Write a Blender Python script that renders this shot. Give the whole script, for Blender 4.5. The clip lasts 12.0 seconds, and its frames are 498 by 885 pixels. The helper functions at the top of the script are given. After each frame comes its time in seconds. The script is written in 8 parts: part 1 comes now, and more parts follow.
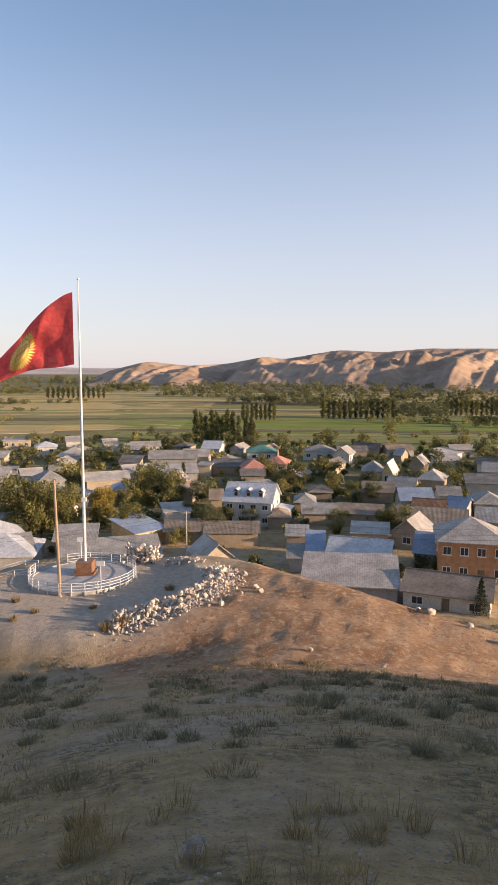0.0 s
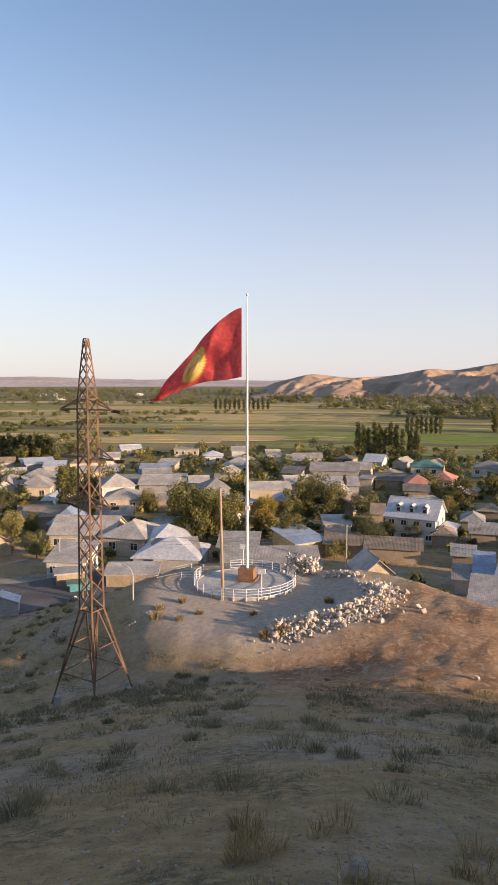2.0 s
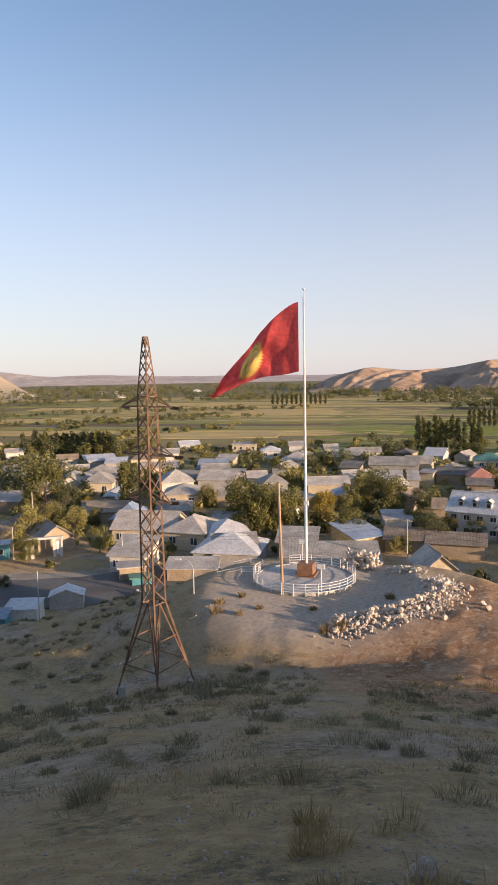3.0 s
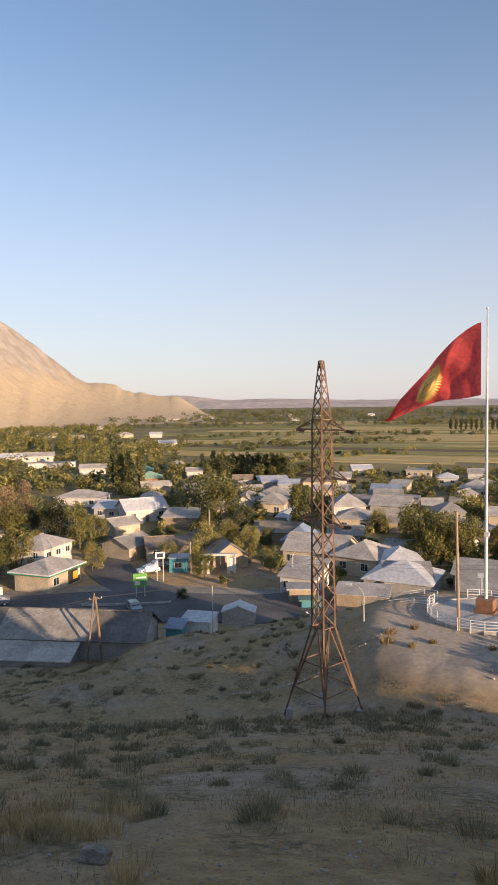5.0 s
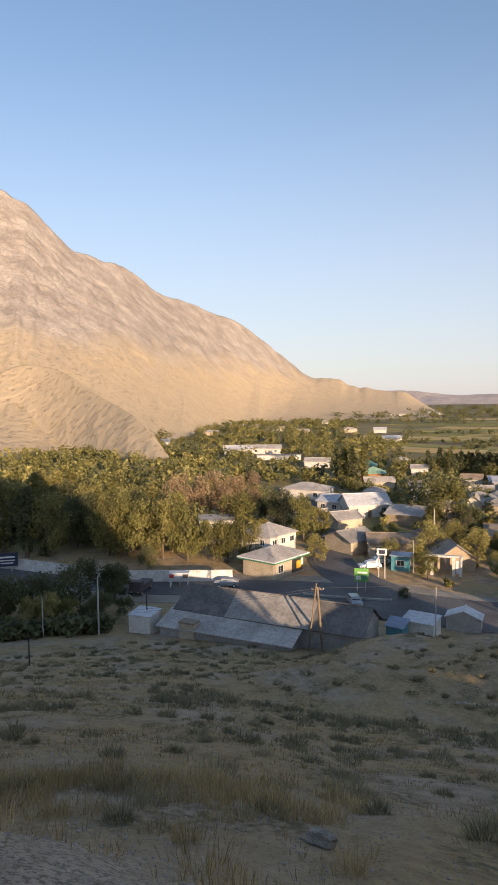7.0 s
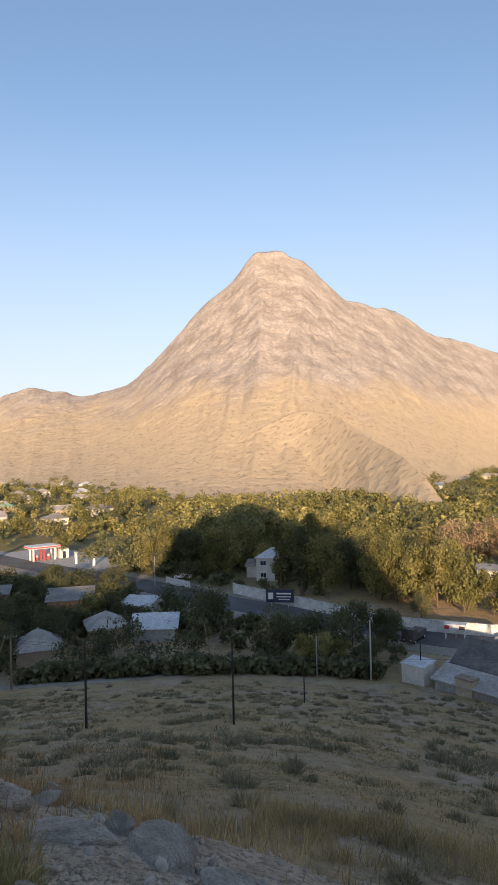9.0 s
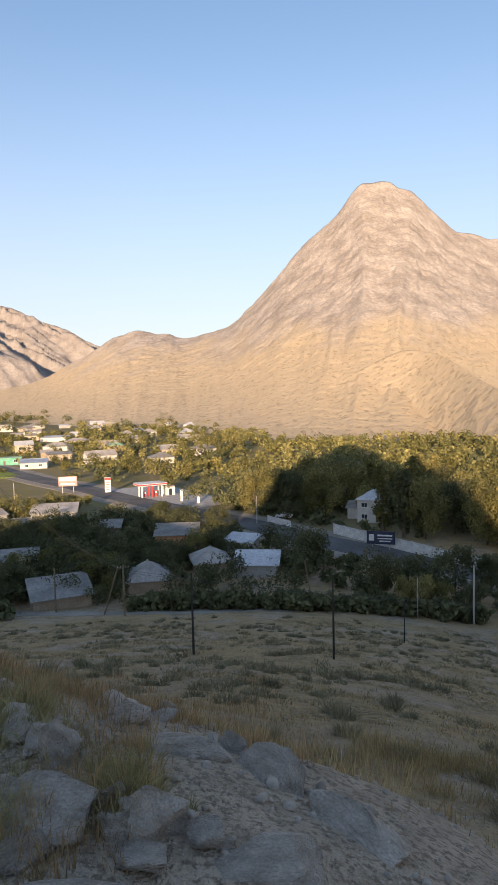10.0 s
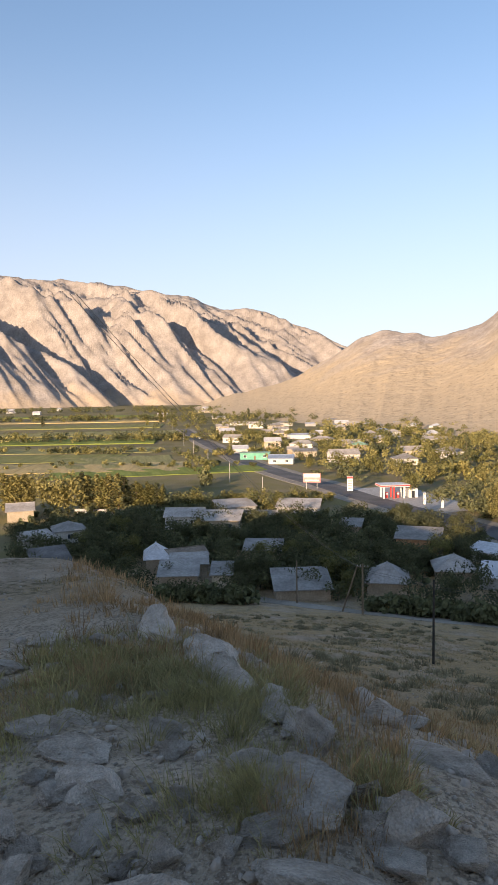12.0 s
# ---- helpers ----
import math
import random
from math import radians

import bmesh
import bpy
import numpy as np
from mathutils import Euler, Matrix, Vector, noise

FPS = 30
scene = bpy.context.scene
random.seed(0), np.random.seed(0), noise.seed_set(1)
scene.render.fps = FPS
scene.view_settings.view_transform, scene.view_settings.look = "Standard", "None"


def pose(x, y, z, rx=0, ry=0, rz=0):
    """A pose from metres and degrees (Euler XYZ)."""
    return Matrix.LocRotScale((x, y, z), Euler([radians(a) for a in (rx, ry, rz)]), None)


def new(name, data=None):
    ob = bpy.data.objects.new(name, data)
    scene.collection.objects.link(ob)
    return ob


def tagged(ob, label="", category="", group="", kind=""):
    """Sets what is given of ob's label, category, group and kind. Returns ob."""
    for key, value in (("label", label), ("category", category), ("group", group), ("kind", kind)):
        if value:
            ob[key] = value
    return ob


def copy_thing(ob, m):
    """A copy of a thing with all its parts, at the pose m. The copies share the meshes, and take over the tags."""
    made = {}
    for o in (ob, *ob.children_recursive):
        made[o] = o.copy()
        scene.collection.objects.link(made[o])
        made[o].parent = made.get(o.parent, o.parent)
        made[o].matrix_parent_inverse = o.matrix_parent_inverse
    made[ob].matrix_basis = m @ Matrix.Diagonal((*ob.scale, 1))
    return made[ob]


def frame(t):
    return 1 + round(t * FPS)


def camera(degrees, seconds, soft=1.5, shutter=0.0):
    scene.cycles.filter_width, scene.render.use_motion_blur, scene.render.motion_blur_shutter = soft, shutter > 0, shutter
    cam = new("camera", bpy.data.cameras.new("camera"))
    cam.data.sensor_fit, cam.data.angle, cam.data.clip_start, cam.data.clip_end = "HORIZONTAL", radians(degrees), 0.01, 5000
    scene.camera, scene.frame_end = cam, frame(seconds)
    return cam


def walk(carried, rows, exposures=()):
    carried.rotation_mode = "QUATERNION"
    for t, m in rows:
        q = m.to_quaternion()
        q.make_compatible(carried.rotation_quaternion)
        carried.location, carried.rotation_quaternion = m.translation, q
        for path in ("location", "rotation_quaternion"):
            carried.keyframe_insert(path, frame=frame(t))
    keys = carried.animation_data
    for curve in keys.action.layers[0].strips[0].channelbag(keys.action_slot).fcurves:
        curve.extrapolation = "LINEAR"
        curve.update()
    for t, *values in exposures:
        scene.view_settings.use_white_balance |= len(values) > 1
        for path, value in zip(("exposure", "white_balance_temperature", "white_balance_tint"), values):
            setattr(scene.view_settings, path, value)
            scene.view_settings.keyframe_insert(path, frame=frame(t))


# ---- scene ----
cam = camera(41.47, 12.0)
EYE, REACH = 32.0, 0.4
# seconds, yaw, pitch, roll; the phone is held at arm's reach and swung to the left
ROWS = [
    (0.0, 0.0, -6.36, -0.14), (0.5, 4.53, -5.7, -0.34), (1.0, 8.54, -5.44, -0.27), (1.5, 11.52, -5.69, 0.49),
    (2.0, 14.06, -5.33, -0.04), (2.5, 16.3, -6.14, 0.6), (4.5, 29.94, -3.19, 0.71), (5.0, 33.96, -3.43, 0.87),
    (5.5, 37.43, -3.52, 0.81), (6.0, 40.73, -3.0, 1.03), (6.5, 45.73, -3.45, 0.72), (7.0, 53.3, -3.6, 0.69),
    (7.5, 60.01, -2.62, 0.93), (9.5, 81.21, -1.35, 1.2), (10.0, 85.35, -4.35, 1.41), (10.5, 89.37, -3.08, 2.32),
    (11.0, 94.93, -2.34, 1.74), (11.5, 99.53, -2.76, 1.79), (12.0, 106.38, -3.95, 0.85),
]
EXPOSURES = [(0.0, 0.80, 7600, 18), (2.5, 0.76, 7600, 18), (5.5, 0.62, 7600, 17), (9.5, 0.77, 7600, 16), (12.0, 0.88, 7500, 16)]
walk(cam, [(t, pose(-REACH * math.sin(radians(yaw)), REACH * math.cos(radians(yaw)), EYE, 90 + pitch, roll, yaw))
           for t, yaw, pitch, roll in ROWS], EXPOSURES)

# ---------------------------------------------------------------- light
SUN_AZ, SUN_EL = 103.0, 9.5   # degrees clockwise from +y, and above the horizon
world = bpy.data.worlds.new("sky_world")
scene.world = world
world.use_nodes = True
nt = world.node_tree
sky = nt.nodes.new("ShaderNodeTexSky")
sky.sky_type = "NISHITA"
sky.sun_disc = False
sky.sun_elevation = radians(SUN_EL)
sky.sun_rotation = radians(SUN_AZ)
sky.altitude = 900
sky.air_density, sky.dust_density, sky.ozone_density = 1.0, 1.0, 2.5
back = nt.nodes["Background"]
back.inputs["Strength"].default_value = 0.17
# haze low over the plain, all round the horizon
tc = nt.nodes.new("ShaderNodeTexCoord")
sep = nt.nodes.new("ShaderNodeSeparateXYZ")
nt.links.new(tc.outputs["Generated"], sep.inputs[0])
low = nt.nodes.new("ShaderNodeMapRange")
low.interpolation_type = "SMOOTHSTEP"
low.inputs["From Min"].default_value, low.inputs["From Max"].default_value = -0.05, 0.52
low.inputs["To Min"].default_value, low.inputs["To Max"].default_value = 0.80, 0.07
nt.links.new(sep.outputs["Z"], low.inputs["Value"])
haze = nt.nodes.new("ShaderNodeMix")
haze.data_type = "RGBA"
haze.inputs["B"].default_value = (2.32, 2.5, 3.1, 1)
nt.links.new(low.outputs[0], haze.inputs["Factor"])
deep = nt.nodes.new("ShaderNodeHueSaturation")
deep.inputs["Hue"].default_value, deep.inputs["Saturation"].default_value = 0.5, 1.06
nt.links.new(sky.outputs[0], deep.inputs["Color"])
nt.links.new(deep.outputs[0], haze.inputs["A"])
nt.links.new(haze.outputs["Result"], back.inputs[0])
sun = new("sun", bpy.data.lights.new("sun", "SUN"))
sun.data.energy, sun.data.angle, sun.data.color = 4.5, radians(0.6), (1.0, 0.80, 0.60)
to_sun = Vector((math.sin(radians(SUN_AZ)) * math.cos(radians(SUN_EL)), math.cos(radians(SUN_AZ)) * math.cos(radians(SUN_EL)), math.sin(radians(SUN_EL))))
sun.matrix_world = Matrix.Translation((300, -100, 300)) @ to_sun.to_track_quat("Z", "Y").to_matrix().to_4x4()


# ---------------------------------------------------------------- materials
def mat(name, a, b, scale=1.0, rough=0.85, bump=0.0, bump_scale=8.0, metal=0.0, fine=None, spread=0.0, island=0.0, stretch=(1, 1, 1), coords="Object", lo=0.35, hi=0.65):
    """Two colours mixed by noise at one scale, broken up at a finer one; spread and island vary the value by thing and by piece."""
    m = bpy.data.materials.new(name)
    m.use_nodes = True
    t = m.node_tree
    n, l = t.nodes, t.links
    p = n["Principled BSDF"]
    p.inputs["Roughness"].default_value = rough
    p.inputs["Metallic"].default_value = metal
    if rough > 0.6:
        p.inputs["Specular IOR Level"].default_value = 0.2
    tc = n.new("ShaderNodeTexCoord")
    mp = n.new("ShaderNodeMapping")
    mp.inputs["Scale"].default_value = stretch
    l.new(tc.outputs[coords], mp.inputs[0])
    n1 = n.new("ShaderNodeTexNoise")
    n1.inputs["Scale"].default_value = scale
    n1.inputs["Detail"].default_value = 5
    l.new(mp.outputs[0], n1.inputs["Vector"])
    r1 = n.new("ShaderNodeMapRange")
    r1.inputs["From Min"].default_value, r1.inputs["From Max"].default_value = lo, hi
    l.new(n1.outputs["Fac"], r1.inputs["Value"])
    mix = n.new("ShaderNodeMix")
    mix.data_type = "RGBA"
    mix.inputs["A"].default_value, mix.inputs["B"].default_value = (*a, 1), (*b, 1)
    l.new(r1.outputs[0], mix.inputs["Factor"])
    n2 = n.new("ShaderNodeTexNoise")
    n2.inputs["Scale"].default_value = fine or scale * 7
    n2.inputs["Detail"].default_value = 4
    l.new(mp.outputs[0], n2.inputs["Vector"])
    hsv = n.new("ShaderNodeHueSaturation")
    l.new(mix.outputs["Result"], hsv.inputs["Color"])
    val = n.new("ShaderNodeMapRange")
    val.inputs["From Min"].default_value, val.inputs["From Max"].default_value = 0.25, 0.75
    val.inputs["To Min"].default_value, val.inputs["To Max"].default_value = 0.75, 1.25
    l.new(n2.outputs["Fac"], val.inputs["Value"])
    out = val.outputs[0]
    for amount, node, socket in ((spread, "ShaderNodeObjectInfo", "Random"), (island, "ShaderNodeNewGeometry", "Random Per Island")):
        if amount:
            o = n.new(node)
            mr = n.new("ShaderNodeMapRange")
            mr.inputs["To Min"].default_value, mr.inputs["To Max"].default_value = 1 - amount, 1 + amount
            l.new(o.outputs[socket], mr.inputs["Value"])
            mu = n.new("ShaderNodeMath")
            mu.operation = "MULTIPLY"
            l.new(out, mu.inputs[0])
            l.new(mr.outputs[0], mu.inputs[1])
            out = mu.outputs[0]
    l.new(out, hsv.inputs["Value"])
    l.new(hsv.outputs[0], p.inputs["Base Color"])
    if bump:
        n3 = n.new("ShaderNodeTexNoise")
        n3.inputs["Scale"].default_value = bump_scale
        n3.inputs["Detail"].default_value = 6
        l.new(mp.outputs[0], n3.inputs["Vector"])
        b_ = n.new("ShaderNodeBump")
        b_.inputs["Strength"].default_value = 1.0
        b_.inputs["Distance"].default_value = bump
        l.new(n3.outputs["Fac"], b_.inputs["Height"])
        l.new(b_.outputs[0], p.inputs["Normal"])
    return m


def ribbed(m, pitch, depth, axis="X"):
    """Adds the relief of corrugated sheet along one axis of the thing."""
    t = m.node_tree
    n, l = t.nodes, t.links
    tc = n.new("ShaderNodeTexCoord")
    w = n.new("ShaderNodeTexWave")
    w.bands_direction = axis
    w.inputs["Scale"].default_value = 0.314 / pitch
    l.new(tc.outputs["Object"], w.inputs["Vector"])
    b_ = n.new("ShaderNodeBump")
    b_.inputs["Distance"].default_value = depth
    l.new(w.outputs["Fac"], b_.inputs["Height"])
    l.new(b_.outputs[0], n["Principled BSDF"].inputs["Normal"])
    return m


def blend_ground():
    """Dusty slope with dry grass, orange subsoil on the bulldozed mound, dull green and straw on the valley floor."""
    m = bpy.data.materials.new("ground_earth")
    m.use_nodes = True
    t = m.node_tree
    n, l = t.nodes, t.links
    p = n["Principled BSDF"]
    p.inputs["Roughness"].default_value = 0.95
    p.inputs["Specular IOR Level"].default_value = 0.1
    geo = n.new("ShaderNodeNewGeometry")

    def nz(scale, detail=6, lo=0.35, hi=0.65):
        a = n.new("ShaderNodeTexNoise")
        a.inputs["Scale"].default_value, a.inputs["Detail"].default_value = scale, detail
        l.new(geo.outputs["Position"], a.inputs["Vector"])
        r = n.new("ShaderNodeMapRange")
        r.inputs["From Min"].default_value, r.inputs["From Max"].default_value = lo, hi
        l.new(a.outputs["Fac"], r.inputs["Value"])
        return r.outputs[0]

    def mixc(f, a, b):
        x = n.new("ShaderNodeMix")
        x.data_type = "RGBA"
        l.new(f, x.inputs["Factor"])
        for key, c in (("A", a), ("B", b)):
            if isinstance(c, tuple):
                x.inputs[key].default_value = (*c, 1)
            else:
                l.new(c, x.inputs[key])
        return x.outputs["Result"]

    def ball(c, r0, r1):
        d = n.new("ShaderNodeVectorMath")
        d.operation = "DISTANCE"
        d.inputs[1].default_value = c
        l.new(geo.outputs["Position"], d.inputs[0])
        r = n.new("ShaderNodeMapRange")
        r.interpolation_type = "SMOOTHSTEP"
        r.inputs["From Min"].default_value, r.inputs["From Max"].default_value = r0, r1
        r.inputs["To Min"].default_value, r.inputs["To Max"].default_value = 1, 0
        l.new(d.outputs["Value"], r.inputs["Value"])
        return r.outputs[0]

    def times(a, b):
        x = n.new("ShaderNodeMath")
        x.operation = "MULTIPLY"
        l.new(a, x.inputs[0])
        l.new(b, x.inputs[1])
        return x.outputs[0]

    dust = mixc(nz(1.7), (0.39, 0.295, 0.205), (0.53, 0.41, 0.295))
    grassy = mixc(nz(3.0), (0.38, 0.26, 0.13), (0.53, 0.375, 0.195))
    slope = mixc(nz(0.16, 8, 0.36, 0.54), dust, grassy)
    slope = mixc(nz(14, 3, 0.55, 0.72), slope, (0.20, 0.16, 0.12))
    slope = mixc(times(nz(0.45, 7, 0.50, 0.62), nz(5.0, 5, 0.40, 0.62)), slope, (0.185, 0.15, 0.085))
    slope = mixc(nz(38, 2, 0.60, 0.70), slope, (0.47, 0.41, 0.34))
    soil = mixc(nz(0.35, 8), (0.30, 0.155, 0.08), (0.50, 0.31, 0.18))
    soil = mixc(nz(2.2, 6, 0.5, 0.7), soil, (0.56, 0.41, 0.28))
    soil = mixc(nz(3.4, 7, 0.54, 0.64), soil, (0.32, 0.18, 0.105))
    soil = mixc(nz(11, 4, 0.60, 0.68), soil, (0.60, 0.50, 0.39))
    gravel = mixc(nz(2.5), (0.42, 0.35, 0.28), (0.54, 0.46, 0.375))
    green = mixc(nz(0.012, 5), (0.15, 0.14, 0.06), (0.30, 0.25, 0.11))
    green = mixc(nz(0.08, 6, 0.4, 0.7), green, (0.25, 0.205, 0.13))
    c = mixc(ball((-20, 20, 20), 112, 140), green, slope)
    ledge = mixc(nz(4.0), (0.45, 0.35, 0.25), (0.62, 0.49, 0.36))
    ledge = mixc(nz(20, 5, 0.48, 0.60), ledge, (0.30, 0.23, 0.165))
    ledge = mixc(nz(55, 2, 0.58, 0.66), ledge, (0.54, 0.45, 0.36))
    c = mixc(ball((-4.5, -2.0, 29.5), 3.5, 8.0), c, ledge)
    c = mixc(ball((9, 45, 13), 17.5, 20.5), c, soil)
    c = mixc(ball((22, 38, 10), 15, 19), c, soil)
    c = mixc(ball((-13, 57, 12), 9, 13), c, gravel)
    l.new(c, p.inputs["Base Color"])
    b_ = n.new("ShaderNodeBump")
    b_.inputs["Distance"].default_value = 0.06
    mul = n.new("ShaderNodeMath")
    mul.operation = "ADD"
    l.new(nz(9, 8, 0, 1), mul.inputs[0])
    l.new(nz(45, 3, 0, 1), mul.inputs[1])
    l.new(mul.outputs[0], b_.inputs["Height"])
    l.new(b_.outputs[0], p.inputs["Normal"])
    return m


M_GROUND = blend_ground()


# ---------------------------------------------------------------- terrain
def lattice(ix, iy, seed):
    h = np.sin(ix * 127.1 + iy * 311.7 + seed * 74.7) * 43758.5453
    return h - np.floor(h)


def vnoise(x, y, seed=0):
    """Smooth value noise, 0 to 1."""
    ix, iy = np.floor(x), np.floor(y)
    fx, fy = x - ix, y - iy
    fx, fy = fx * fx * (3 - 2 * fx), fy * fy * (3 - 2 * fy)
    a, b = lattice(ix, iy, seed), lattice(ix + 1, iy, seed)
    c, d = lattice(ix, iy + 1, seed), lattice(ix + 1, iy + 1, seed)
    return (a + (b - a) * fx) * (1 - fy) + (c + (d - c) * fx) * fy


def fbm(x, y, octaves=4, seed=0, ridged=False):
    total, amp, norm = 0.0, 1.0, 0.0
    for k in range(octaves):
        v = vnoise(x * 2 ** k + 17.3 * k, y * 2 ** k - 9.1 * k, seed + k)
        if ridged:
            v = 1 - np.abs(2 * v - 1)
        total = total + amp * v
        norm += amp
        amp *= 0.5
    return total / norm


def sstep(e0, e1, v):
    t = np.clip((v - e0) / (e1 - e0), 0, 1)
    return t * t * (3 - 2 * t)


def seg_dist(x, y, a, b):
    ax, ay = a
    dx, dy = b[0] - ax, b[1] - ay
    t = np.clip(((x - ax) * dx + (y - ay) * dy) / (dx * dx + dy * dy), 0, 1)
    return np.hypot(x - ax - t * dx, y - ay - t * dy), t


def ground_z(x, y):
    """Height of the ground: a hill 30 m over the valley with its summit behind the viewer, a levelled terrace for the flag and a dug mound."""
    x, y = np.asarray(x, float), np.asarray(y, float)
    d = np.hypot(x, y)
    az = np.degrees(np.arctan2(-x, y))
    foot = np.interp(az, [-180, -100, -60, -25, 0, 27, 45, 75, 100, 130, 180], [150, 150, 120, 92, 95, 88, 86, 99, 104, 112, 150])
    power = np.interp(az, [-180, -60, 0, 45, 75, 100, 180], [1.3, 1.3, 1.5, 1.42, 1.35, 1.3, 1.3])
    z = 30.4 * np.clip(1 - d / foot, 0, 1) ** power
    # summit and shoulder behind; the last hump is added unseen, to shade the yards
    for cx, cy, h, r in ((44, -12, 41, 17), (53, 7, 16, 14), (-20, -60, 14, 20), (30, -115, 34, 30)):
        z = z + h * np.exp(-((x - cx) ** 2 + (y - cy) ** 2) / (2 * r * r)) * sstep(4, 34, d)
    # rocky shoulder beside the viewer
    s, t = seg_dist(x, y, (-3.0, -2.2), (-12.5, -9.5))
    lift = (29.7 - 1.5 * t) - z
    z = z + np.maximum(lift, 0) * sstep(6.5, 1.5, s)
    # shoulder with the dirt track below the terrace
    s, t = seg_dist(x, y, (-17, 52), (-36, 38))
    z = z + (11.4 - 2.6 * t - z) * sstep(15.0, 5.0, s)
    z = z - 1.7 * np.exp(-((x + 29.5) ** 2 + (y - 47) ** 2) / 75.0)
    # rounded flank that falls from the terrace towards the crossroads
    s, t = seg_dist(x, y, (-17, 62), (-44, 54))
    z = z + np.maximum(12.6 - 6.4 * t ** 1.25 - z, 0) * sstep(15.0, 2.5, s)
    # terrace and mound
    s, t = seg_dist(x, y, (-15, 58), (-7, 58))
    z = z + (12.5 - z) * sstep(16.0, 8.0, s)
    s, t = seg_dist(x, y, (-3.5, 62), (21.0, 43.0))
    beyond = (x + 3.5) * 0.613 + (y - 62) * 0.79 > 0
    lift = 13.05 - 1.6 * t + 1.2 * np.sin(np.pi * t) - z + 0.4 * (fbm(x / 5, y / 5, 4, 5) - 0.5) + 0.34 * (fbm(x / 2.1, y / 2.1, 4, 6, True) - 0.55)
    z = z + np.maximum(lift, 0) * np.where(beyond, sstep(11.0, 0.5, s), sstep(19.0, 5.0, s))
    # valley floor rises gently towards the far mountains
    z = z + 0.010 * np.clip(d - 450, 0, 2500) * sstep(70, 95, az) * sstep(175, 140, az)
    # unevenness
    near = sstep(130, 60, d)
    z = z + near * (0.5 * (fbm(x / 6, y / 6, 3, 11) - 0.5) * sstep(2, 12, d) + 0.16 * (fbm(x / 0.9, y / 0.9, 3, 3) - 0.5))
    level = sstep(9.5, 8.0, seg_dist(x, y, (-16.2, 60.2), (-14.2, 59.0))[0])
    return z * (1 - level) + 12.45 * level


def surface(name, xs, ys, zs, material):
    """A grid of rows and columns as one smooth mesh."""
    nr, nc = xs.shape
    me = bpy.data.meshes.new(name)
    v = np.stack([xs, ys, zs], -1).reshape(-1, 3)
    idx = np.arange(nr * nc).reshape(nr, nc)
    f = np.stack([idx[:-1, :-1], idx[:-1, 1:], idx[1:, 1:], idx[1:, :-1]], -1).reshape(-1, 4)
    me.vertices.add(len(v))
    me.vertices.foreach_set("co", v.ravel())
    me.loops.add(f.size)
    me.loops.foreach_set("vertex_index", f.ravel())
    me.polygons.add(len(f))
    me.polygons.foreach_set("loop_start", np.arange(0, f.size, 4))
    me.polygons.foreach_set("use_smooth", np.ones(len(f), bool))
    me.update(calc_edges=True)
    me.validate()
    me.materials.append(material)
    return new(name, me)


def build_ground():
    fine = np.arange(-32, 142, 0.42)
    az = np.radians(np.concatenate([fine, np.arange(142, 328.01, 2.0)]))
    rad = np.concatenate([[0.02], np.concatenate([np.geomspace(0.6, 100, 330), np.geomspace(101, 4900, 170)])])
    a, r = np.meshgrid(az, rad)
    x, y = -np.sin(a) * r, np.cos(a) * r
    z = ground_z(x, y)
    ob = surface("ground", x[:, ::-1], y[:, ::-1], z[:, ::-1], M_GROUND)
    return tagged(ob, "dusty hillside with dry grass above a green valley floor", "ground", kind="structure")


ground = build_ground()


def gz(x, y):
    return float(ground_z(x, y))


# mountains round the valley


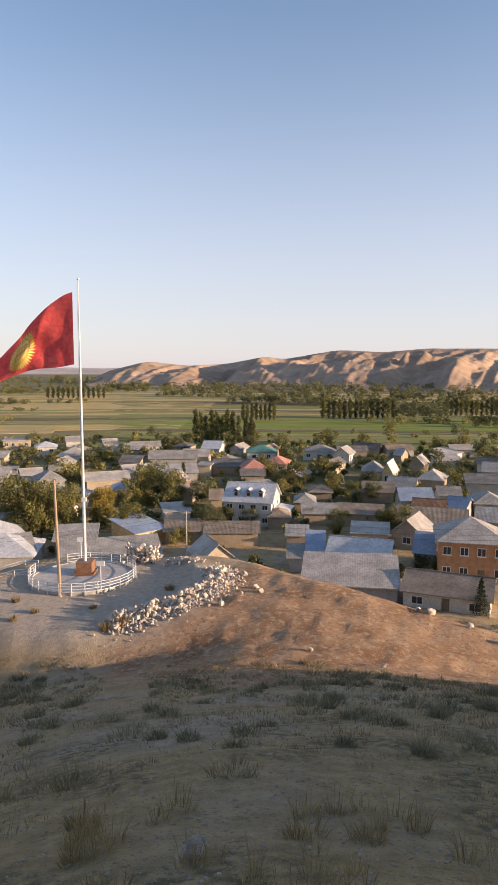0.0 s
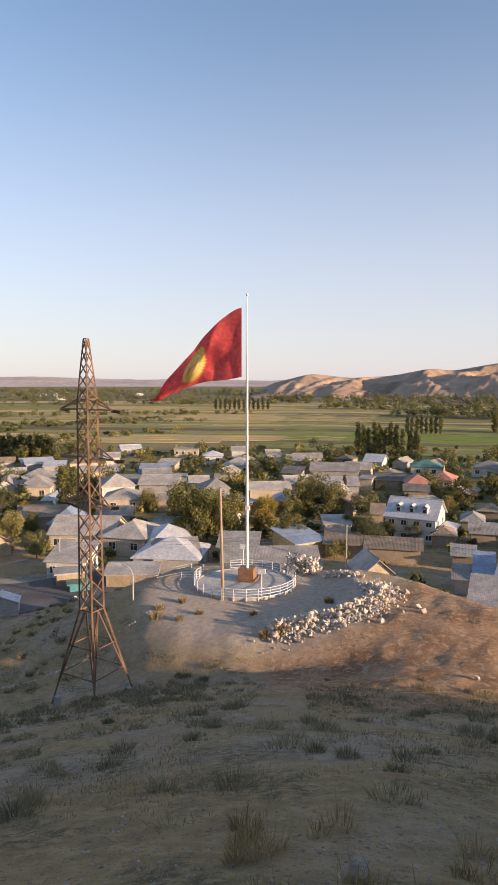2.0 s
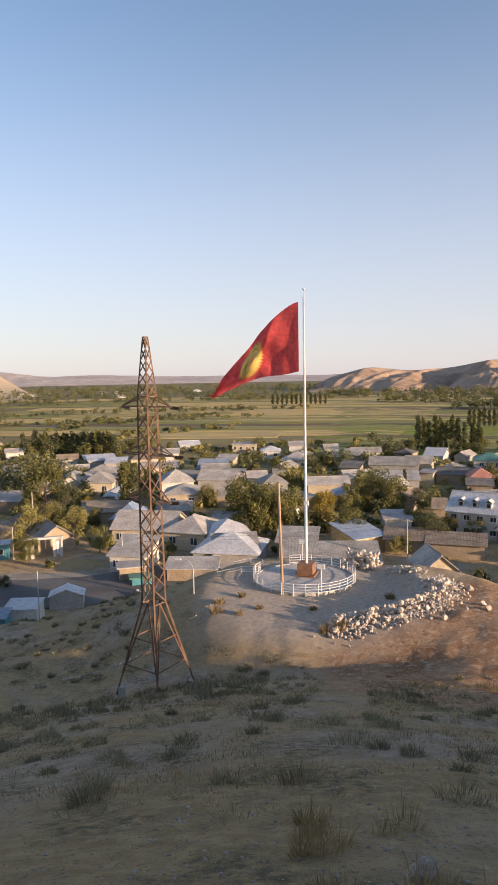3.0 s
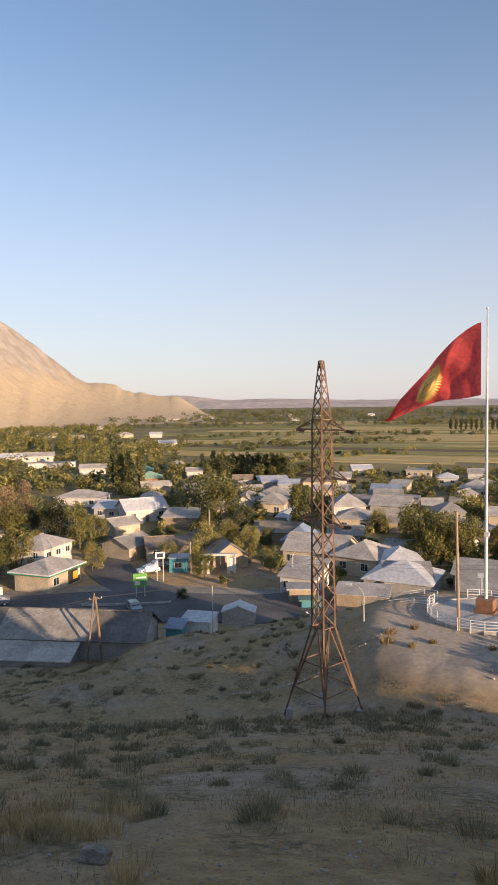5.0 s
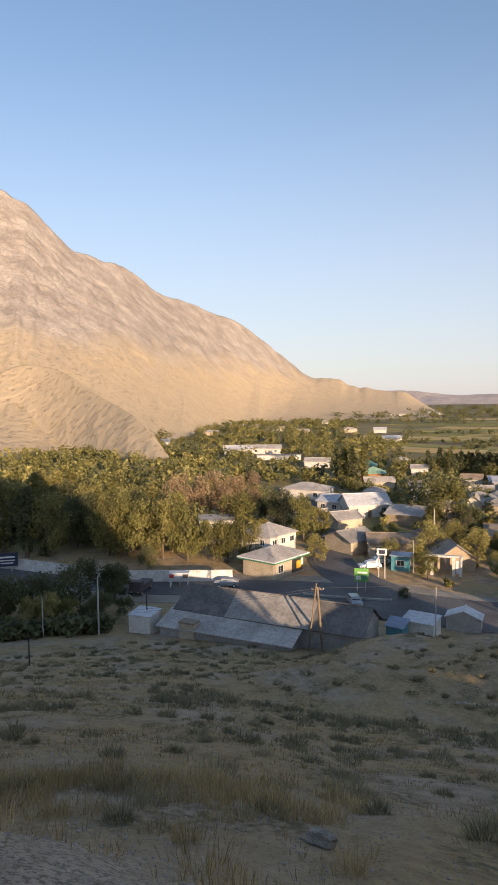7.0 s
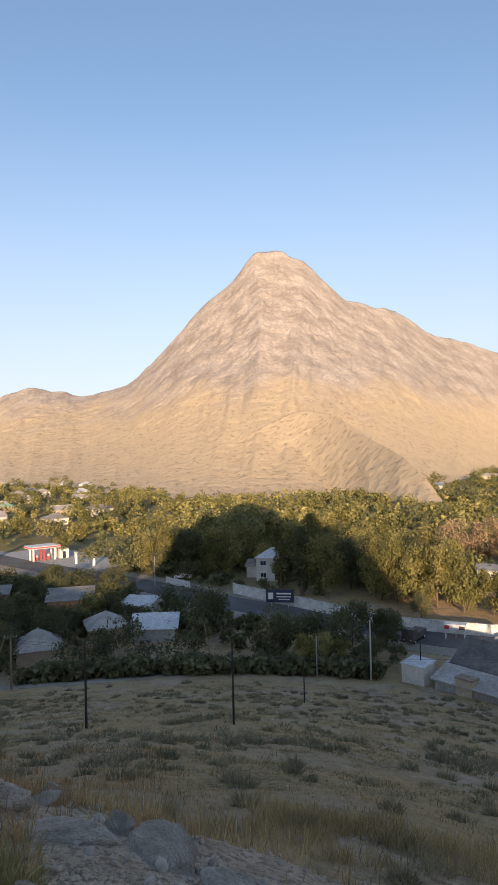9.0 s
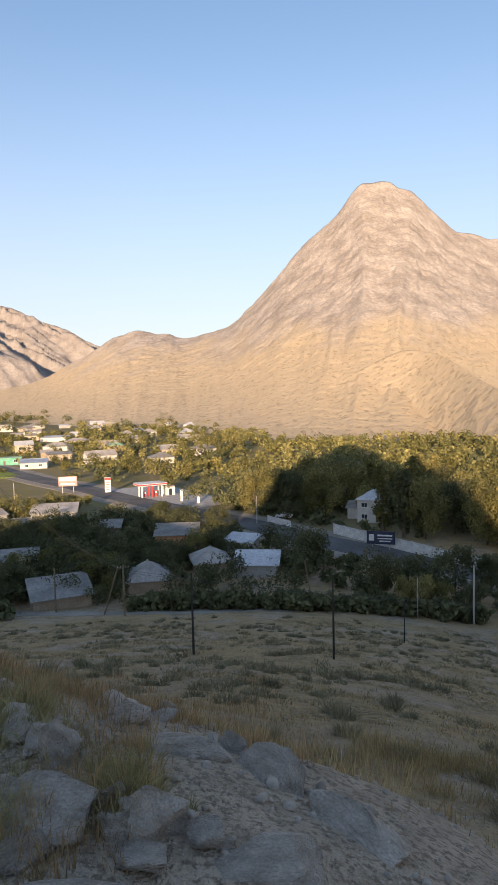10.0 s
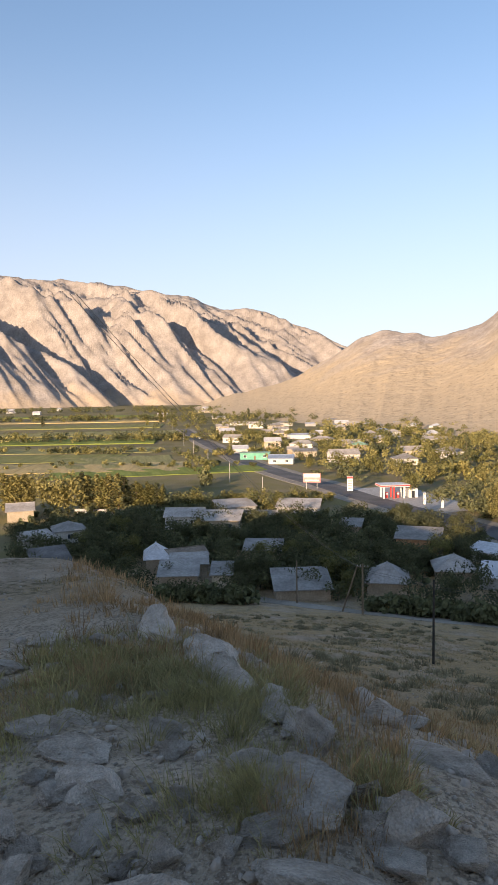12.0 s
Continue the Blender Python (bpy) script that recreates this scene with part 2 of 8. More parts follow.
def rock_over_grass(name, rock_a, rock_b, grass_a, grass_b, z0, z1):
    """Bare rock high up, straw-coloured grass lower down, with a ragged line between."""
    m = mat(name, rock_a, rock_b, 0.03, 0.95, bump=1.8, bump_scale=0.10, fine=0.25)
    t = m.node_tree
    n, l = t.nodes, t.links
    p = n["Principled BSDF"]
    src = p.inputs["Base Color"].links[0].from_socket
    geo = n.new("ShaderNodeNewGeometry")
    sep = n.new("ShaderNodeSeparateXYZ")
    l.new(geo.outputs["Position"], sep.inputs[0])
    nn = n.new("ShaderNodeTexNoise")
    nn.inputs["Scale"].default_value, nn.inputs["Detail"].default_value = 0.012, 8
    l.new(geo.outputs["Position"], nn.inputs["Vector"])
    add = n.new("ShaderNodeMath")
    add.operation = "MULTIPLY_ADD"
    add.inputs[1].default_value = 130.0
    l.new(nn.outputs["Fac"], add.inputs[0])
    l.new(sep.outputs["Z"], add.inputs[2])
    r = n.new("ShaderNodeMapRange")
    r.inputs["From Min"].default_value, r.inputs["From Max"].default_value = z0 + 65, z1 + 65
    l.new(add.outputs[0], r.inputs["Value"])
    g = n.new("ShaderNodeMix")
    g.data_type = "RGBA"
    g.inputs["A"].default_value, g.inputs["B"].default_value = (*grass_a, 1), (*grass_b, 1)
    n4 = n.new("ShaderNodeTexNoise")
    n4.inputs["Scale"].default_value, n4.inputs["Detail"].default_value = 0.05, 7
    l.new(geo.outputs["Position"], n4.inputs["Vector"])
    l.new(n4.outputs["Fac"], g.inputs["Factor"])
    # dark scrub dotted over the grass
    n5 = n.new("ShaderNodeTexNoise")
    n5.inputs["Scale"].default_value, n5.inputs["Detail"].default_value = 0.22, 3
    l.new(geo.outputs["Position"], n5.inputs["Vector"])
    dots = n.new("ShaderNodeMapRange")
    dots.inputs["From Min"].default_value, dots.inputs["From Max"].default_value = 0.56, 0.68
    dots.inputs["To Max"].default_value = 0.6
    l.new(n5.outputs["Fac"], dots.inputs["Value"])
    sc = n.new("ShaderNodeMix")
    sc.data_type = "RGBA"
    sc.inputs["B"].default_value = (0.24, 0.19, 0.12, 1)
    l.new(dots.outputs[0], sc.inputs["Factor"])
    l.new(g.outputs["Result"], sc.inputs["A"])
    x = n.new("ShaderNodeMix")
    x.data_type = "RGBA"
    l.new(r.outputs[0], x.inputs["Factor"])
    l.new(sc.outputs["Result"], x.inputs["A"])
    l.new(src, x.inputs["B"])
    l.new(x.outputs["Result"], p.inputs["Base Color"])
    return m


def range_mesh(name, az0, az1, step, crest_az, crest_el, base_r, crest_r, rough, shape, material, label, rows=150, skew=0.0, wave=7.0, seed=1, folds=0.0, crag_size=40, jag=0.12, ease=0.0):
    """A mountain seen from the hill: skyline height by bearing, falling from the crest to its foot."""
    az = np.arange(az0, az1 + 0.01, step)
    el = np.interp(az, crest_az, crest_el)
    el = np.convolve(np.pad(el, 4, mode="edge"), np.ones(9) / 9, "valid") + jag * (fbm(az * 0.9, az * 0 + seed, 5, seed) - 0.5)
    rb = np.interp(az, *base_r)
    rc = np.interp(az, *crest_r)
    for deg, pick in ((4.0, "r"), (4.0, "r"), (ease, "e")):
        w_ = int(deg / step) | 1
        if pick == "r":
            rb, rc = (np.convolve(np.pad(v_, w_ // 2, mode="edge"), np.ones(w_) / w_, "valid") for v_ in (rb, rc))
        else:
            el = np.convolve(np.pad(el, w_ // 2, mode="edge"), np.ones(w_) / w_, "valid")
    u = np.concatenate([np.linspace(-0.08, 1, rows), np.linspace(1.04, 1.5, 12)])
    A, U = np.meshgrid(az, u)
    E, RB, RC = el[None, :] + 0 * U, rb[None, :] + 0 * U, rc[None, :] + 0 * U
    r = RB + (RC - RB) * U
    x, y = -np.sin(np.radians(A)) * r, np.cos(np.radians(A)) * r
    top = EYE + rc * np.tan(np.radians(el))
    up = np.clip(U, 0, 1)
    prof = up ** shape
    w_ = max(3, int(5.0 / step)) | 1
    soft = np.convolve(np.pad(top, w_ // 2, mode="edge"), np.ones(w_) / w_, "valid")
    soft = np.convolve(np.pad(soft, w_ // 2, mode="edge"), np.ones(w_) / w_, "valid")
    TOP = soft[None, :] + (top - soft)[None, :] * up ** 3
    z = TOP * prof - 14 * np.clip(-U / 0.08, 0, 1)
    mid = np.sin(np.pi * np.clip(up, 0, 1)) ** 0.8
    s = A / wave + skew * U
    fold = fbm(s, U * 1.3, 5, seed, True) - 0.55
    arc = np.radians(A) * RC
    crag = fbm(x / crag_size + 1.5 * vnoise(x / 70, y / 70, seed), y / crag_size + 1.5 * vnoise(x / 60, y / 80, seed + 1), 4, seed + 3, True) - 0.55
    rough = rough * np.clip(top[None, :] / 230, 0.10, 1)
    z = z + folds * top[None, :] * mid * fold + rough * mid * crag * 1.5 * up ** 2
    z = z + rough * 0.45 * (fbm(x / 11, y / 11, 4, seed + 9, True) - 0.5) * np.clip(up * 1.3, 0, 1) ** 3
    z = np.minimum(z, EYE + r * np.tan(np.radians(E)) + 1.5 * (1 - up) * (fbm(arc / 14, U * 9, 2, seed) - 0.5))
    z = np.where(U > 1, top[None, :] * np.clip(1 - (U - 1) * 1.6, 0, 1) - 6, z)
    ob = surface(name, x[:, ::-1], y[:, ::-1], z[:, ::-1], material)
    return tagged(ob, label, "mountain", kind="structure")


M_PEAK = rock_over_grass("peak_rock", (0.31, 0.265, 0.225), (0.45, 0.39, 0.335), (0.47, 0.36, 0.235), (0.56, 0.445, 0.30), 70, 125)
M_RANGE = rock_over_grass("range_rock", (0.25, 0.222, 0.20), (0.36, 0.322, 0.29), (0.38, 0.30, 0.22), (0.45, 0.365, 0.275), 20, 60)
M_LOESS = mat("loess_hill", (0.33, 0.225, 0.155), (0.48, 0.335, 0.235), 0.006, 0.95, bump=3.0, bump_scale=0.03, fine=0.05)
# distance haze over the far hills is put into this pale base colour
M_FAR = mat("hazed_far_hill", (0.46, 0.38, 0.335), (0.56, 0.47, 0.42), 0.004, 0.95)
range_mesh("mountain_peak", 37, 113, 0.14,
           [37, 40, 44, 46, 48, 49.4, 51.7, 55, 61, 63.3, 68, 71.3, 73.6, 75.8, 77.7, 80.3, 83, 86.8, 90.2, 95, 97.5, 99, 103, 108, 113],
           [-1.2, 0.7, 1.0, 1.9, 1.9, 3.0, 5.0, 7.2, 9.2, 11.1, 12.5, 15.7, 16.7, 16.6, 14.3, 12.3, 9.4, 5.6, 4.75, 5.5, 4.5, 3.4, 1.3, 0.2, -1.5],
           ([37, 53, 58, 63, 72, 86, 101, 113], [1150, 950, 640, 440, 400, 440, 620, 900]), ([37, 55, 67, 84, 101, 113], [1900, 1450, 1120, 1080, 1350, 1500]),
           9, 1.55, M_PEAK, "bare rocky mountain with straw-coloured grass on its lower slopes", 190, wave=3.4, skew=0.5, seed=2, folds=0.06, crag_size=17, jag=0.35)
range_mesh("mountain_spur", 58.6, 84, 0.10, [58.6, 59.5, 61, 63, 66.2, 68.7, 72, 76, 80, 84], [-7.0, -5.9, -3.5, -1.2, 0.7, 2.6, 3.4, 1.6, -0.8, -3.4],
           ([58.6, 63, 66, 69, 72, 84], [282, 325, 375, 435, 480, 480]), ([58.6, 63, 66, 69, 72, 84], [300, 385, 460, 550, 610, 560]),
           1.6, 1.05, M_PEAK, "straw-coloured rocky spur running down from the mountain", 120, wave=2.6, seed=52, folds=0.06, crag_size=15, jag=0.3, ease=2.4)
range_mesh("mountain_range", 94, 150, 0.16, [94, 98.6, 100.5, 106.3, 108.3, 111.6, 120, 127, 150], [3.0, 4.3, 5.6, 7.6, 7.4, 8.6, 9.7, 9.9, 9.5],
           ([94, 150], [1750, 1650]), ([94, 150], [2900, 2500]), 34, 1.1, M_RANGE, "bare grey-brown mountain range cut by deep gullies", 190, skew=-4.2, wave=4.4, seed=21, folds=0.9, crag_size=60, jag=0.5)
range_mesh("loess_hills", -60, 14, 0.16, [-60, -20.5, -15.2, -11.5, -7.7, -2.9, -1.4, 2, 5.4, 8.7, 12.1, 14], [2.0, 1.7, 1.75, 1.45, 1.66, 0.84, 1.08, 0.44, 0.28, 0.66, -0.2, -1.3],
           ([-60, -20, 5, 14], [900, 950, 1150, 1300]), ([-60, 14], [1700, 1700]), 14, 1.0, M_LOESS, "smooth bare brown loess hills with shaded gullies", 130, skew=0.9, wave=4.6, seed=33, folds=1.15, jag=0.05)
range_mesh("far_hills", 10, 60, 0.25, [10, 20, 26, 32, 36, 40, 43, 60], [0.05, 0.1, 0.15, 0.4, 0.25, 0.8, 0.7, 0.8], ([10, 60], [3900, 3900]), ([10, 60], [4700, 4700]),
           25, 1.0, M_FAR, "low hills on the horizon, distance haze painted into their pale pinkish colour", 40, wave=3.0, seed=41, folds=0.3)


# ---------------------------------------------------------------- helpers for things
def part(name, bm, material, parent=None, label="", smooth=False):
    """Links a bmesh as one mesh object under a thing or a part."""
    me = bpy.data.meshes.new(name)
    bm.to_mesh(me)
    bm.free()
    if smooth:
        me.polygons.foreach_set("use_smooth", [True] * len(me.polygons))
    me.materials.append(material)
    ob = new(name, me)
    ob.parent = parent
    if label:
        ob["label"] = label
    return ob


def thing(name, m, label, category, group=""):
    ob = new(name)
    ob.matrix_basis = m
    return tagged(ob, label, category, group)


def box(bm, x0, y0, z0, x1, y1, z1):
    c = [bm.verts.new(p) for p in ((x0, y0, z0), (x1, y0, z0), (x1, y1, z0), (x0, y1, z0), (x0, y0, z1), (x1, y0, z1), (x1, y1, z1), (x0, y1, z1))]
    for q in ((3, 2, 1, 0), (4, 5, 6, 7), (0, 1, 5, 4), (1, 2, 6, 5), (2, 3, 7, 6), (3, 0, 4, 7)):
        bm.faces.new([c[i] for i in q])
    return bm


def boxes(*rows):
    bm = bmesh.new()
    for r in rows:
        box(bm, *r)
    return bm


def beam(bm, a, b, r, sides=4, r2=None):
    """A round or square bar from a to b."""
    a, b = Vector(a), Vector(b)
    q = (b - a).to_track_quat("Z", "Y").to_matrix()
    rings = []
    for p, rad in ((a, r), (b, r if r2 is None else r2)):
        rings.append([bm.verts.new(p + q @ Vector((math.cos(2 * math.pi * (k + 0.5) / sides) * rad, math.sin(2 * math.pi * (k + 0.5) / sides) * rad, 0))) for k in range(sides)])
    for k in range(sides):
        j = (k + 1) % sides
        bm.faces.new((rings[0][k], rings[0][j], rings[1][j], rings[1][k]))
    bm.faces.new(rings[0][::-1])
    bm.faces.new(rings[1])
    return bm


def slab(bm, pts, t):
    """A sheet of thickness t over a planar outline (counter-clockwise from above)."""
    lo = [bm.verts.new(p) for p in pts]
    hi = [bm.verts.new((p[0], p[1], p[2] + t)) for p in pts]
    bm.faces.new(lo[::-1])
    bm.faces.new(hi)
    for k in range(len(pts)):
        j = (k + 1) % len(pts)
        bm.faces.new((lo[k], lo[j], hi[j], hi[k]))
    return bm


WHITE = mat("limewash", (0.50, 0.475, 0.43), (0.64, 0.61, 0.56), 0.6, 0.9, spread=0.08)
CREAM = mat("cream_plaster", (0.44, 0.36, 0.26), (0.55, 0.46, 0.345), 0.5, 0.9, spread=0.1)
OCHRE = mat("ochre_plaster", (0.58, 0.42, 0.20), (0.68, 0.52, 0.28), 0.5, 0.9)
MUD = mat("mud_wall", (0.30, 0.23, 0.16), (0.42, 0.33, 0.24), 0.5, 0.95, spread=0.12)
BRICK = mat("orange_brick", (0.40, 0.20, 0.10), (0.52, 0.29, 0.16), 1.2, 0.9, fine=9)
GREY = mat("grey_render", (0.30, 0.29, 0.27), (0.42, 0.40, 0.38), 0.5, 0.9, spread=0.12)
R_PALE = ribbed(mat("pale_slate_roof", (0.33, 0.30, 0.27), (0.47, 0.435, 0.395), 0.35, 0.8, spread=0.14), 0.24, 0.010)
R_GREY = ribbed(mat("grey_slate_roof", (0.24, 0.225, 0.205), (0.36, 0.34, 0.31), 0.35, 0.8, spread=0.15), 0.24, 0.010)
R_DARK = ribbed(mat("old_slate_roof", (0.13, 0.12, 0.11), (0.22, 0.205, 0.19), 0.35, 0.85, spread=0.15), 0.24, 0.010)
R_WHITE = ribbed(mat("white_metal_roof", (0.47, 0.47, 0.475), (0.59, 0.59, 0.60), 0.3, 0.55, spread=0.06), 0.3, 0.008)
R_BLUE = ribbed(mat("blue_grey_metal_roof", (0.20, 0.25, 0.33), (0.28, 0.34, 0.42), 0.3, 0.45, spread=0.1), 0.3, 0.008)
R_RUST = ribbed(mat("rusty_roof", (0.23, 0.12, 0.07), (0.34, 0.19, 0.11), 0.4, 0.8), 0.24, 0.010)
R_PINK = ribbed(mat("pink_tile_roof", (0.46, 0.20, 0.15), (0.56, 0.27, 0.20), 0.4, 0.7), 0.24, 0.010)
R_TEAL = ribbed(mat("green_metal_roof", (0.07, 0.19, 0.16), (0.11, 0.26, 0.21), 0.4, 0.5), 0.3, 0.008)
R_GREEN = ribbed(mat("pale_green_roof", (0.24, 0.40, 0.26), (0.32, 0.48, 0.33), 0.4, 0.6), 0.3, 0.008)
R_BROWN = ribbed(mat("weathered_brown_roof", (0.22, 0.17, 0.13), (0.33, 0.265, 0.20), 0.4, 0.9, spread=0.15), 0.24, 0.010)
GLASS = mat("window_glass", (0.03, 0.035, 0.04), (0.05, 0.055, 0.06), 1, 0.15)
FRAME = mat("white_window_frame", (0.6, 0.6, 0.58), (0.72, 0.72, 0.7), 2, 0.6)
TIMBER = mat("weathered_timber", (0.16, 0.115, 0.075), (0.26, 0.195, 0.135), 3, 0.9, stretch=(1, 1, 0.2))
STEEL = mat("rusty_steel", (0.18, 0.105, 0.07), (0.29, 0.185, 0.13), 1.5, 0.7, metal=0.3)
DARKPOLE = mat("dark_pole", (0.035, 0.03, 0.027), (0.07, 0.06, 0.05), 2, 0.8)
PALEPOLE = mat("concrete_pole", (0.38, 0.36, 0.33), (0.5, 0.48, 0.44), 2, 0.9)
SILVER = mat("silver_paint", (0.62, 0.62, 0.62), (0.74, 0.74, 0.74), 1.5, 0.45)
CONCRETE = mat("concrete", (0.36, 0.345, 0.32), (0.48, 0.46, 0.43), 0.8, 0.9, bump=0.01, bump_scale=12)
ASPHALT = mat("asphalt", (0.105, 0.10, 0.098), (0.165, 0.158, 0.15), 0.12, 0.9, fine=3.0)
VERGE = mat("gravel_verge", (0.26, 0.225, 0.18), (0.36, 0.315, 0.255), 0.25, 0.95, fine=3)


def window(parent, x, y, z, w, h, turn=0):
    """A window set on a wall face: frame, two panes and sill. turn: 0 faces -y, 90 faces +x, -90 faces -x."""
    m = pose(x, y, z, 0, 0, turn)
    f = boxes((-w / 2, -0.05, 0, -w / 2 + 0.09, 0.03, h), (w / 2 - 0.09, -0.05, 0, w / 2, 0.03, h), (-w / 2 + 0.09, -0.05, h - 0.09, w / 2 - 0.09, 0.03, h),
              (-w / 2 + 0.09, -0.05, 0, w / 2 - 0.09, 0.03, 0.09), (-0.035, -0.05, 0.09, 0.035, 0.03, h - 0.09))
    ob = part("window", f, FRAME, parent)
    ob.matrix_basis = m
    part("pane", boxes((-w / 2 + 0.09, -0.025, 0.09, -0.035, 0.01, h - 0.09), (0.035, -0.025, 0.09, w / 2 - 0.09, 0.01, h - 0.09)), GLASS, ob, "dark reflecting glass")
    part("sill", boxes((-w / 2 - 0.06, -0.13, -0.06, w / 2 + 0.06, 0.0, -0.003)), FRAME, ob)
    return ob


def house(x, y, turn, w, d, h, roof, rise, rmat, wmat, label, windows=2, over=0.45, base=None, name="house", cat="house", chimney=False):
    """A house whose front face is centred on (x, y), facing -y before the turn. roof: g gable with ridge along the front, e gable end to the front, h hipped, s lean-to falling to the front, f flat."""
    z0 = gz(x, y) if base is None else base
    ob = thing(name, pose(x, y, z0, 0, 0, turn), label, cat, "houses of the town")
    bm = bmesh.new()
    bm2 = bmesh.new()
    t = 0.12
    if roof == "g":
        # gable walls left and right
        box(bm, -w / 2, 0, -1.5, w / 2, d, h)
        for s in (-1, 1):
            v = [bm.verts.new(p) for p in ((s * (w / 2 - 0.02), 0.02, h), (s * (w / 2 - 0.02), d - 0.02, h), (s * (w / 2 - 0.02), d / 2, h + rise - 0.05))]
            bm.faces.new(v if s > 0 else v[::-1])
        k = over * rise / (d / 2)
        slab(bm2, [(-w / 2 - over, -over, h - k), (w / 2 + over, -over, h - k), (w / 2 + over, d / 2, h + rise), (-w / 2 - over, d / 2, h + rise)], t)
        slab(bm2, [(-w / 2 - over, d / 2 + 0.003, h + rise), (w / 2 + over, d / 2 + 0.003, h + rise), (w / 2 + over, d + over, h - k), (-w / 2 - over, d + over, h - k)], t)
        ridge = ((-w / 2 - over, d / 2, h + rise + t), (w / 2 + over, d / 2, h + rise + t))
    elif roof == "e":
        box(bm, -w / 2, 0, -1.5, w / 2, d, h)
        for yy in (0.02, d - 0.02):
            v = [bm.verts.new(p) for p in ((-w / 2 + 0.02, yy, h), (w / 2 - 0.02, yy, h), (0, yy, h + rise - 0.05))]
            bm.faces.new(v if yy < 1 else v[::-1])
        k = over * rise / (w / 2)
        slab(bm2, [(-w / 2 - over, -over, h - k), (0, -over, h + rise), (0, d + over, h + rise), (-w / 2 - over, d + over, h - k)], t)
        slab(bm2, [(0.003, -over, h + rise), (w / 2 + over, -over, h - k), (w / 2 + over, d + over, h - k), (0.003, d + over, h + rise)], t)
        ridge = ((0, -over, h + rise + t), (0, d + over, h + rise + t))
    elif roof == "h":
        box(bm, -w / 2, 0, -1.5, w / 2, d, h)
        o = over
        inset = min(w, d) / 2
        if w >= d:
            p, q = (-w / 2 + inset, d / 2, h + rise), (w / 2 - inset, d / 2, h + rise)
        else:
            p, q = (0, inset, h + rise), (0, d - inset, h + rise)
        c = [(-w / 2 - o, -o, h), (w / 2 + o, -o, h), (w / 2 + o, d + o, h), (-w / 2 - o, d + o, h)]
        faces = ((c[0], c[1], q, p), (c[1], c[2], q), (c[2], c[3], p, q), (c[3], c[0], p)) if w >= d else ((c[0], c[1], p), (c[1], c[2], q, p), (c[2], c[3], q), (c[3], c[0], p, q))
        for fc in faces:
            bm2.faces.new([bm2.verts.new(v) for v in fc])
        slab(bm2, [(v[0], v[1], h - t) for v in c], t - 0.01)
        ridge = (p, q)
    elif roof == "s":
        bm.free()
        bm = bmesh.new()
        vb = [bm.verts.new(v) for v in ((-w / 2, 0, -1.5), (w / 2, 0, -1.5), (w / 2, d, -1.5), (-w / 2, d, -1.5), (-w / 2, 0, h), (w / 2, 0, h), (w / 2, d, h + rise), (-w / 2, d, h + rise))]
        for qd in ((3, 2, 1, 0), (4, 5, 6, 7), (0, 1, 5, 4), (1, 2, 6, 5), (2, 3, 7, 6), (3, 0, 4, 7)):
            bm.faces.new([vb[i] for i in qd])
        k = over * rise / d
        slab(bm2, [(-w / 2 - over, -over, h - k + 0.01), (w / 2 + over, -over, h - k + 0.01), (w / 2 + over, d + over, h + rise + k + 0.01), (-w / 2 - over, d + over, h + rise + k + 0.01)], t)
        ridge = None
    else:
        box(bm, -w / 2, 0, -1.5, w / 2, d, h)
        slab(bm2, [(-w / 2 - over, -over, h + 0.004), (w / 2 + over, -over, h + 0.004), (w / 2 + over, d + over, h + 0.004), (-w / 2 - over, d + over, h + 0.004)], 0.22)
        ridge = None
    wall = part("wall", bm, wmat, ob)
    rf = part("roof", bm2, rmat, ob)
    if ridge:
        rb = bmesh.new()
        beam(rb, Vector(ridge[0]) + Vector((0, 0, 0.02)), Vector(ridge[1]) + Vector((0, 0, 0.021)), 0.12, 6)
        part("ridge_cap", rb, rmat, rf)
    if chimney:
        part("chimney", boxes((w * 0.2 - 0.3, d * 0.4 - 0.3, h, w * 0.2 + 0.3, d * 0.4 + 0.3, h + rise + 0.8)), BRICK, rf)
    floors = 2 if h > 4.6 else 1
    fh = h / floors
    for fl in range(floors):
        for k in range(windows):
            px = (k + 0.5) / windows * w - w / 2
            if fl == 0 and k == windows // 2 and windows > 2:
                part("door", boxes((px - 0.5, -0.04, 0.05, px + 0.5, 0.02, 2.1)), TIMBER, ob, "plain wooden door")
            else:
                window(ob, px, -0.01, fl * fh + fh * 0.33, min(1.5, w / windows * 0.5), fh * 0.42)
    if windows:
        for s, a in ((1, 90), (-1, -90)):
            for k in range(2 if d > 6 else 1):
                window(ob, s * (w / 2 + 0.01), (k + 0.5) / (2 if d > 6 else 1) * d, (floors - 1) * fh + fh * 0.33, 1.2, fh * 0.42, a)
    return ob


# ---------------------------------------------------------------- trees
BARK = mat("bark", (0.10, 0.075, 0.055), (0.19, 0.15, 0.11), 4, 0.95)


def cloth(m, share=0.45):
    """Lets a share of the light through a thin cloth or leaf."""
    t = m.node_tree
    p = t.nodes["Principled BSDF"]
    tr = t.nodes.new("ShaderNodeBsdfTranslucent")
    t.links.new(p.inputs["Base Color"].links[0].from_socket, tr.inputs["Color"])
    mx = t.nodes.new("ShaderNodeMixShader")
    mx.inputs[0].default_value = share
    t.links.new(p.outputs[0], mx.inputs[1])
    t.links.new(tr.outputs[0], mx.inputs[2])
    t.links.new(mx.outputs[0], t.nodes["Material Output"].inputs["Surface"])


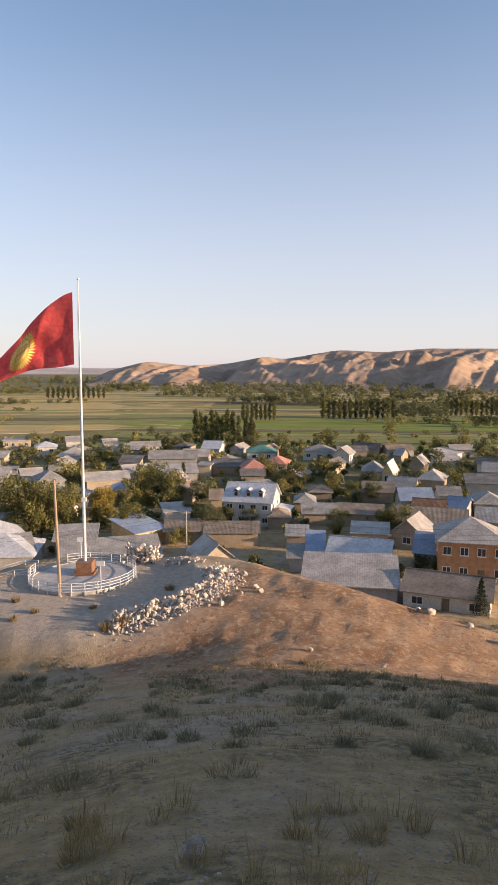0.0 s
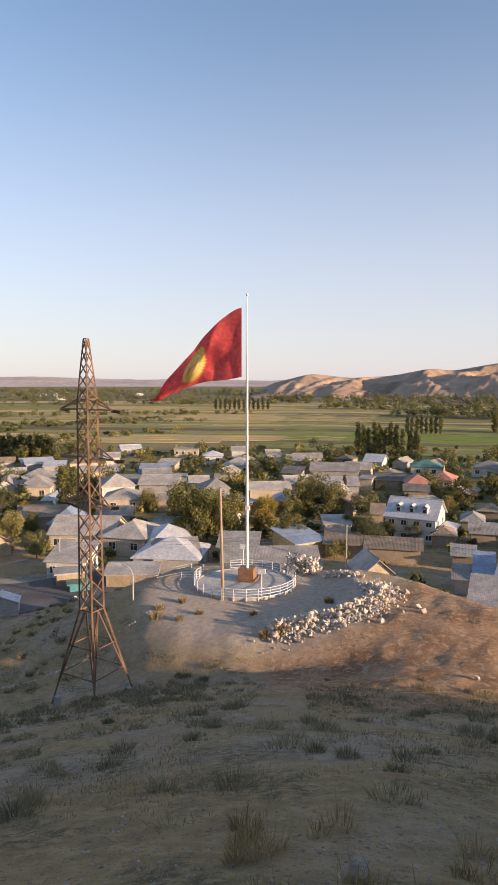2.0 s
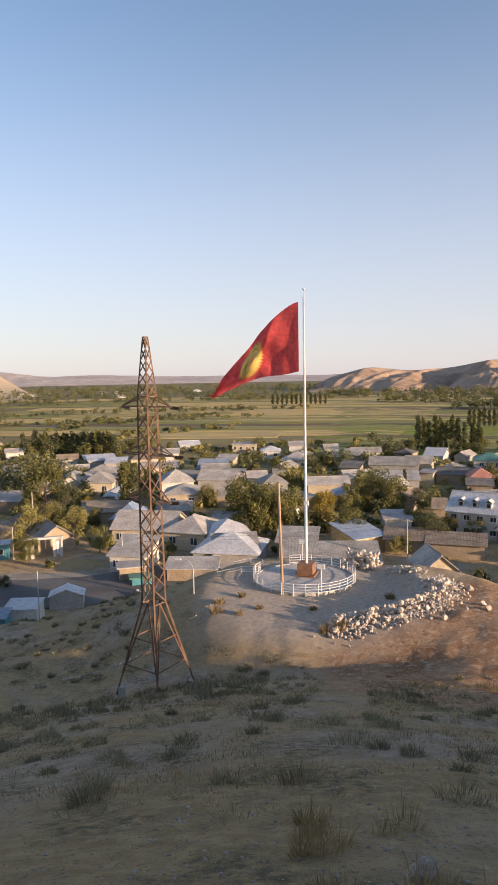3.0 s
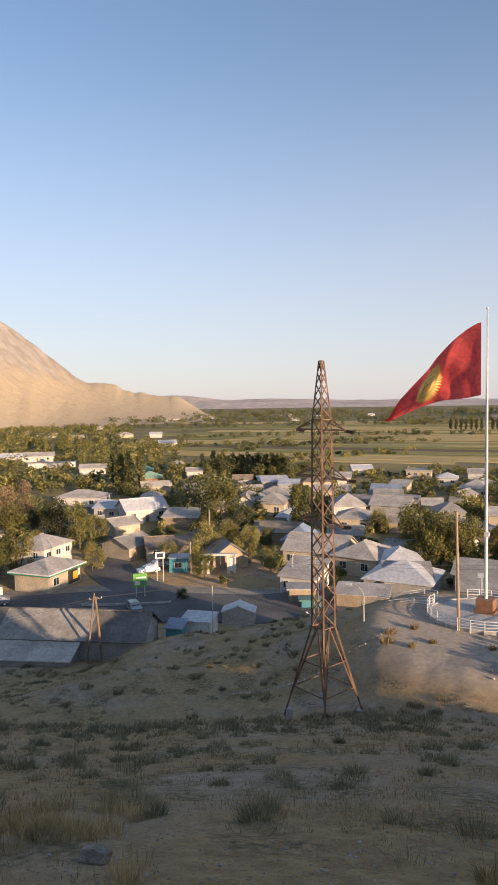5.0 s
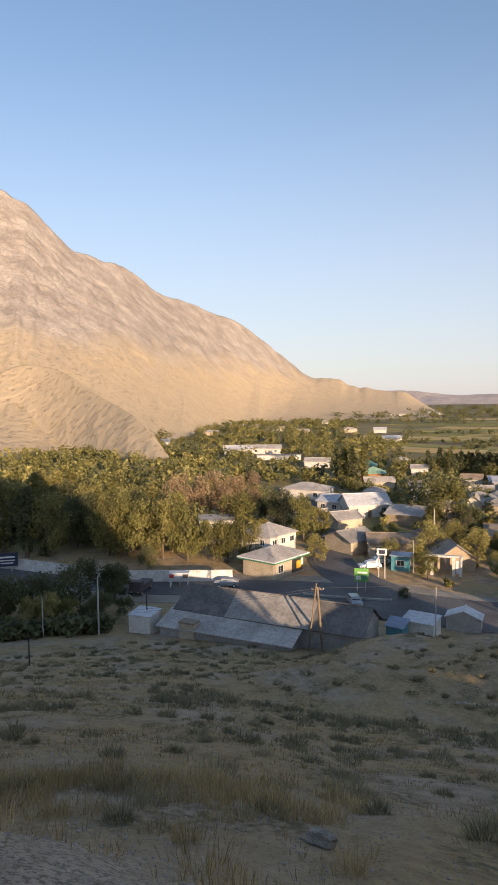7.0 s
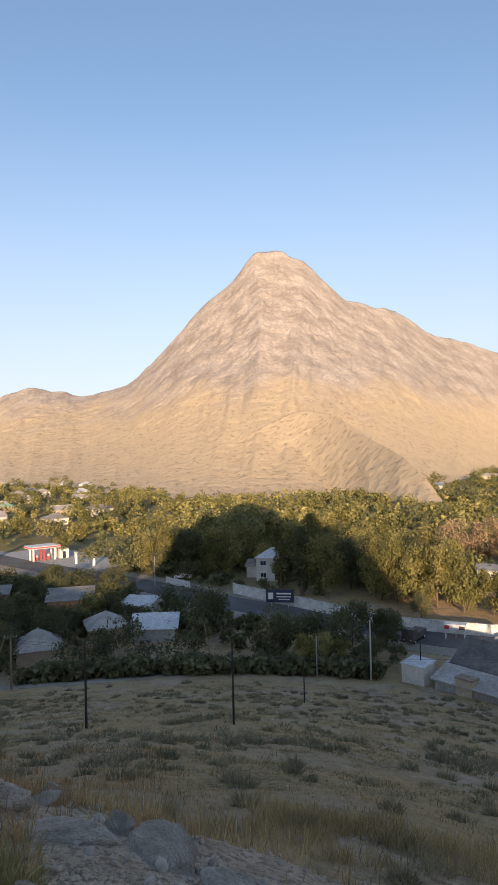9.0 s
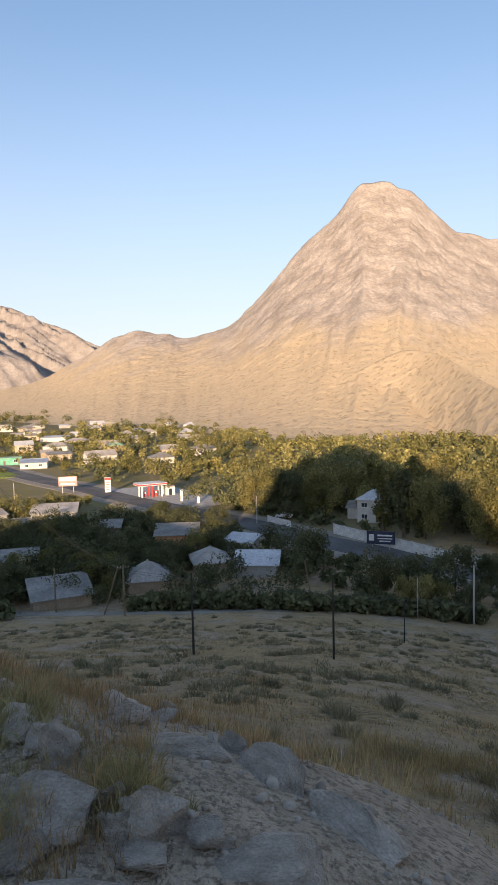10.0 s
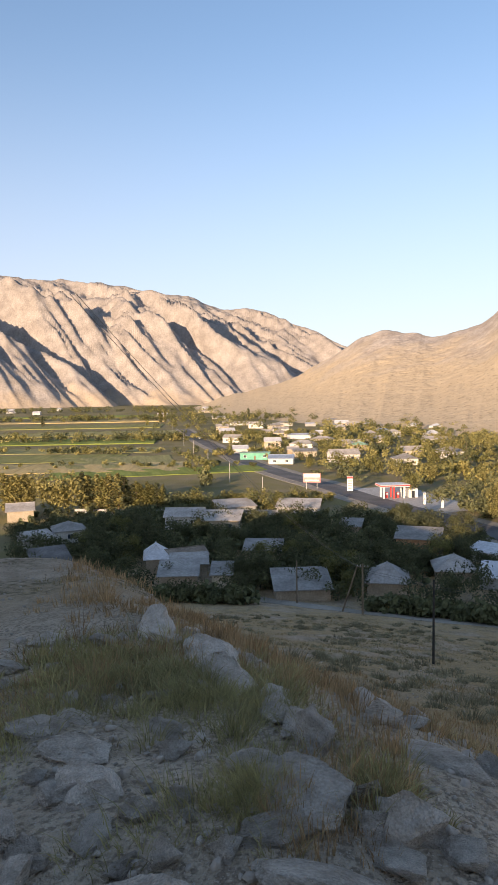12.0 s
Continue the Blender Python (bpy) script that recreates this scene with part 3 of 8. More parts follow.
def leaf_mat(name, a, b):
    m = mat(name, a, b, 0.35, 0.75, island=0.35, spread=0.22, fine=2.0)
    p = m.node_tree.nodes["Principled BSDF"]
    p.inputs["Specular IOR Level"].default_value = 0.15
    cloth(m, 0.3)
    return m


L_GREEN = leaf_mat("leaves_green", (0.16, 0.153, 0.054), (0.24, 0.218, 0.08))
L_DARK = leaf_mat("leaves_dark", (0.098, 0.104, 0.052), (0.16, 0.162, 0.078))
L_OLIVE = leaf_mat("leaves_olive", (0.23, 0.205, 0.076), (0.335, 0.29, 0.112))
L_YELLOW = leaf_mat("leaves_yellowing", (0.25, 0.18, 0.04), (0.33, 0.25, 0.07))
L_TAN = leaf_mat("leaves_dry", (0.29, 0.205, 0.12), (0.40, 0.29, 0.18))
L_SPRUCE = leaf_mat("needles", (0.035, 0.05, 0.03), (0.06, 0.08, 0.045))


def leaf_cloud(rng, centres, radii, count, size, droop=0.0):
    """Many small folded leaf clumps round the given centres."""
    k = rng.integers(0, len(centres), count)
    dirs = rng.normal(size=(count, 3))
    dirs /= np.linalg.norm(dirs, axis=1)[:, None]
    p = centres[k] + dirs * radii[k] * (rng.random(count) ** 0.35)[:, None]
    nrm = dirs + rng.normal(size=(count, 3)) * 0.7 + np.array([0, 0, 0.3])
    nrm /= np.linalg.norm(nrm, axis=1)[:, None]
    u = np.cross(nrm, rng.normal(size=(count, 3)))
    u /= np.linalg.norm(u, axis=1)[:, None]
    v = np.cross(nrm, u)
    s = size * (0.55 + 0.9 * rng.random(count))[:, None]
    a, b, c, d = p - u * s, p - v * s * 0.55 + nrm * s * 0.18, p + u * s, p + v * s * 0.55 + nrm * s * 0.18
    verts = np.stack([a, b, c, d], 1).reshape(-1, 3)
    i = np.arange(count) * 4
    faces = np.concatenate([np.stack([i, i + 1, i + 2], 1), np.stack([i, i + 2, i + 3], 1)], 0)
    return verts, faces


def cloud_mesh(name, verts, faces, material):
    me = bpy.data.meshes.new(name)
    me.vertices.add(len(verts))
    me.vertices.foreach_set("co", np.ascontiguousarray(verts, dtype=np.float32).ravel())
    nv = faces.shape[1]
    me.loops.add(faces.size)
    me.loops.foreach_set("vertex_index", faces.ravel().astype(np.int32))
    me.polygons.add(len(faces))
    me.polygons.foreach_set("loop_start", np.arange(0, faces.size, nv))
    me.update(calc_edges=True)
    me.materials.append(material)
    return me


def crown_spec(kind, rng):
    """Clump centres and radii for a tree about 1 high."""
    if kind == "poplar":
        n = 26
        z = np.linspace(0.12, 0.95, n)
        wd = 0.085 * np.sin(np.clip((z - 0.05) / 0.95, 0, 1) * np.pi) ** 0.55 + 0.012
        a = rng.random(n) * 6.28
        c = np.stack([np.cos(a) * wd * 0.5, np.sin(a) * wd * 0.5, z], 1)
        return c, np.stack([wd * 0.8, wd * 0.8, wd * 0 + 0.07], 1)
    if kind == "spruce":
        n = 34
        z = np.linspace(0.08, 0.97, n)
        wd = 0.24 * (1 - z) + 0.015
        a = np.arange(n) * 2.4
        c = np.stack([np.cos(a) * wd * 0.6, np.sin(a) * wd * 0.6, z], 1)
        return c, np.stack([wd * 0.65, wd * 0.65, wd * 0 + 0.035], 1)
    if kind == "shrub":
        n = 9
        a, r = rng.random(n) * 6.28, 0.45 * rng.random(n) ** 0.5
        c = np.stack([np.cos(a) * r, np.sin(a) * r, 0.25 + 0.4 * rng.random(n)], 1)
        return c, np.stack([0.25 + 0.1 * rng.random(n)] * 2 + [0.22 + 0.1 * rng.random(n)], 1)
    n = 24
    a = rng.random(n) * 6.28
    zz = 0.17 + 0.70 * rng.random(n)
    span = 0.40 * np.sin(np.clip((zz + 0.05) / 1.05, 0, 1) * np.pi) ** 0.6
    r = span * (0.35 + 0.65 * rng.random(n))
    c = np.stack([np.cos(a) * r, np.sin(a) * r, zz], 1)
    rad = 0.09 + 0.09 * rng.random(n)
    return c, np.stack([rad * 1.15, rad * 1.15, rad], 1)


def make_tree(kind, material, label, seed, count, size, name="tree"):
    """One tree 1 m high, to be copied at its true size: trunk with limbs, and crown."""
    rng = np.random.default_rng(seed)
    ob = thing(name, pose(0, 0, -500), label, "tree", "trees of the valley")
    c, r = crown_spec(kind, rng)
    if kind != "shrub":
        bm = bmesh.new()
        top = 0.9 if kind in ("poplar", "spruce") else 0.42
        beam(bm, (0, 0, -0.06), (0, 0, top), 0.022, 7, 0.004 if top > 0.5 else 0.014)
        for i in range(0, len(c), 3 if top < 0.5 else 6):
            base = Vector((0, 0, min(c[i][2] * 0.6, top)))
            beam(bm, base, Vector(c[i]), 0.009, 5, 0.002)
        part("trunk", bm, BARK, ob, "grey-brown trunk and limbs")
    v, f = leaf_cloud(rng, c, r, count, size)
    cr = new("crown", cloud_mesh("crown", v, f, material))
    cr.parent = ob
    return ob


PATTERNS = (("g", "round", L_GREEN, "leafy green broadleaf tree", 11, "tree"), ("g", "round", L_GREEN, "leafy green broadleaf tree", 12, "tree"),
            ("d", "round", L_DARK, "dark green broadleaf tree", 21, "tree"), ("d", "round", L_DARK, "dark green broadleaf tree", 22, "tree"),
            ("o", "round", L_OLIVE, "olive-green tree turning yellow", 31, "tree"), ("o", "round", L_OLIVE, "olive-green tree turning yellow", 32, "tree"),
            ("y", "round", L_YELLOW, "small tree with yellow autumn leaves", 41, "tree"), ("t", "round", L_TAN, "tree with dry tan foliage", 51, "tree"),
            ("p", "poplar", L_GREEN, "tall slender green poplar", 61, "poplar"), ("p", "poplar", L_DARK, "tall slender dark green poplar", 62, "poplar"),
            ("q", "poplar", L_OLIVE, "tall slender yellowing poplar", 63, "poplar"), ("s", "spruce", L_SPRUCE, "dark green spruce beside a shed", 71, "spruce"))
TREES = {}
for key, kind, leaf, label, seed, nm in PATTERNS:
    slim = kind != "round"
    TREES.setdefault(key, []).append(make_tree(kind, leaf, label, seed, 2200 if slim else 4200, 0.017 if slim else 0.021, nm))
    TREES.setdefault(key + "far", []).append(make_tree(kind, leaf, label, seed + 100, 900 if slim else 1100, 0.027 if slim else 0.042, nm))
trng = random.Random(5)
FAR_TREES = {"g": [], "d": [], "o": []}


def tree(kind, x, y, h, wide=1.0, sink=0.0):
    if kind in FAR_TREES and math.hypot(x, y) > 180:
        FAR_TREES[kind].append((x, y, h, 0.85 * h * wide))
        return None
    src = trng.choice(TREES[kind if math.hypot(x, y) < 185 else kind + "far"])
    m = pose(x, y, gz(x, y) - sink, 0, 0, trng.uniform(0, 360)) @ Matrix.Diagonal((h * wide, h * wide, h, 1))
    return copy_thing(src, m)


def drop_sources():
    """The patterns from which the trees were copied are taken away again."""
    for group in TREES.values():
        for src in group:
            for o in list(src.children_recursive) + [src]:
                bpy.data.objects.remove(o)


# ---------------------------------------------------------------- the town, house by house
gabled_villa = house(-0.3, 132.6, -14, 9.9, 9, 5.2, "g", 3.0, R_WHITE, WHITE, "whitewashed house with a white metal gabled roof", 4, base=0.0)
house(33.7, 96.7, -13, 10.0, 10, 6.2, "h", 3.0, R_PALE, BRICK, "orange brick house with a pale weathered slate hipped roof", 4, base=0.0)
house(13.9, 87.8, -9, 12.8, 7, 2.6, "s", 2.2, R_PALE, GREY, "grey rendered shed with a pale weathered slate lean-to roof", 0, base=0.0, name="shed", cat="shed")
house(16.7, 99.1, -18, 9.4, 8, 3.0, "g", 2.2, R_WHITE, WHITE, "whitewashed house with a white metal gabled roof", 2, base=0.0)
house(10.7, 102.9, -6, 2.5, 6, 3.0, "s", 1.8, R_BLUE, GREY, "grey rendered house with a blue-grey metal lean-to roof", 0, base=0.0)
house(25.9, 84.0, -23, 11.0, 8, 2.6, "g", 1.7, R_BROWN, WHITE, "whitewashed house with a weathered brown sheet gabled roof", 3, base=0.0)
house(28.3, 115.4, -29, 5.6, 8, 3.0, "e", 2.2, R_PALE, MUD, "mud-brick house with a pale weathered slate gabled roof", 1, base=0.0)
house(37.3, 134.8, -20, 6.3, 7, 2.8, "g", 1.8, R_RUST, MUD, "mud-brick shed with a rusty brown sheet gabled roof", 0, base=0.0, name="shed", cat="shed")
house(44.0, 138.3, -33, 4.1, 7, 2.8, "g", 1.6, R_BLUE, GREY, "grey rendered shed with a blue-grey metal gabled roof", 0, base=0.0, name="shed", cat="shed")
house(52.6, 141.0, -10, 6.6, 9, 3.0, "h", 2.0, R_GREY, GREY, "grey rendered house with a grey slate hipped roof", 0, base=0.0)
house(34.8, 124.6, -16, 14.0, 6, 2.6, "s", 1.6, R_BROWN, MUD, "mud-brick shed with a weathered brown sheet lean-to roof", 0, base=0.0, name="shed", cat="shed")
house(46.8, 124.8, -21, 5.4, 6, 2.8, "s", 1.4, R_GREY, MUD, "mud-brick shed with a grey slate lean-to roof", 0, base=0.0, name="shed", cat="shed")
house(14.8, 132.8, -2, 7.0, 5, 2.6, "s", 1.0, R_GREY, MUD, "mud-brick shed with a grey slate lean-to roof", 0, base=0.0, name="shed", cat="shed")
house(22.5, 132.4, -13, 9.1, 5, 2.6, "s", 1.0, R_BROWN, MUD, "mud-brick shed with a weathered brown sheet lean-to roof", 0, base=0.0, name="shed", cat="shed")
house(21.9, 116.5, -11, 6.3, 5, 2.6, "s", 0.8, R_PALE, CREAM, "cream plastered shed with a pale weathered slate lean-to roof", 0, base=0.0, name="shed", cat="shed")
house(6.0, 129.6, -3, 4.2, 6, 2.6, "h", 1.2, R_BROWN, MUD, "mud-brick shed with a weathered brown sheet hipped roof", 0, base=0.0, name="shed", cat="shed")
house(8.7, 115.6, -4, 3.6, 4, 2.4, "s", 0.8, R_GREY, MUD, "mud-brick shed with a grey slate lean-to roof", 0, base=0.0, name="shed", cat="shed")
house(7.7, 101.7, -4, 2.6, 4, 2.4, "s", 1.0, R_GREY, GREY, "grey rendered shed with a grey slate lean-to roof", 0, base=0.0, name="shed", cat="shed")
house(28.3, 103.8, -19, 3.0, 5, 2.6, "s", 2.0, R_BLUE, GREY, "grey rendered shed with a blue-grey metal lean-to roof", 0, base=0.0, name="shed", cat="shed")
house(-4.8, 102.0, 21, 5.2, 7, 2.2, "e", 2.2, R_PALE, CREAM, "cream plastered shed with a pale weathered slate gabled roof", 0, base=0.0, name="shed", cat="shed")
house(-17.7, 117.4, 44, 6.6, 8, 2.8, "s", 1.2, R_BLUE, OCHRE, "ochre plastered shed with a blue-grey metal lean-to roof", 0, base=0.0, name="shed", cat="shed")
house(-11.8, 117.9, 4, 6.8, 5, 2.6, "s", 0.9, R_BROWN, MUD, "mud-brick shed with a weathered brown sheet lean-to roof", 0, base=0.0, name="shed", cat="shed")
house(-3.1, 117.1, -0, 9.6, 5, 2.5, "s", 0.8, R_BROWN, MUD, "mud-brick shed with a weathered brown sheet lean-to roof", 0, base=0.0, name="shed", cat="shed")
house(-29.8, 110.6, 9, 6.8, 6, 2.8, "s", 1.2, R_PALE, MUD, "mud-brick shed with a pale weathered slate lean-to roof", 0, base=0.0, name="shed", cat="shed")
house(-21.6, 101.2, 16, 15.6, 6, 2.4, "s", 1.6, R_GREY, GREY, "grey rendered shed with a grey slate lean-to roof", 0, base=0.0, name="shed", cat="shed")
house(-42.0, 110.5, 31, 7.8, 9, 3.0, "h", 2.4, R_WHITE, WHITE, "whitewashed house with a white metal hipped roof", 2, base=0.0)
house(-37.6, 101.6, 26, 7.4, 6, 2.6, "s", 1.8, R_PALE, GREY, "grey rendered shed with a pale weathered slate lean-to roof", 0, base=0.0, name="shed", cat="shed")
house(-7.3, 146.9, 3, 2.5, 6, 2.8, "g", 1.6, R_BROWN, MUD, "mud-brick shed with a weathered brown sheet gabled roof", 0, base=0.0, name="shed", cat="shed")
house(1.9, 191.7, 9, 6.7, 9, 3.0, "h", 2.2, R_PINK, CREAM, "cream plastered house with a pink tiled hipped roof", 2, base=0.0)
house(8.2, 201.1, -12, 6.4, 9, 3.0, "h", 2.0, R_PINK, CREAM, "cream plastered house with a pink tiled hipped roof", 2, base=0.0)
house(4.4, 228.6, -1, 10.0, 9, 3.2, "h", 2.0, R_TEAL, WHITE, "whitewashed house with a dark green metal hipped roof", 2, base=0.0)
house(24.7, 230.5, -10, 11.0, 9, 3.2, "h", 2.0, R_GREY, WHITE, "whitewashed house with a grey slate hipped roof", 3, base=0.0)
house(31.5, 222.9, -23, 5.6, 8, 3.4, "e", 2.0, R_PALE, WHITE, "whitewashed house with a pale weathered slate gabled roof", 1, base=0.0)
house(35.4, 185.5, -11, 5.9, 9, 3.2, "h", 2.4, R_PALE, GREY, "grey rendered house with a pale weathered slate hipped roof", 0, base=0.0)
house(37.8, 178.2, -22, 2.8, 9, 4.2, "e", 2.4, R_WHITE, OCHRE, "ochre plastered house with a white metal gabled roof", 1, base=0.0)
house(50.5, 221.8, -33, 2.5, 7, 3.2, "g", 1.8, R_PALE, MUD, "mud-brick house with a pale weathered slate gabled roof", 0, base=0.0)
house(51.8, 201.8, -26, 4.5, 8, 3.0, "e", 2.2, R_PALE, MUD, "mud-brick house with a pale weathered slate gabled roof", 0, base=0.0)
house(48.1, 172.5, -24, 6.3, 9, 3.0, "h", 2.2, R_PALE, MUD, "mud-brick house with a pale weathered slate hipped roof", 0, base=0.0)
house(38.0, 163.3, -23, 6.7, 8, 2.8, "g", 1.8, R_GREY, MUD, "mud-brick shed with a grey slate gabled roof", 0, base=0.0, name="shed", cat="shed")
house(38.0, 146.1, -3, 7.1, 8, 2.8, "g", 2.0, R_BLUE, GREY, "grey rendered shed with a blue-grey metal gabled roof", 0, base=0.0, name="shed", cat="shed")
house(47.0, 151.6, -9, 5.0, 7, 2.8, "g", 1.4, R_GREY, WHITE, "whitewashed shed with a grey slate gabled roof", 0, base=0.0, name="shed", cat="shed")
house(70.7, 186.3, -21, 7.3, 9, 3.0, "g", 2.0, R_PALE, WHITE, "whitewashed house with a pale weathered slate gabled roof", 2, base=0.0)
house(31.2, 156.7, -11, 7.3, 6, 2.6, "s", 1.4, R_BROWN, MUD, "mud-brick shed with a weathered brown sheet lean-to roof", 0, base=0.0, name="shed", cat="shed")
house(-93.3, 262.8, 14, 10.1, 8, 3.2, "f", 0.2, R_PALE, CREAM, "cream plastered house with a pale weathered slate flat roof", 4, base=0.0)
house(-75.6, 243.7, 17, 7.7, 8, 3.0, "h", 1.8, R_WHITE, WHITE, "whitewashed house with a white metal hipped roof", 2, base=0.0)
house(-58.6, 218.4, 9, 10.3, 9, 3.0, "h", 2.4, R_PALE, WHITE, "whitewashed house with a pale weathered slate hipped roof", 2, base=0.0)
house(-70.6, 265.2, 15, 6.4, 8, 3.0, "g", 1.4, R_PALE, WHITE, "whitewashed house with a pale weathered slate gabled roof", 0, base=0.0)
house(-53.1, 253.5, 24, 5.4, 8, 3.0, "g", 1.6, R_PALE, WHITE, "whitewashed house with a pale weathered slate gabled roof", 0, base=0.0)
house(-41.7, 235.7, -2, 7.5, 8, 3.0, "g", 1.8, R_PALE, CREAM, "cream plastered house with a pale weathered slate gabled roof", 1, base=0.0)
house(-24.8, 213.4, 3, 15.5, 9, 3.0, "g", 2.0, R_GREY, GREY, "grey rendered house with a grey slate gabled roof", 0, base=0.0)
house(-17.9, 219.1, -3, 8.5, 8, 3.0, "g", 1.8, R_PALE, CREAM, "cream plastered house with a pale weathered slate gabled roof", 0, base=0.0)
house(-14.1, 241.4, -13, 6.7, 8, 3.0, "g", 2.2, R_WHITE, WHITE, "whitewashed house with a white metal gabled roof", 0, base=0.0)
house(-13.4, 194.4, -6, 3.7, 8, 3.4, "f", 0.2, R_PALE, CREAM, "cream plastered house with a pale weathered slate flat roof", 0, base=0.0)
house(-20.5, 184.1, 10, 12.0, 7, 2.8, "s", 1.4, R_PALE, GREY, "grey rendered shed with a pale weathered slate lean-to roof", 0, base=0.0, name="shed", cat="shed")
house(-37.2, 172.4, 20, 11.1, 8, 2.8, "g", 1.5, R_PALE, CREAM, "cream plastered shed with a pale weathered slate gabled roof", 0, base=0.0, name="shed", cat="shed")
house(-31.0, 186.0, 29, 8.1, 8, 2.8, "g", 1.6, R_PALE, CREAM, "cream plastered shed with a pale weathered slate gabled roof", 0, base=0.0, name="shed", cat="shed")
house(-51.2, 169.3, 27, 6.7, 9, 3.0, "h", 2.2, R_GREY, GREY, "grey rendered house with a grey slate hipped roof", 0, base=0.0)
house(-65.9, 174.5, 21, 6.4, 9, 3.6, "f", 0.2, R_PALE, OCHRE, "ochre plastered house with a pale weathered slate flat roof", 1, base=0.0)
house(-59.7, 179.6, 23, 5.5, 7, 2.8, "g", 1.4, R_PALE, WHITE, "whitewashed shed with a pale weathered slate gabled roof", 0, base=0.0, name="shed", cat="shed")
house(-5.6, 197.4, -4, 10.3, 8, 2.8, "g", 1.6, R_DARK, MUD, "mud-brick shed with a old dark slate gabled roof", 0, base=0.0, name="shed", cat="shed")
house(-30.5, 157.8, 11, 5.2, 7, 2.8, "h", 1.6, R_BLUE, GREY, "grey rendered shed with a blue-grey metal hipped roof", 0, base=0.0, name="shed", cat="shed")
house(-19.1, 170.9, -6, 3.5, 7, 2.8, "e", 1.6, R_PALE, WHITE, "whitewashed shed with a pale weathered slate gabled roof", 0, base=0.0, name="shed", cat="shed")
house(-14.8, 135.5, 16, 5.3, 5, 2.4, "s", 0.8, R_PALE, WHITE, "whitewashed shed with a pale weathered slate lean-to roof", 0, base=0.0, name="shed", cat="shed")
house(17.3, 156.5, -6, 5.4, 7, 2.6, "h", 1.2, R_BROWN, MUD, "mud-brick shed with a weathered brown sheet hipped roof", 0, base=0.0, name="shed", cat="shed")
house(12.5, 144.3, -5, 4.3, 7, 2.6, "h", 1.4, R_GREY, MUD, "mud-brick shed with a grey slate hipped roof", 0, base=0.0, name="shed", cat="shed")
house(1.1, 181.7, -0, 6.4, 6, 2.6, "g", 1.2, R_DARK, MUD, "mud-brick shed with a old dark slate gabled roof", 0, base=0.0, name="shed", cat="shed")
house(-108.7, 158.3, 24, 4.8, 8, 3.2, "e", 1.8, R_PALE, WHITE, "whitewashed house with a pale weathered slate gabled roof", 1, base=0.0)
house(-99.5, 157.1, 18, 8.8, 10, 3.4, "h", 2.6, R_PALE, CREAM, "cream plastered house with a pale weathered slate hipped roof", 2, base=0.0)
house(-120.0, 179.8, 34, 6.1, 8, 3.0, "g", 1.4, R_PALE, WHITE, "whitewashed house with a pale weathered slate gabled roof", 0, base=0.0)
house(-129.4, 205.1, 38, 5.5, 8, 2.8, "s", 1.2, R_WHITE, GREY, "grey rendered shed with a white metal lean-to roof", 0, base=0.0, name="shed", cat="shed")
house(-119.2, 201.0, 25, 6.9, 8, 2.8, "s", 1.0, R_WHITE, GREY, "grey rendered shed with a white metal lean-to roof", 0, base=0.0, name="shed", cat="shed")
house(-98.2, 167.3, 30, 3.3, 7, 2.8, "g", 1.2, R_GREY, GREY, "grey rendered shed with a grey slate gabled roof", 0, base=0.0, name="shed", cat="shed")
house(-68.4, 146.5, 19, 9.2, 10, 3.4, "h", 2.0, R_PALE, CREAM, "cream plastered house with a pale weathered slate hipped roof", 2, base=0.0)
house(-77.7, 163.9, 33, 8.9, 10, 3.4, "h", 3.0, R_PALE, WHITE, "whitewashed house with a pale weathered slate hipped roof", 1, base=0.0)
house(-69.2, 171.1, 8, 10.7, 9, 3.2, "g", 2.0, R_PALE, GREY, "grey rendered house with a pale weathered slate gabled roof", 0, base=0.0)
house(-79.8, 193.6, 12, 9.1, 9, 3.0, "g", 2.4, R_BLUE, GREY, "grey rendered house with a blue-grey metal gabled roof", 0, base=0.0)
house(-68.4, 181.9, 15, 6.5, 8, 3.6, "f", 0.2, R_PALE, OCHRE, "ochre plastered house with a pale weathered slate flat roof", 0, base=0.0)
house(-77.2, 190.4, 22, 8.5, 8, 2.8, "g", 1.6, R_GREY, MUD, "mud-brick shed with a grey slate gabled roof", 0, base=0.0, name="shed", cat="shed")
house(-54.1, 93.9, 8, 6.2, 7, 3.0, "s", 1.6, R_PALE, WHITE, "whitewashed house with a pale weathered slate lean-to roof", 3, base=0.0)
house(-60.2, 110.3, 9, 12.0, 10, 3.4, "g", 2.4, R_PALE, CREAM, "cream plastered house with a pale weathered slate gabled roof", 4, base=0.0)
house(-51.3, 109.7, -1, 8.7, 10, 3.4, "h", 2.4, R_PALE, CREAM, "cream plastered house with a pale weathered slate hipped roof", 2, base=0.0)
house(-39.4, 100.4, 7, 10.9, 10, 2.8, "h", 2.4, R_WHITE, GREY, "grey rendered shed with a white metal hipped roof", 0, base=0.0, name="shed", cat="shed")
house(-68.4, 118.4, 14, 6.1, 9, 3.2, "h", 2.6, R_BLUE, GREY, "grey rendered house with a blue-grey metal hipped roof", 0, base=0.0)
house(-46.1, 119.3, 11, 7.2, 7, 2.8, "s", 1.2, R_GREY, MUD, "mud-brick shed with a grey slate lean-to roof", 0, base=0.0, name="shed", cat="shed")
house(-98.4, 193.8, 27, 12.4, 8, 2.8, "g", 1.4, R_PALE, CREAM, "cream plastered shed with a pale weathered slate gabled roof", 0, base=0.0, name="shed", cat="shed")
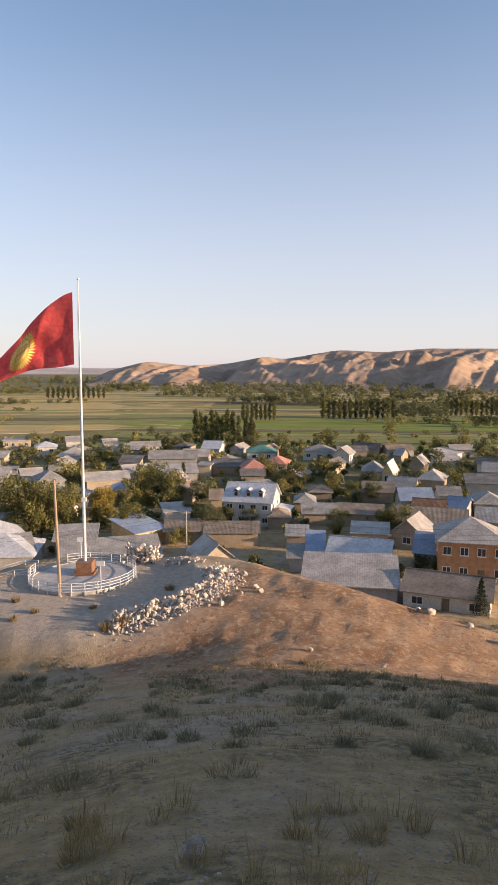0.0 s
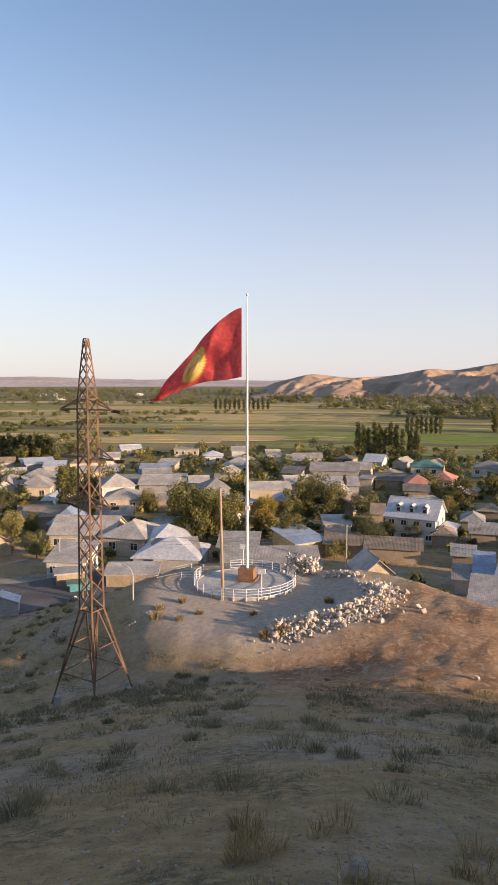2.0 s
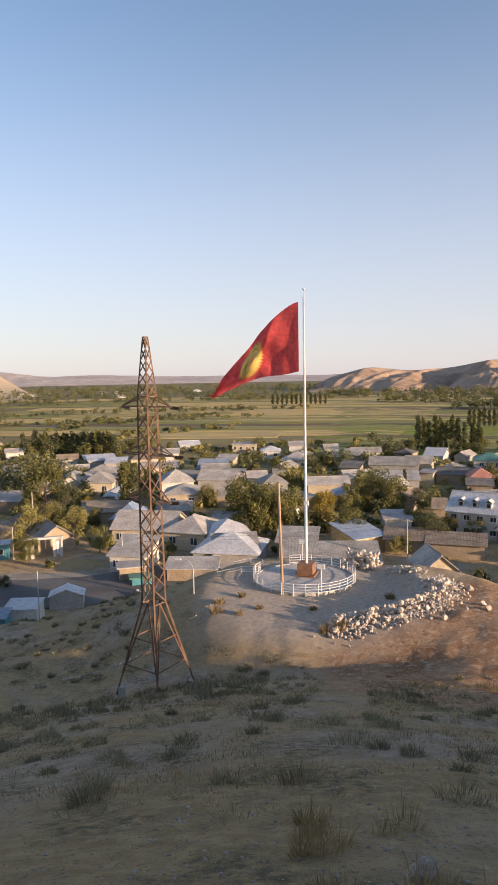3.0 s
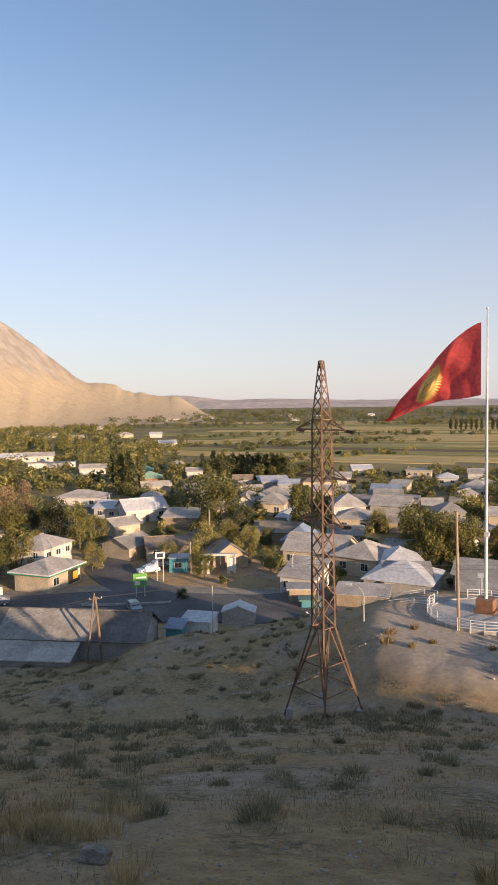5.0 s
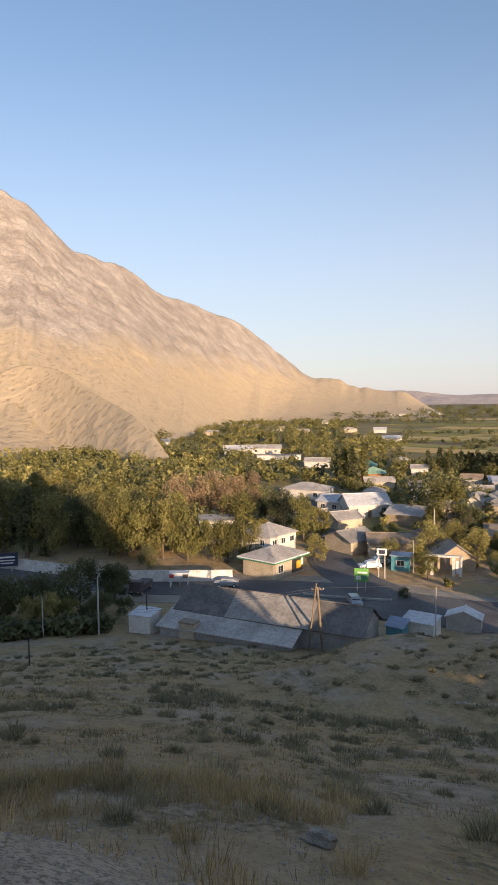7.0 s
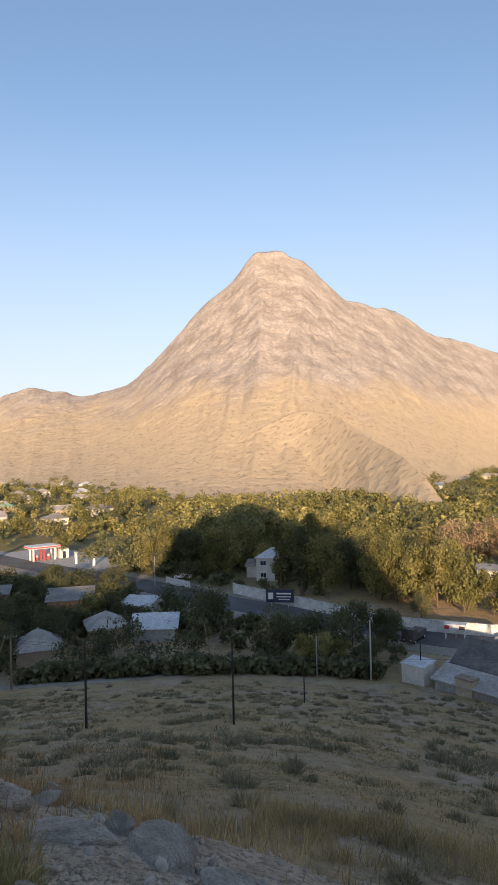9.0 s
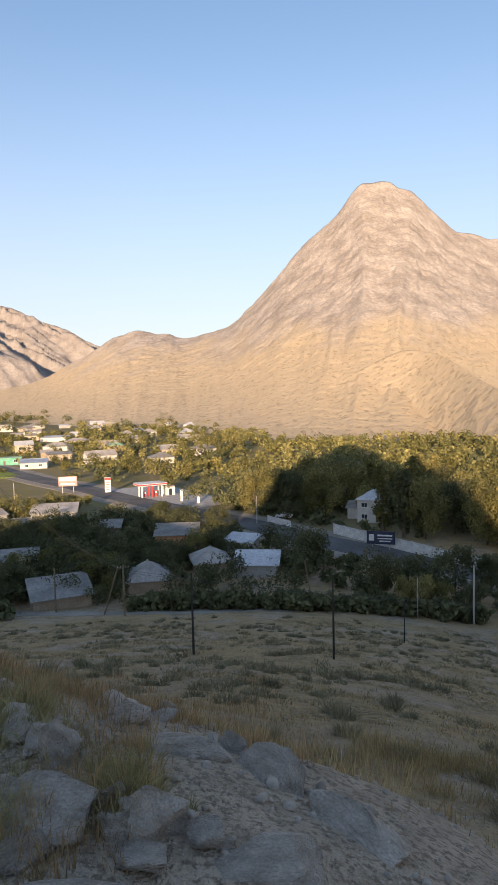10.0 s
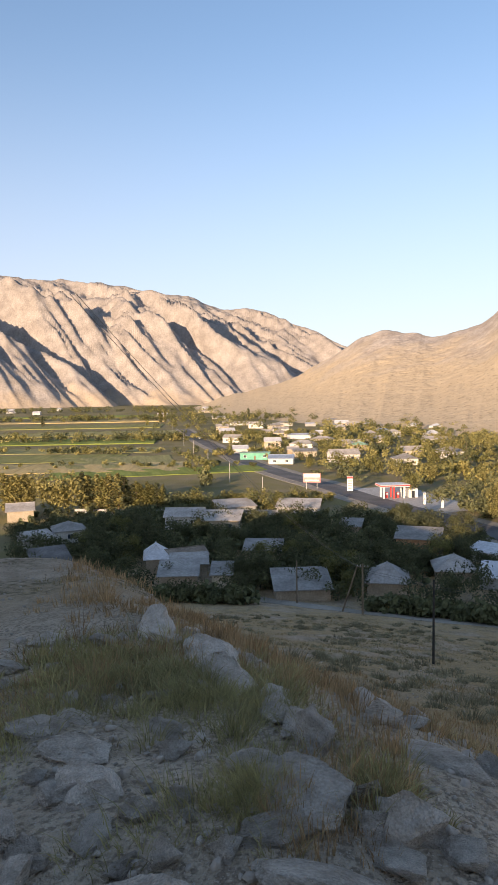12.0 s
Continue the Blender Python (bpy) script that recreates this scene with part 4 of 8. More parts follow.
house(-112.2, 231.4, 26, 5.8, 8, 2.8, "g", 1.4, R_PALE, WHITE, "whitewashed shed with a pale weathered slate gabled roof", 0, base=0.0, name="shed", cat="shed")
house(-118.0, 262.4, 34, 8.7, 8, 2.8, "g", 1.4, R_WHITE, WHITE, "whitewashed shed with a white metal gabled roof", 0, base=0.0, name="shed", cat="shed")
house(-77.7, 136.7, 44, 2.5, 7, 3.4, "e", 1.8, R_WHITE, WHITE, "whitewashed house with a white metal gabled roof", 0, base=0.0)
house(-77.5, 126.1, 26, 9.0, 6, 2.6, "s", 1.2, R_BROWN, MUD, "mud-brick shed with a weathered brown sheet lean-to roof", 0, base=0.0, name="shed", cat="shed")
house(-42.0, 92.5, 16, 7.7, 4, 2.2, "s", 0.6, R_PALE, MUD, "mud-brick shed with a pale weathered slate lean-to roof", 0, base=0.0, name="shed", cat="shed")
house(-160.3, 140.2, 25, 14.5, 10, 3.2, "h", 1.8, R_PALE, WHITE, "whitewashed house with a pale weathered slate hipped roof", 3, base=0.0)
house(-136.2, 129.4, 16, 7.5, 8, 3.2, "g", 1.6, R_WHITE, WHITE, "whitewashed house with a white metal gabled roof", 2, base=0.0)
house(-122.9, 132.1, 63, 11.9, 9, 3.6, "g", 2.4, R_WHITE, WHITE, "whitewashed house with a white metal gabled roof", 3, base=0.0)
house(-114.1, 115.6, 75, 7.0, 7, 2.8, "g", 1.4, R_PALE, CREAM, "cream plastered shed with a pale weathered slate gabled roof", 0, base=0.0, name="shed", cat="shed")
house(-95.0, 100.4, 89, 7.7, 8, 2.8, "g", 1.6, R_GREY, CREAM, "cream plastered shed with a grey slate gabled roof", 0, base=0.0, name="shed", cat="shed")
house(-87.3, 101.9, 47, 11.4, 8, 3.2, "g", 1.2, R_BROWN, CREAM, "cream plastered house with a weathered brown sheet gabled roof", 3, base=0.0)
house(-73.7, 102.3, 52, 7.0, 8, 2.6, "e", 2.4, R_GREY, MUD, "mud-brick shed with a grey slate gabled roof", 0, base=0.0, name="shed", cat="shed")
house(-175.1, 190.0, 43, 9.5, 10, 3.4, "h", 2.4, R_GREEN, BRICK, "orange brick house with a pale green metal hipped roof", 1, base=0.0)
house(-199.4, 213.6, 43, 6.8, 8, 3.2, "h", 2.0, R_TEAL, MUD, "mud-brick house with a dark green metal hipped roof", 0, base=0.0)
house(-320.3, 230.6, 54, 17.9, 9, 3.2, "g", 2.0, R_WHITE, WHITE, "whitewashed house with a white metal gabled roof", 3, base=0.0)
house(-314.3, 242.8, 46, 23.7, 9, 3.4, "g", 1.8, R_PALE, WHITE, "whitewashed house with a pale weathered slate gabled roof", 4, base=0.0)
house(-274.8, 224.5, 51, 23.6, 6, 2.6, "f", 0.2, R_PALE, WHITE, "whitewashed shed with a pale weathered slate flat roof", 0, base=0.0, name="shed", cat="shed")
house(-231.1, 212.0, 41, 11.8, 8, 3.0, "g", 1.4, R_PALE, WHITE, "whitewashed house with a pale weathered slate gabled roof", 0, base=0.0)
house(-326.0, 374.9, 41, 14.6, 9, 3.4, "g", 1.6, R_WHITE, WHITE, "whitewashed house with a white metal gabled roof", 0, base=0.0)
house(-177.6, 221.0, 39, 7.0, 8, 3.0, "g", 1.2, R_PALE, WHITE, "whitewashed house with a pale weathered slate gabled roof", 0, base=0.0)
house(-209.3, 246.8, 40, 6.5, 8, 2.8, "h", 1.4, R_PALE, CREAM, "cream plastered shed with a pale weathered slate hipped roof", 0, base=0.0, name="shed", cat="shed")
house(-108.9, 160.0, 28, 10.0, 10, 3.4, "h", 2.2, R_PALE, WHITE, "whitewashed house with a pale weathered slate hipped roof", 3, base=0.0)
house(-106.8, 170.8, 22, 11.3, 10, 3.4, "h", 2.4, R_PALE, CREAM, "cream plastered house with a pale weathered slate hipped roof", 2, base=0.0)
house(-130.3, 209.5, 40, 11.1, 7, 2.8, "s", 1.0, R_WHITE, GREY, "grey rendered shed with a white metal lean-to roof", 0, base=0.0, name="shed", cat="shed")
house(-109.1, 145.7, 37, 7.0, 7, 2.8, "g", 1.4, R_GREY, CREAM, "cream plastered shed with a grey slate gabled roof", 0, base=0.0, name="shed", cat="shed")
house(-81.0, 127.6, 32, 6.1, 6, 2.6, "s", 1.0, R_BROWN, MUD, "mud-brick shed with a weathered brown sheet lean-to roof", 0, base=0.0, name="shed", cat="shed")
house(-84.1, 143.0, 20, 7.4, 8, 3.0, "h", 2.2, R_WHITE, GREY, "grey rendered house with a white metal hipped roof", 0, base=0.0)
house(-135.5, 142.2, 54, 8.3, 7, 2.8, "g", 1.2, R_DARK, MUD, "mud-brick shed with a old dark slate gabled roof", 0, base=0.0, name="shed", cat="shed")
house(-122.9, 82.0, 56, 7.6, 8, 5.0, "f", 0.2, R_PALE, WHITE, "whitewashed house with a pale weathered slate flat roof", 3, base=0.0)
house(-618.9, 461.9, 53, 22.1, 9, 3.0, "g", 1.4, R_PALE, WHITE, "whitewashed house with a pale weathered slate gabled roof", 0, base=0.0)
house(-542.2, 437.7, 51, 20.1, 9, 3.0, "g", 1.4, R_PALE, WHITE, "whitewashed house with a pale weathered slate gabled roof", 0, base=0.0)
house(-478.6, 417.7, 59, 18.6, 9, 3.0, "g", 1.4, R_PALE, CREAM, "cream plastered house with a pale weathered slate gabled roof", 0, base=0.0)
house(-652.7, 611.7, 47, 20.0, 9, 3.0, "g", 1.6, R_PALE, WHITE, "whitewashed house with a pale weathered slate gabled roof", 0, base=0.0)
house(-460.4, 464.4, 45, 17.8, 9, 3.2, "h", 1.8, R_PALE, CREAM, "cream plastered house with a pale weathered slate hipped roof", 0, base=0.0)
house(-430.1, 476.7, 42, 11.9, 9, 3.4, "g", 1.8, R_WHITE, WHITE, "whitewashed house with a white metal gabled roof", 0, base=0.0)
house(-520.7, 342.0, 57, 15.8, 9, 3.0, "g", 1.6, R_PALE, CREAM, "cream plastered house with a pale weathered slate gabled roof", 0, base=0.0)
house(-420.0, 238.7, 68, 9.1, 9, 3.0, "g", 1.8, R_BLUE, WHITE, "whitewashed house with a blue-grey metal gabled roof", 0, base=0.0)
house(-148.0, -60.5, 106, 9.2, 8, 3.2, "g", 1.4, R_PALE, WHITE, "whitewashed house with a pale weathered slate gabled roof", 2, base=0.0)
house(-145.9, -50.7, 101, 9.2, 8, 3.0, "s", 1.0, R_PALE, CREAM, "cream plastered house with a pale weathered slate lean-to roof", 2, base=0.0)
house(-166.3, -52.4, 123, 9.8, 7, 2.8, "s", 1.0, R_PALE, GREY, "grey rendered shed with a pale weathered slate lean-to roof", 0, base=0.0, name="shed", cat="shed")
house(-168.6, -36.7, 96, 11.0, 7, 2.8, "s", 1.2, R_PALE, GREY, "grey rendered shed with a pale weathered slate lean-to roof", 0, base=0.0, name="shed", cat="shed")
house(-109.0, -50.1, 115, 3.9, 7, 2.8, "h", 2.0, R_WHITE, MUD, "mud-brick shed with a white metal hipped roof", 0, base=0.0, name="shed", cat="shed")
house(-99.9, -42.1, 109, 6.2, 6, 2.6, "s", 1.0, R_GREY, MUD, "mud-brick shed with a grey slate lean-to roof", 0, base=0.0, name="shed", cat="shed")
house(-102.2, -35.3, 105, 3.1, 5, 2.6, "s", 0.8, R_GREY, CREAM, "cream plastered shed with a grey slate lean-to roof", 0, base=0.0, name="shed", cat="shed")
house(-108.0, -43.3, 112, 6.3, 5, 2.4, "s", 0.8, R_PALE, CREAM, "cream plastered shed with a pale weathered slate lean-to roof", 0, base=0.0, name="shed", cat="shed")
house(-113.9, -45.6, 132, 7.2, 5, 2.4, "g", 1.0, R_BROWN, MUD, "mud-brick shed with a weathered brown sheet gabled roof", 0, base=0.0, name="shed", cat="shed")
house(-98.6, -20.6, 110, 8.5, 6, 2.2, "s", 1.6, R_GREY, MUD, "mud-brick shed with a grey slate lean-to roof", 0, base=0.0, name="shed", cat="shed")
house(-105.9, -8.5, 95, 6.4, 7, 2.0, "h", 2.5, R_PALE, MUD, "mud-brick shed with a pale weathered slate gabled roof", 0, base=0.0, name="shed", cat="shed")
house(-115.5, 2.3, 97, 6.4, 7, 2.0, "h", 2.2, R_PALE, MUD, "mud-brick shed with a pale weathered slate gabled roof", 0, base=0.0, name="shed", cat="shed")
house(-136.1, -4.8, 88, 8.7, 6, 2.8, "s", 1.2, R_GREY, BRICK, "orange brick shed with a grey slate lean-to roof", 0, base=0.0, name="shed", cat="shed")
house(-130.1, 7.5, 59, 6.0, 4, 2.2, "s", 0.8, R_WHITE, WHITE, "whitewashed shed with a white metal lean-to roof", 0, base=0.0, name="shed", cat="shed")
house(-111.9, 9.5, 79, 7.4, 5, 2.2, "s", 1.2, R_WHITE, GREY, "grey rendered shed with a white metal lean-to roof", 0, base=0.0, name="shed", cat="shed")
house(-128.5, -79.8, 130, 6.7, 7, 2.8, "h", 1.6, R_GREY, WHITE, "whitewashed house with a grey slate hipped roof", 1, base=0.0)
house(-120.8, -82.6, 144, 6.6, 5, 2.4, "s", 0.8, R_PALE, WHITE, "whitewashed shed with a pale weathered slate lean-to roof", 0, base=0.0, name="shed", cat="shed")
house(-102.4, -67.1, 137, 6.4, 6, 2.2, "s", 2.0, R_DARK, MUD, "mud-brick shed with a old dark slate lean-to roof", 0, base=0.0, name="shed", cat="shed")
house(-147.9, -106.7, 126, 6.6, 8, 3.0, "g", 1.4, R_PALE, CREAM, "cream plastered house with a pale weathered slate gabled roof", 0, base=0.0)
house(-121.3, -33.4, 101, 7.0, 6, 2.4, "s", 0.8, R_GREY, MUD, "mud-brick shed with a grey slate lean-to roof", 0, base=0.0, name="shed", cat="shed")
house(-148.6, -20.2, 90, 4.4, 5, 2.4, "s", 0.8, R_GREY, MUD, "mud-brick shed with a grey slate lean-to roof", 0, base=0.0, name="shed", cat="shed")
house(-178.8, -51.1, 106, 2.5, 5, 2.4, "s", 1, R_PALE, GREY, "grey rendered shed with a pale weathered slate lean-to roof", 0, base=0.0, name="shed", cat="shed")
house(-432.4, -77.1, 94, 15.8, 9, 3.4, "h", 1.6, R_PALE, CREAM, "cream plastered house with a pale weathered slate hipped roof", 2, base=0.0)
house(-407.7, -55.4, 88, 14.1, 8, 3.0, "g", 1.4, R_PALE, CREAM, "cream plastered house with a pale weathered slate gabled roof", 1, base=0.0)
house(-389.4, -47.3, 97, 9.8, 8, 3.0, "h", 1.6, R_GREEN, MUD, "mud-brick house with a pale green metal hipped roof", 0, base=0.0)
house(-526.4, -45.3, 95, 11.5, 9, 3.6, "h", 1.6, R_BLUE, WHITE, "whitewashed house with a blue-grey metal hipped roof", 1, base=0.7)
house(-436.6, -5.9, 77, 15.8, 9, 3.4, "g", 1.6, R_PALE, WHITE, "whitewashed house with a pale weathered slate gabled roof", 2, base=0.0)
house(-748.0, -4.3, 84, 17.2, 9, 3.4, "h", 1.8, R_PALE, WHITE, "whitewashed house with a pale weathered slate hipped roof", 2, base=2.7)
house(-947.2, -98.8, 96, 24.6, 9, 3.4, "f", 0.2, R_PALE, WHITE, "whitewashed house with a pale weathered slate flat roof", 2, base=4.5)
house(-1273.3, -25.5, 91, 29.8, 9, 3.4, "g", 1.6, R_PALE, WHITE, "whitewashed house with a pale weathered slate gabled roof", 0, base=7.4)
house(-1376.6, 10.6, 90, 29.6, 8, 3.0, "g", 1.4, R_PALE, WHITE, "whitewashed house with a pale weathered slate gabled roof", 0, base=8.3)
house(-478.6, -101.4, 92, 19.7, 8, 2.8, "s", 1.0, R_WHITE, WHITE, "whitewashed shed with a white metal lean-to roof", 0, base=0.4, name="shed", cat="shed")
house(-555.1, -135.0, 104, 14.0, 8, 3.0, "g", 1.4, R_PALE, WHITE, "whitewashed house with a pale weathered slate gabled roof", 0, base=1.1)
house(-523.3, -139.2, 105, 8.6, 8, 2.8, "g", 1.2, R_PALE, CREAM, "cream plastered shed with a pale weathered slate gabled roof", 0, base=0.8, name="shed", cat="shed")
house(-644.9, -126.2, 101, 10.5, 8, 2.8, "s", 0.8, R_WHITE, GREY, "grey rendered shed with a white metal lean-to roof", 0, base=1.9, name="shed", cat="shed")
house(-620.2, -97.0, 99, 11.0, 8, 2.8, "s", 0.8, R_WHITE, GREY, "grey rendered shed with a white metal lean-to roof", 0, base=1.6, name="shed", cat="shed")
house(-302.5, -73.7, 98, 11.7, 8, 2.8, "g", 1.4, R_BLUE, WHITE, "whitewashed house with a blue-grey metal gabled roof", 2, base=0.0)
house(-356.2, -110.2, 107, 8.3, 8, 2.8, "g", 1.6, R_WHITE, WHITE, "whitewashed shed with a white metal gabled roof", 0, base=0.0, name="shed", cat="shed")
house(-355.4, -79.5, 103, 6.2, 8, 2.8, "g", 1.2, R_PALE, MUD, "mud-brick shed with a pale weathered slate gabled roof", 0, base=0.0, name="shed", cat="shed")
house(-341.5, -69.7, 112, 12.0, 7, 2.8, "s", 1.0, R_GREY, CREAM, "cream plastered shed with a grey slate lean-to roof", 0, base=0.0, name="shed", cat="shed")
house(-336.6, -50.4, 99, 9.1, 7, 2.8, "g", 1.2, R_GREY, MUD, "mud-brick shed with a grey slate gabled roof", 0, base=0.0, name="shed", cat="shed")
house(-153.8, 41.3, 63, 6.9, 8, 5.6, "h", 2.2, R_WHITE, WHITE, "whitewashed house with a white metal hipped roof", 2, base=0.0)
house(-159.6, 38.9, 66, 4.2, 4, 2.8, "s", 0.9, R_PALE, WHITE, "whitewashed shed with a pale weathered slate lean-to roof", 0, base=0.0, name="shed", cat="shed")
house(-661.4, -206.3, 107, 20.1, 8, 2.8, "g", 1.2, R_PALE, WHITE, "whitewashed shed with a pale weathered slate gabled roof", 0, base=2.2, name="shed", cat="shed")
house(-813.1, -280.6, 109, 17.7, 8, 2.8, "g", 1.2, R_WHITE, WHITE, "whitewashed shed with a white metal gabled roof", 0, base=3.7, name="shed", cat="shed")
house(-1056.8, -384.8, 110, 32.9, 8, 2.8, "g", 1.2, R_PALE, CREAM, "cream plastered shed with a pale weathered slate gabled roof", 0, base=6.1, name="shed", cat="shed")
house(-1543.2, -495.3, 108, 47.9, 8, 2.8, "g", 1.2, R_PALE, WHITE, "whitewashed shed with a pale weathered slate gabled roof", 0, base=10.5, name="shed", cat="shed")


# ---------------------------------------------------------------- flag terrace
M_FLAG = mat("red_flag_cloth", (0.80, 0.095, 0.09), (0.88, 0.13, 0.12), 0.4, 0.75)


cloth(M_FLAG)
M_EMBLEM = mat("yellow_print", (0.90, 0.68, 0.14), (0.95, 0.76, 0.22), 0.6, 0.75)
PX, PY, PZ = -15.5, 60.3, 12.45          # middle of the flag platform
M_PAVE = mat("platform_paving", (0.42, 0.39, 0.35), (0.54, 0.51, 0.47), 0.7, 0.9, fine=6)
M_PLINTH = mat("brown_plinth", (0.22, 0.11, 0.06), (0.32, 0.17, 0.10), 1.5, 0.6)

platform = thing("flag_platform", pose(PX, PY, PZ), "round paved platform for a flagpole on the hill terrace", "platform")
bm = bmesh.new()
beam(bm, (0, 0, -0.6), (0, 0, 0.22), 4.6, 48)
part("paving", bm, M_PAVE, platform)
bm = bmesh.new()
for k in range(48):
    a0, a1 = 2 * math.pi * k / 48, 2 * math.pi * (k + 1) / 48
    q = [(r * math.cos(a), r * math.sin(a), z) for a in (a0, a1) for r, z in ((4.62, -0.5), (4.82, -0.5), (4.82, 0.30), (4.62, 0.30))]
    v = [bm.verts.new(p) for p in q]
    for i in range(4):
        j = (i + 1) % 4
        bm.faces.new((v[i], v[j], v[4 + j], v[4 + i]))
part("kerb", bm, CONCRETE, platform)
part("plinth", boxes((-0.75, 0.25, 0.22, 0.75, 1.75, 1.45), (-0.95, 0.05, 0.22, 0.95, 1.95, 0.45)), M_PLINTH, platform, "brown stone plinth")


def rail_run(points, name, label, rails=4, height=1.05, closed=False):
    """Painted tube railing along a line of points."""
    ob = thing(name, pose(0, 0, 0), label, "railing")
    for p in points:
        b = bmesh.new()
        beam(b, (p[0], p[1], p[2] - 0.3), (p[0], p[1], p[2] + height), 0.04, 6)
        part("post", b, SILVER, ob)
    for k in range(rails):
        z = 0.25 + (height - 0.28) * k / (rails - 1)
        b = bmesh.new()
        for p, q in zip(points, points[1:]):
            beam(b, (p[0], p[1], p[2] + z), (q[0], q[1], q[2] + z), 0.03, 6)
        part("rail", b, SILVER, ob)
    return ob


ring = [(PX + 4.9 * math.cos(a), PY + 4.9 * math.sin(a), PZ + 0.1) for a in [radians(160 + k * 340 / 26 + 8) for k in range(25)]]
rail_run(ring, "railing", "white painted tube railing round the flag platform")
rail_run([(-20.6, 63.2, 12.3), (-22.4, 64.6, 11.9), (-24.2, 64.0, 11.5), (-26.2, 63.0, 11.0), (-28.0, 61.6, 10.4)], "railing", "white railing beside the steps to the platform", 4)
rail_run([(-20.2, 60.6, 12.3), (-22.2, 61.0, 12.0), (-24.6, 60.6, 11.4)], "railing", "white railing beside the steps to the platform", 4)

flagpole = thing("flagpole", pose(PX, PY + 0.9, PZ + 1.45), "tall pale metal flagpole on a brown plinth", "flagpole")
POLE_TOP = 26.1
bm = bmesh.new()
beam(bm, (0, 0, 0), (0, 0, 9), 0.15, 12, 0.125)
beam(bm, (0, 0, 9), (0, 0, 18.5), 0.125, 12, 0.095)
beam(bm, (0, 0, 18.5), (0, 0, POLE_TOP), 0.085, 12, 0.035)
part("mast", bm, SILVER, flagpole)
bm = bmesh.new()
bmesh.ops.create_icosphere(bm, subdivisions=2, radius=0.13, matrix=Matrix.Translation((0, 0, POLE_TOP + 0.08)))
part("finial", bm, SILVER, flagpole)
bm = bmesh.new()
beam(bm, (-0.16, 0, 1.2), (-0.12, 0, 25.4), 0.012, 4)
part("halyard", bm, SILVER, flagpole, "thin hoisting rope")
bm = bmesh.new()
beam(bm, (0.15, -0.12, 6.0), (0.15, -0.45, 6.0), 0.03, 5)
box(bm, 0.0, -0.8, 5.85, 0.4, -0.45, 6.2)
part("floodlight", bm, SILVER, flagpole, "small white floodlight")


# flag: hoist on the pole, fly end falling away to one side
FLAG_H = 6.5
FLAG_AT = Vector((PX - 0.55, PY + 0.9, PZ + 1.45 + 18.5))


def flag_point(u, v, off=0.0):
    """A point of the cloth: u from hoist to fly, v from lower edge to upper edge."""
    run = u * 10.0
    drop = -9.2 * u ** 1.38
    foot_drop = -2.67 * u ** 1.6
    top = FLAG_H + drop
    low = foot_drop - 0.12 * math.sin(u * 11)
    z = low + (max(top, low + 0.25) - low) * v
    # folds run down from the hoist
    wave = math.sin(6.0 * u + 3.2 * v + 0.5) * 0.55 + math.sin(15.0 * u - 7.5 * v) * 0.20 + math.sin(31 * u + 10 * v) * 0.06
    y = wave * min(1.0, u * 3.2) + 2.0 * u
    x = -run + 0.35 * math.sin(8 * u + 5 * v) * u
    return Vector((x, y + off, z))


flag = thing("flag", Matrix.Translation(FLAG_AT), "large red flag with a yellow sun, blowing from the pole", "flag")
bm = bmesh.new()
NU, NV = 70, 34
grid = [[bm.verts.new(flag_point(i / NU, j / NV)) for j in range(NV + 1)] for i in range(NU + 1)]
for i in range(NU):
    for j in range(NV):
        bm.faces.new((grid[i][j], grid[i + 1][j], grid[i + 1][j + 1], grid[i][j + 1]))
part("cloth", bm, M_FLAG, flag, smooth=True)
bm = bmesh.new()


def emblem_pt(r, a, off):
    return flag_point(0.50 + r * math.cos(a) * 0.46, 0.48 + r * math.sin(a) * 1.25, off)


for off in (-0.14, 0.14):
    for k in range(40):
        a0, a1 = 2 * math.pi * k / 40, 2 * math.pi * (k + 1) / 40
        am = (a0 + a1) / 2
        bm.faces.new([bm.verts.new(emblem_pt(r, a, off)) for r, a in ((0.0, a0), (0.13, a0), (0.205, a0), (0.205, a1), (0.13, a1))])
        bm.faces.new([bm.verts.new(emblem_pt(r, a, off)) for r, a in ((0.215, a0 + 0.02), (0.28, am - 0.05), (0.34, am), (0.28, am + 0.06), (0.215, a1 - 0.02))])
part("emblem", bm, M_EMBLEM, flag, "yellow sun with forty rays")
bm = bmesh.new()
for off in (-0.19, 0.19):
    for base in (-0.075, 0.0, 0.075):
        for turned in (0, 1):
            pts = []
            for s_ in (-1, 1):
                for k in range(5):
                    tt = -0.16 + 0.32 * (k if s_ < 0 else 4 - k) / 4
                    bow = base + base * 1.2 * (1 - (tt / 0.16) ** 2) * 0.4 + s_ * 0.005
                    rx, ry = (tt, bow) if turned else (bow, tt)
                    pts.append(flag_point(0.50 + rx * 0.46, 0.48 + ry * 1.25, off))
            bm.faces.new([bm.verts.new(p) for p in pts])
part("emblem_lattice", bm, M_FLAG, flag, "red crossing lines on the sun")

# posts on the terrace
def post_lamp(x, y, z, h, label):
    ob = thing("floodlight_post", pose(x, y, z), label, "lamp")
    b = bmesh.new()
    beam(b, (0, 0, -0.3), (0, 0, h), 0.05, 6)
    part("post", b, SILVER, ob)
    part("lamp_head", boxes((-0.35, -0.12, h - 0.05, 0.35, 0.12, h + 0.38)), SILVER, ob, "white box floodlight")


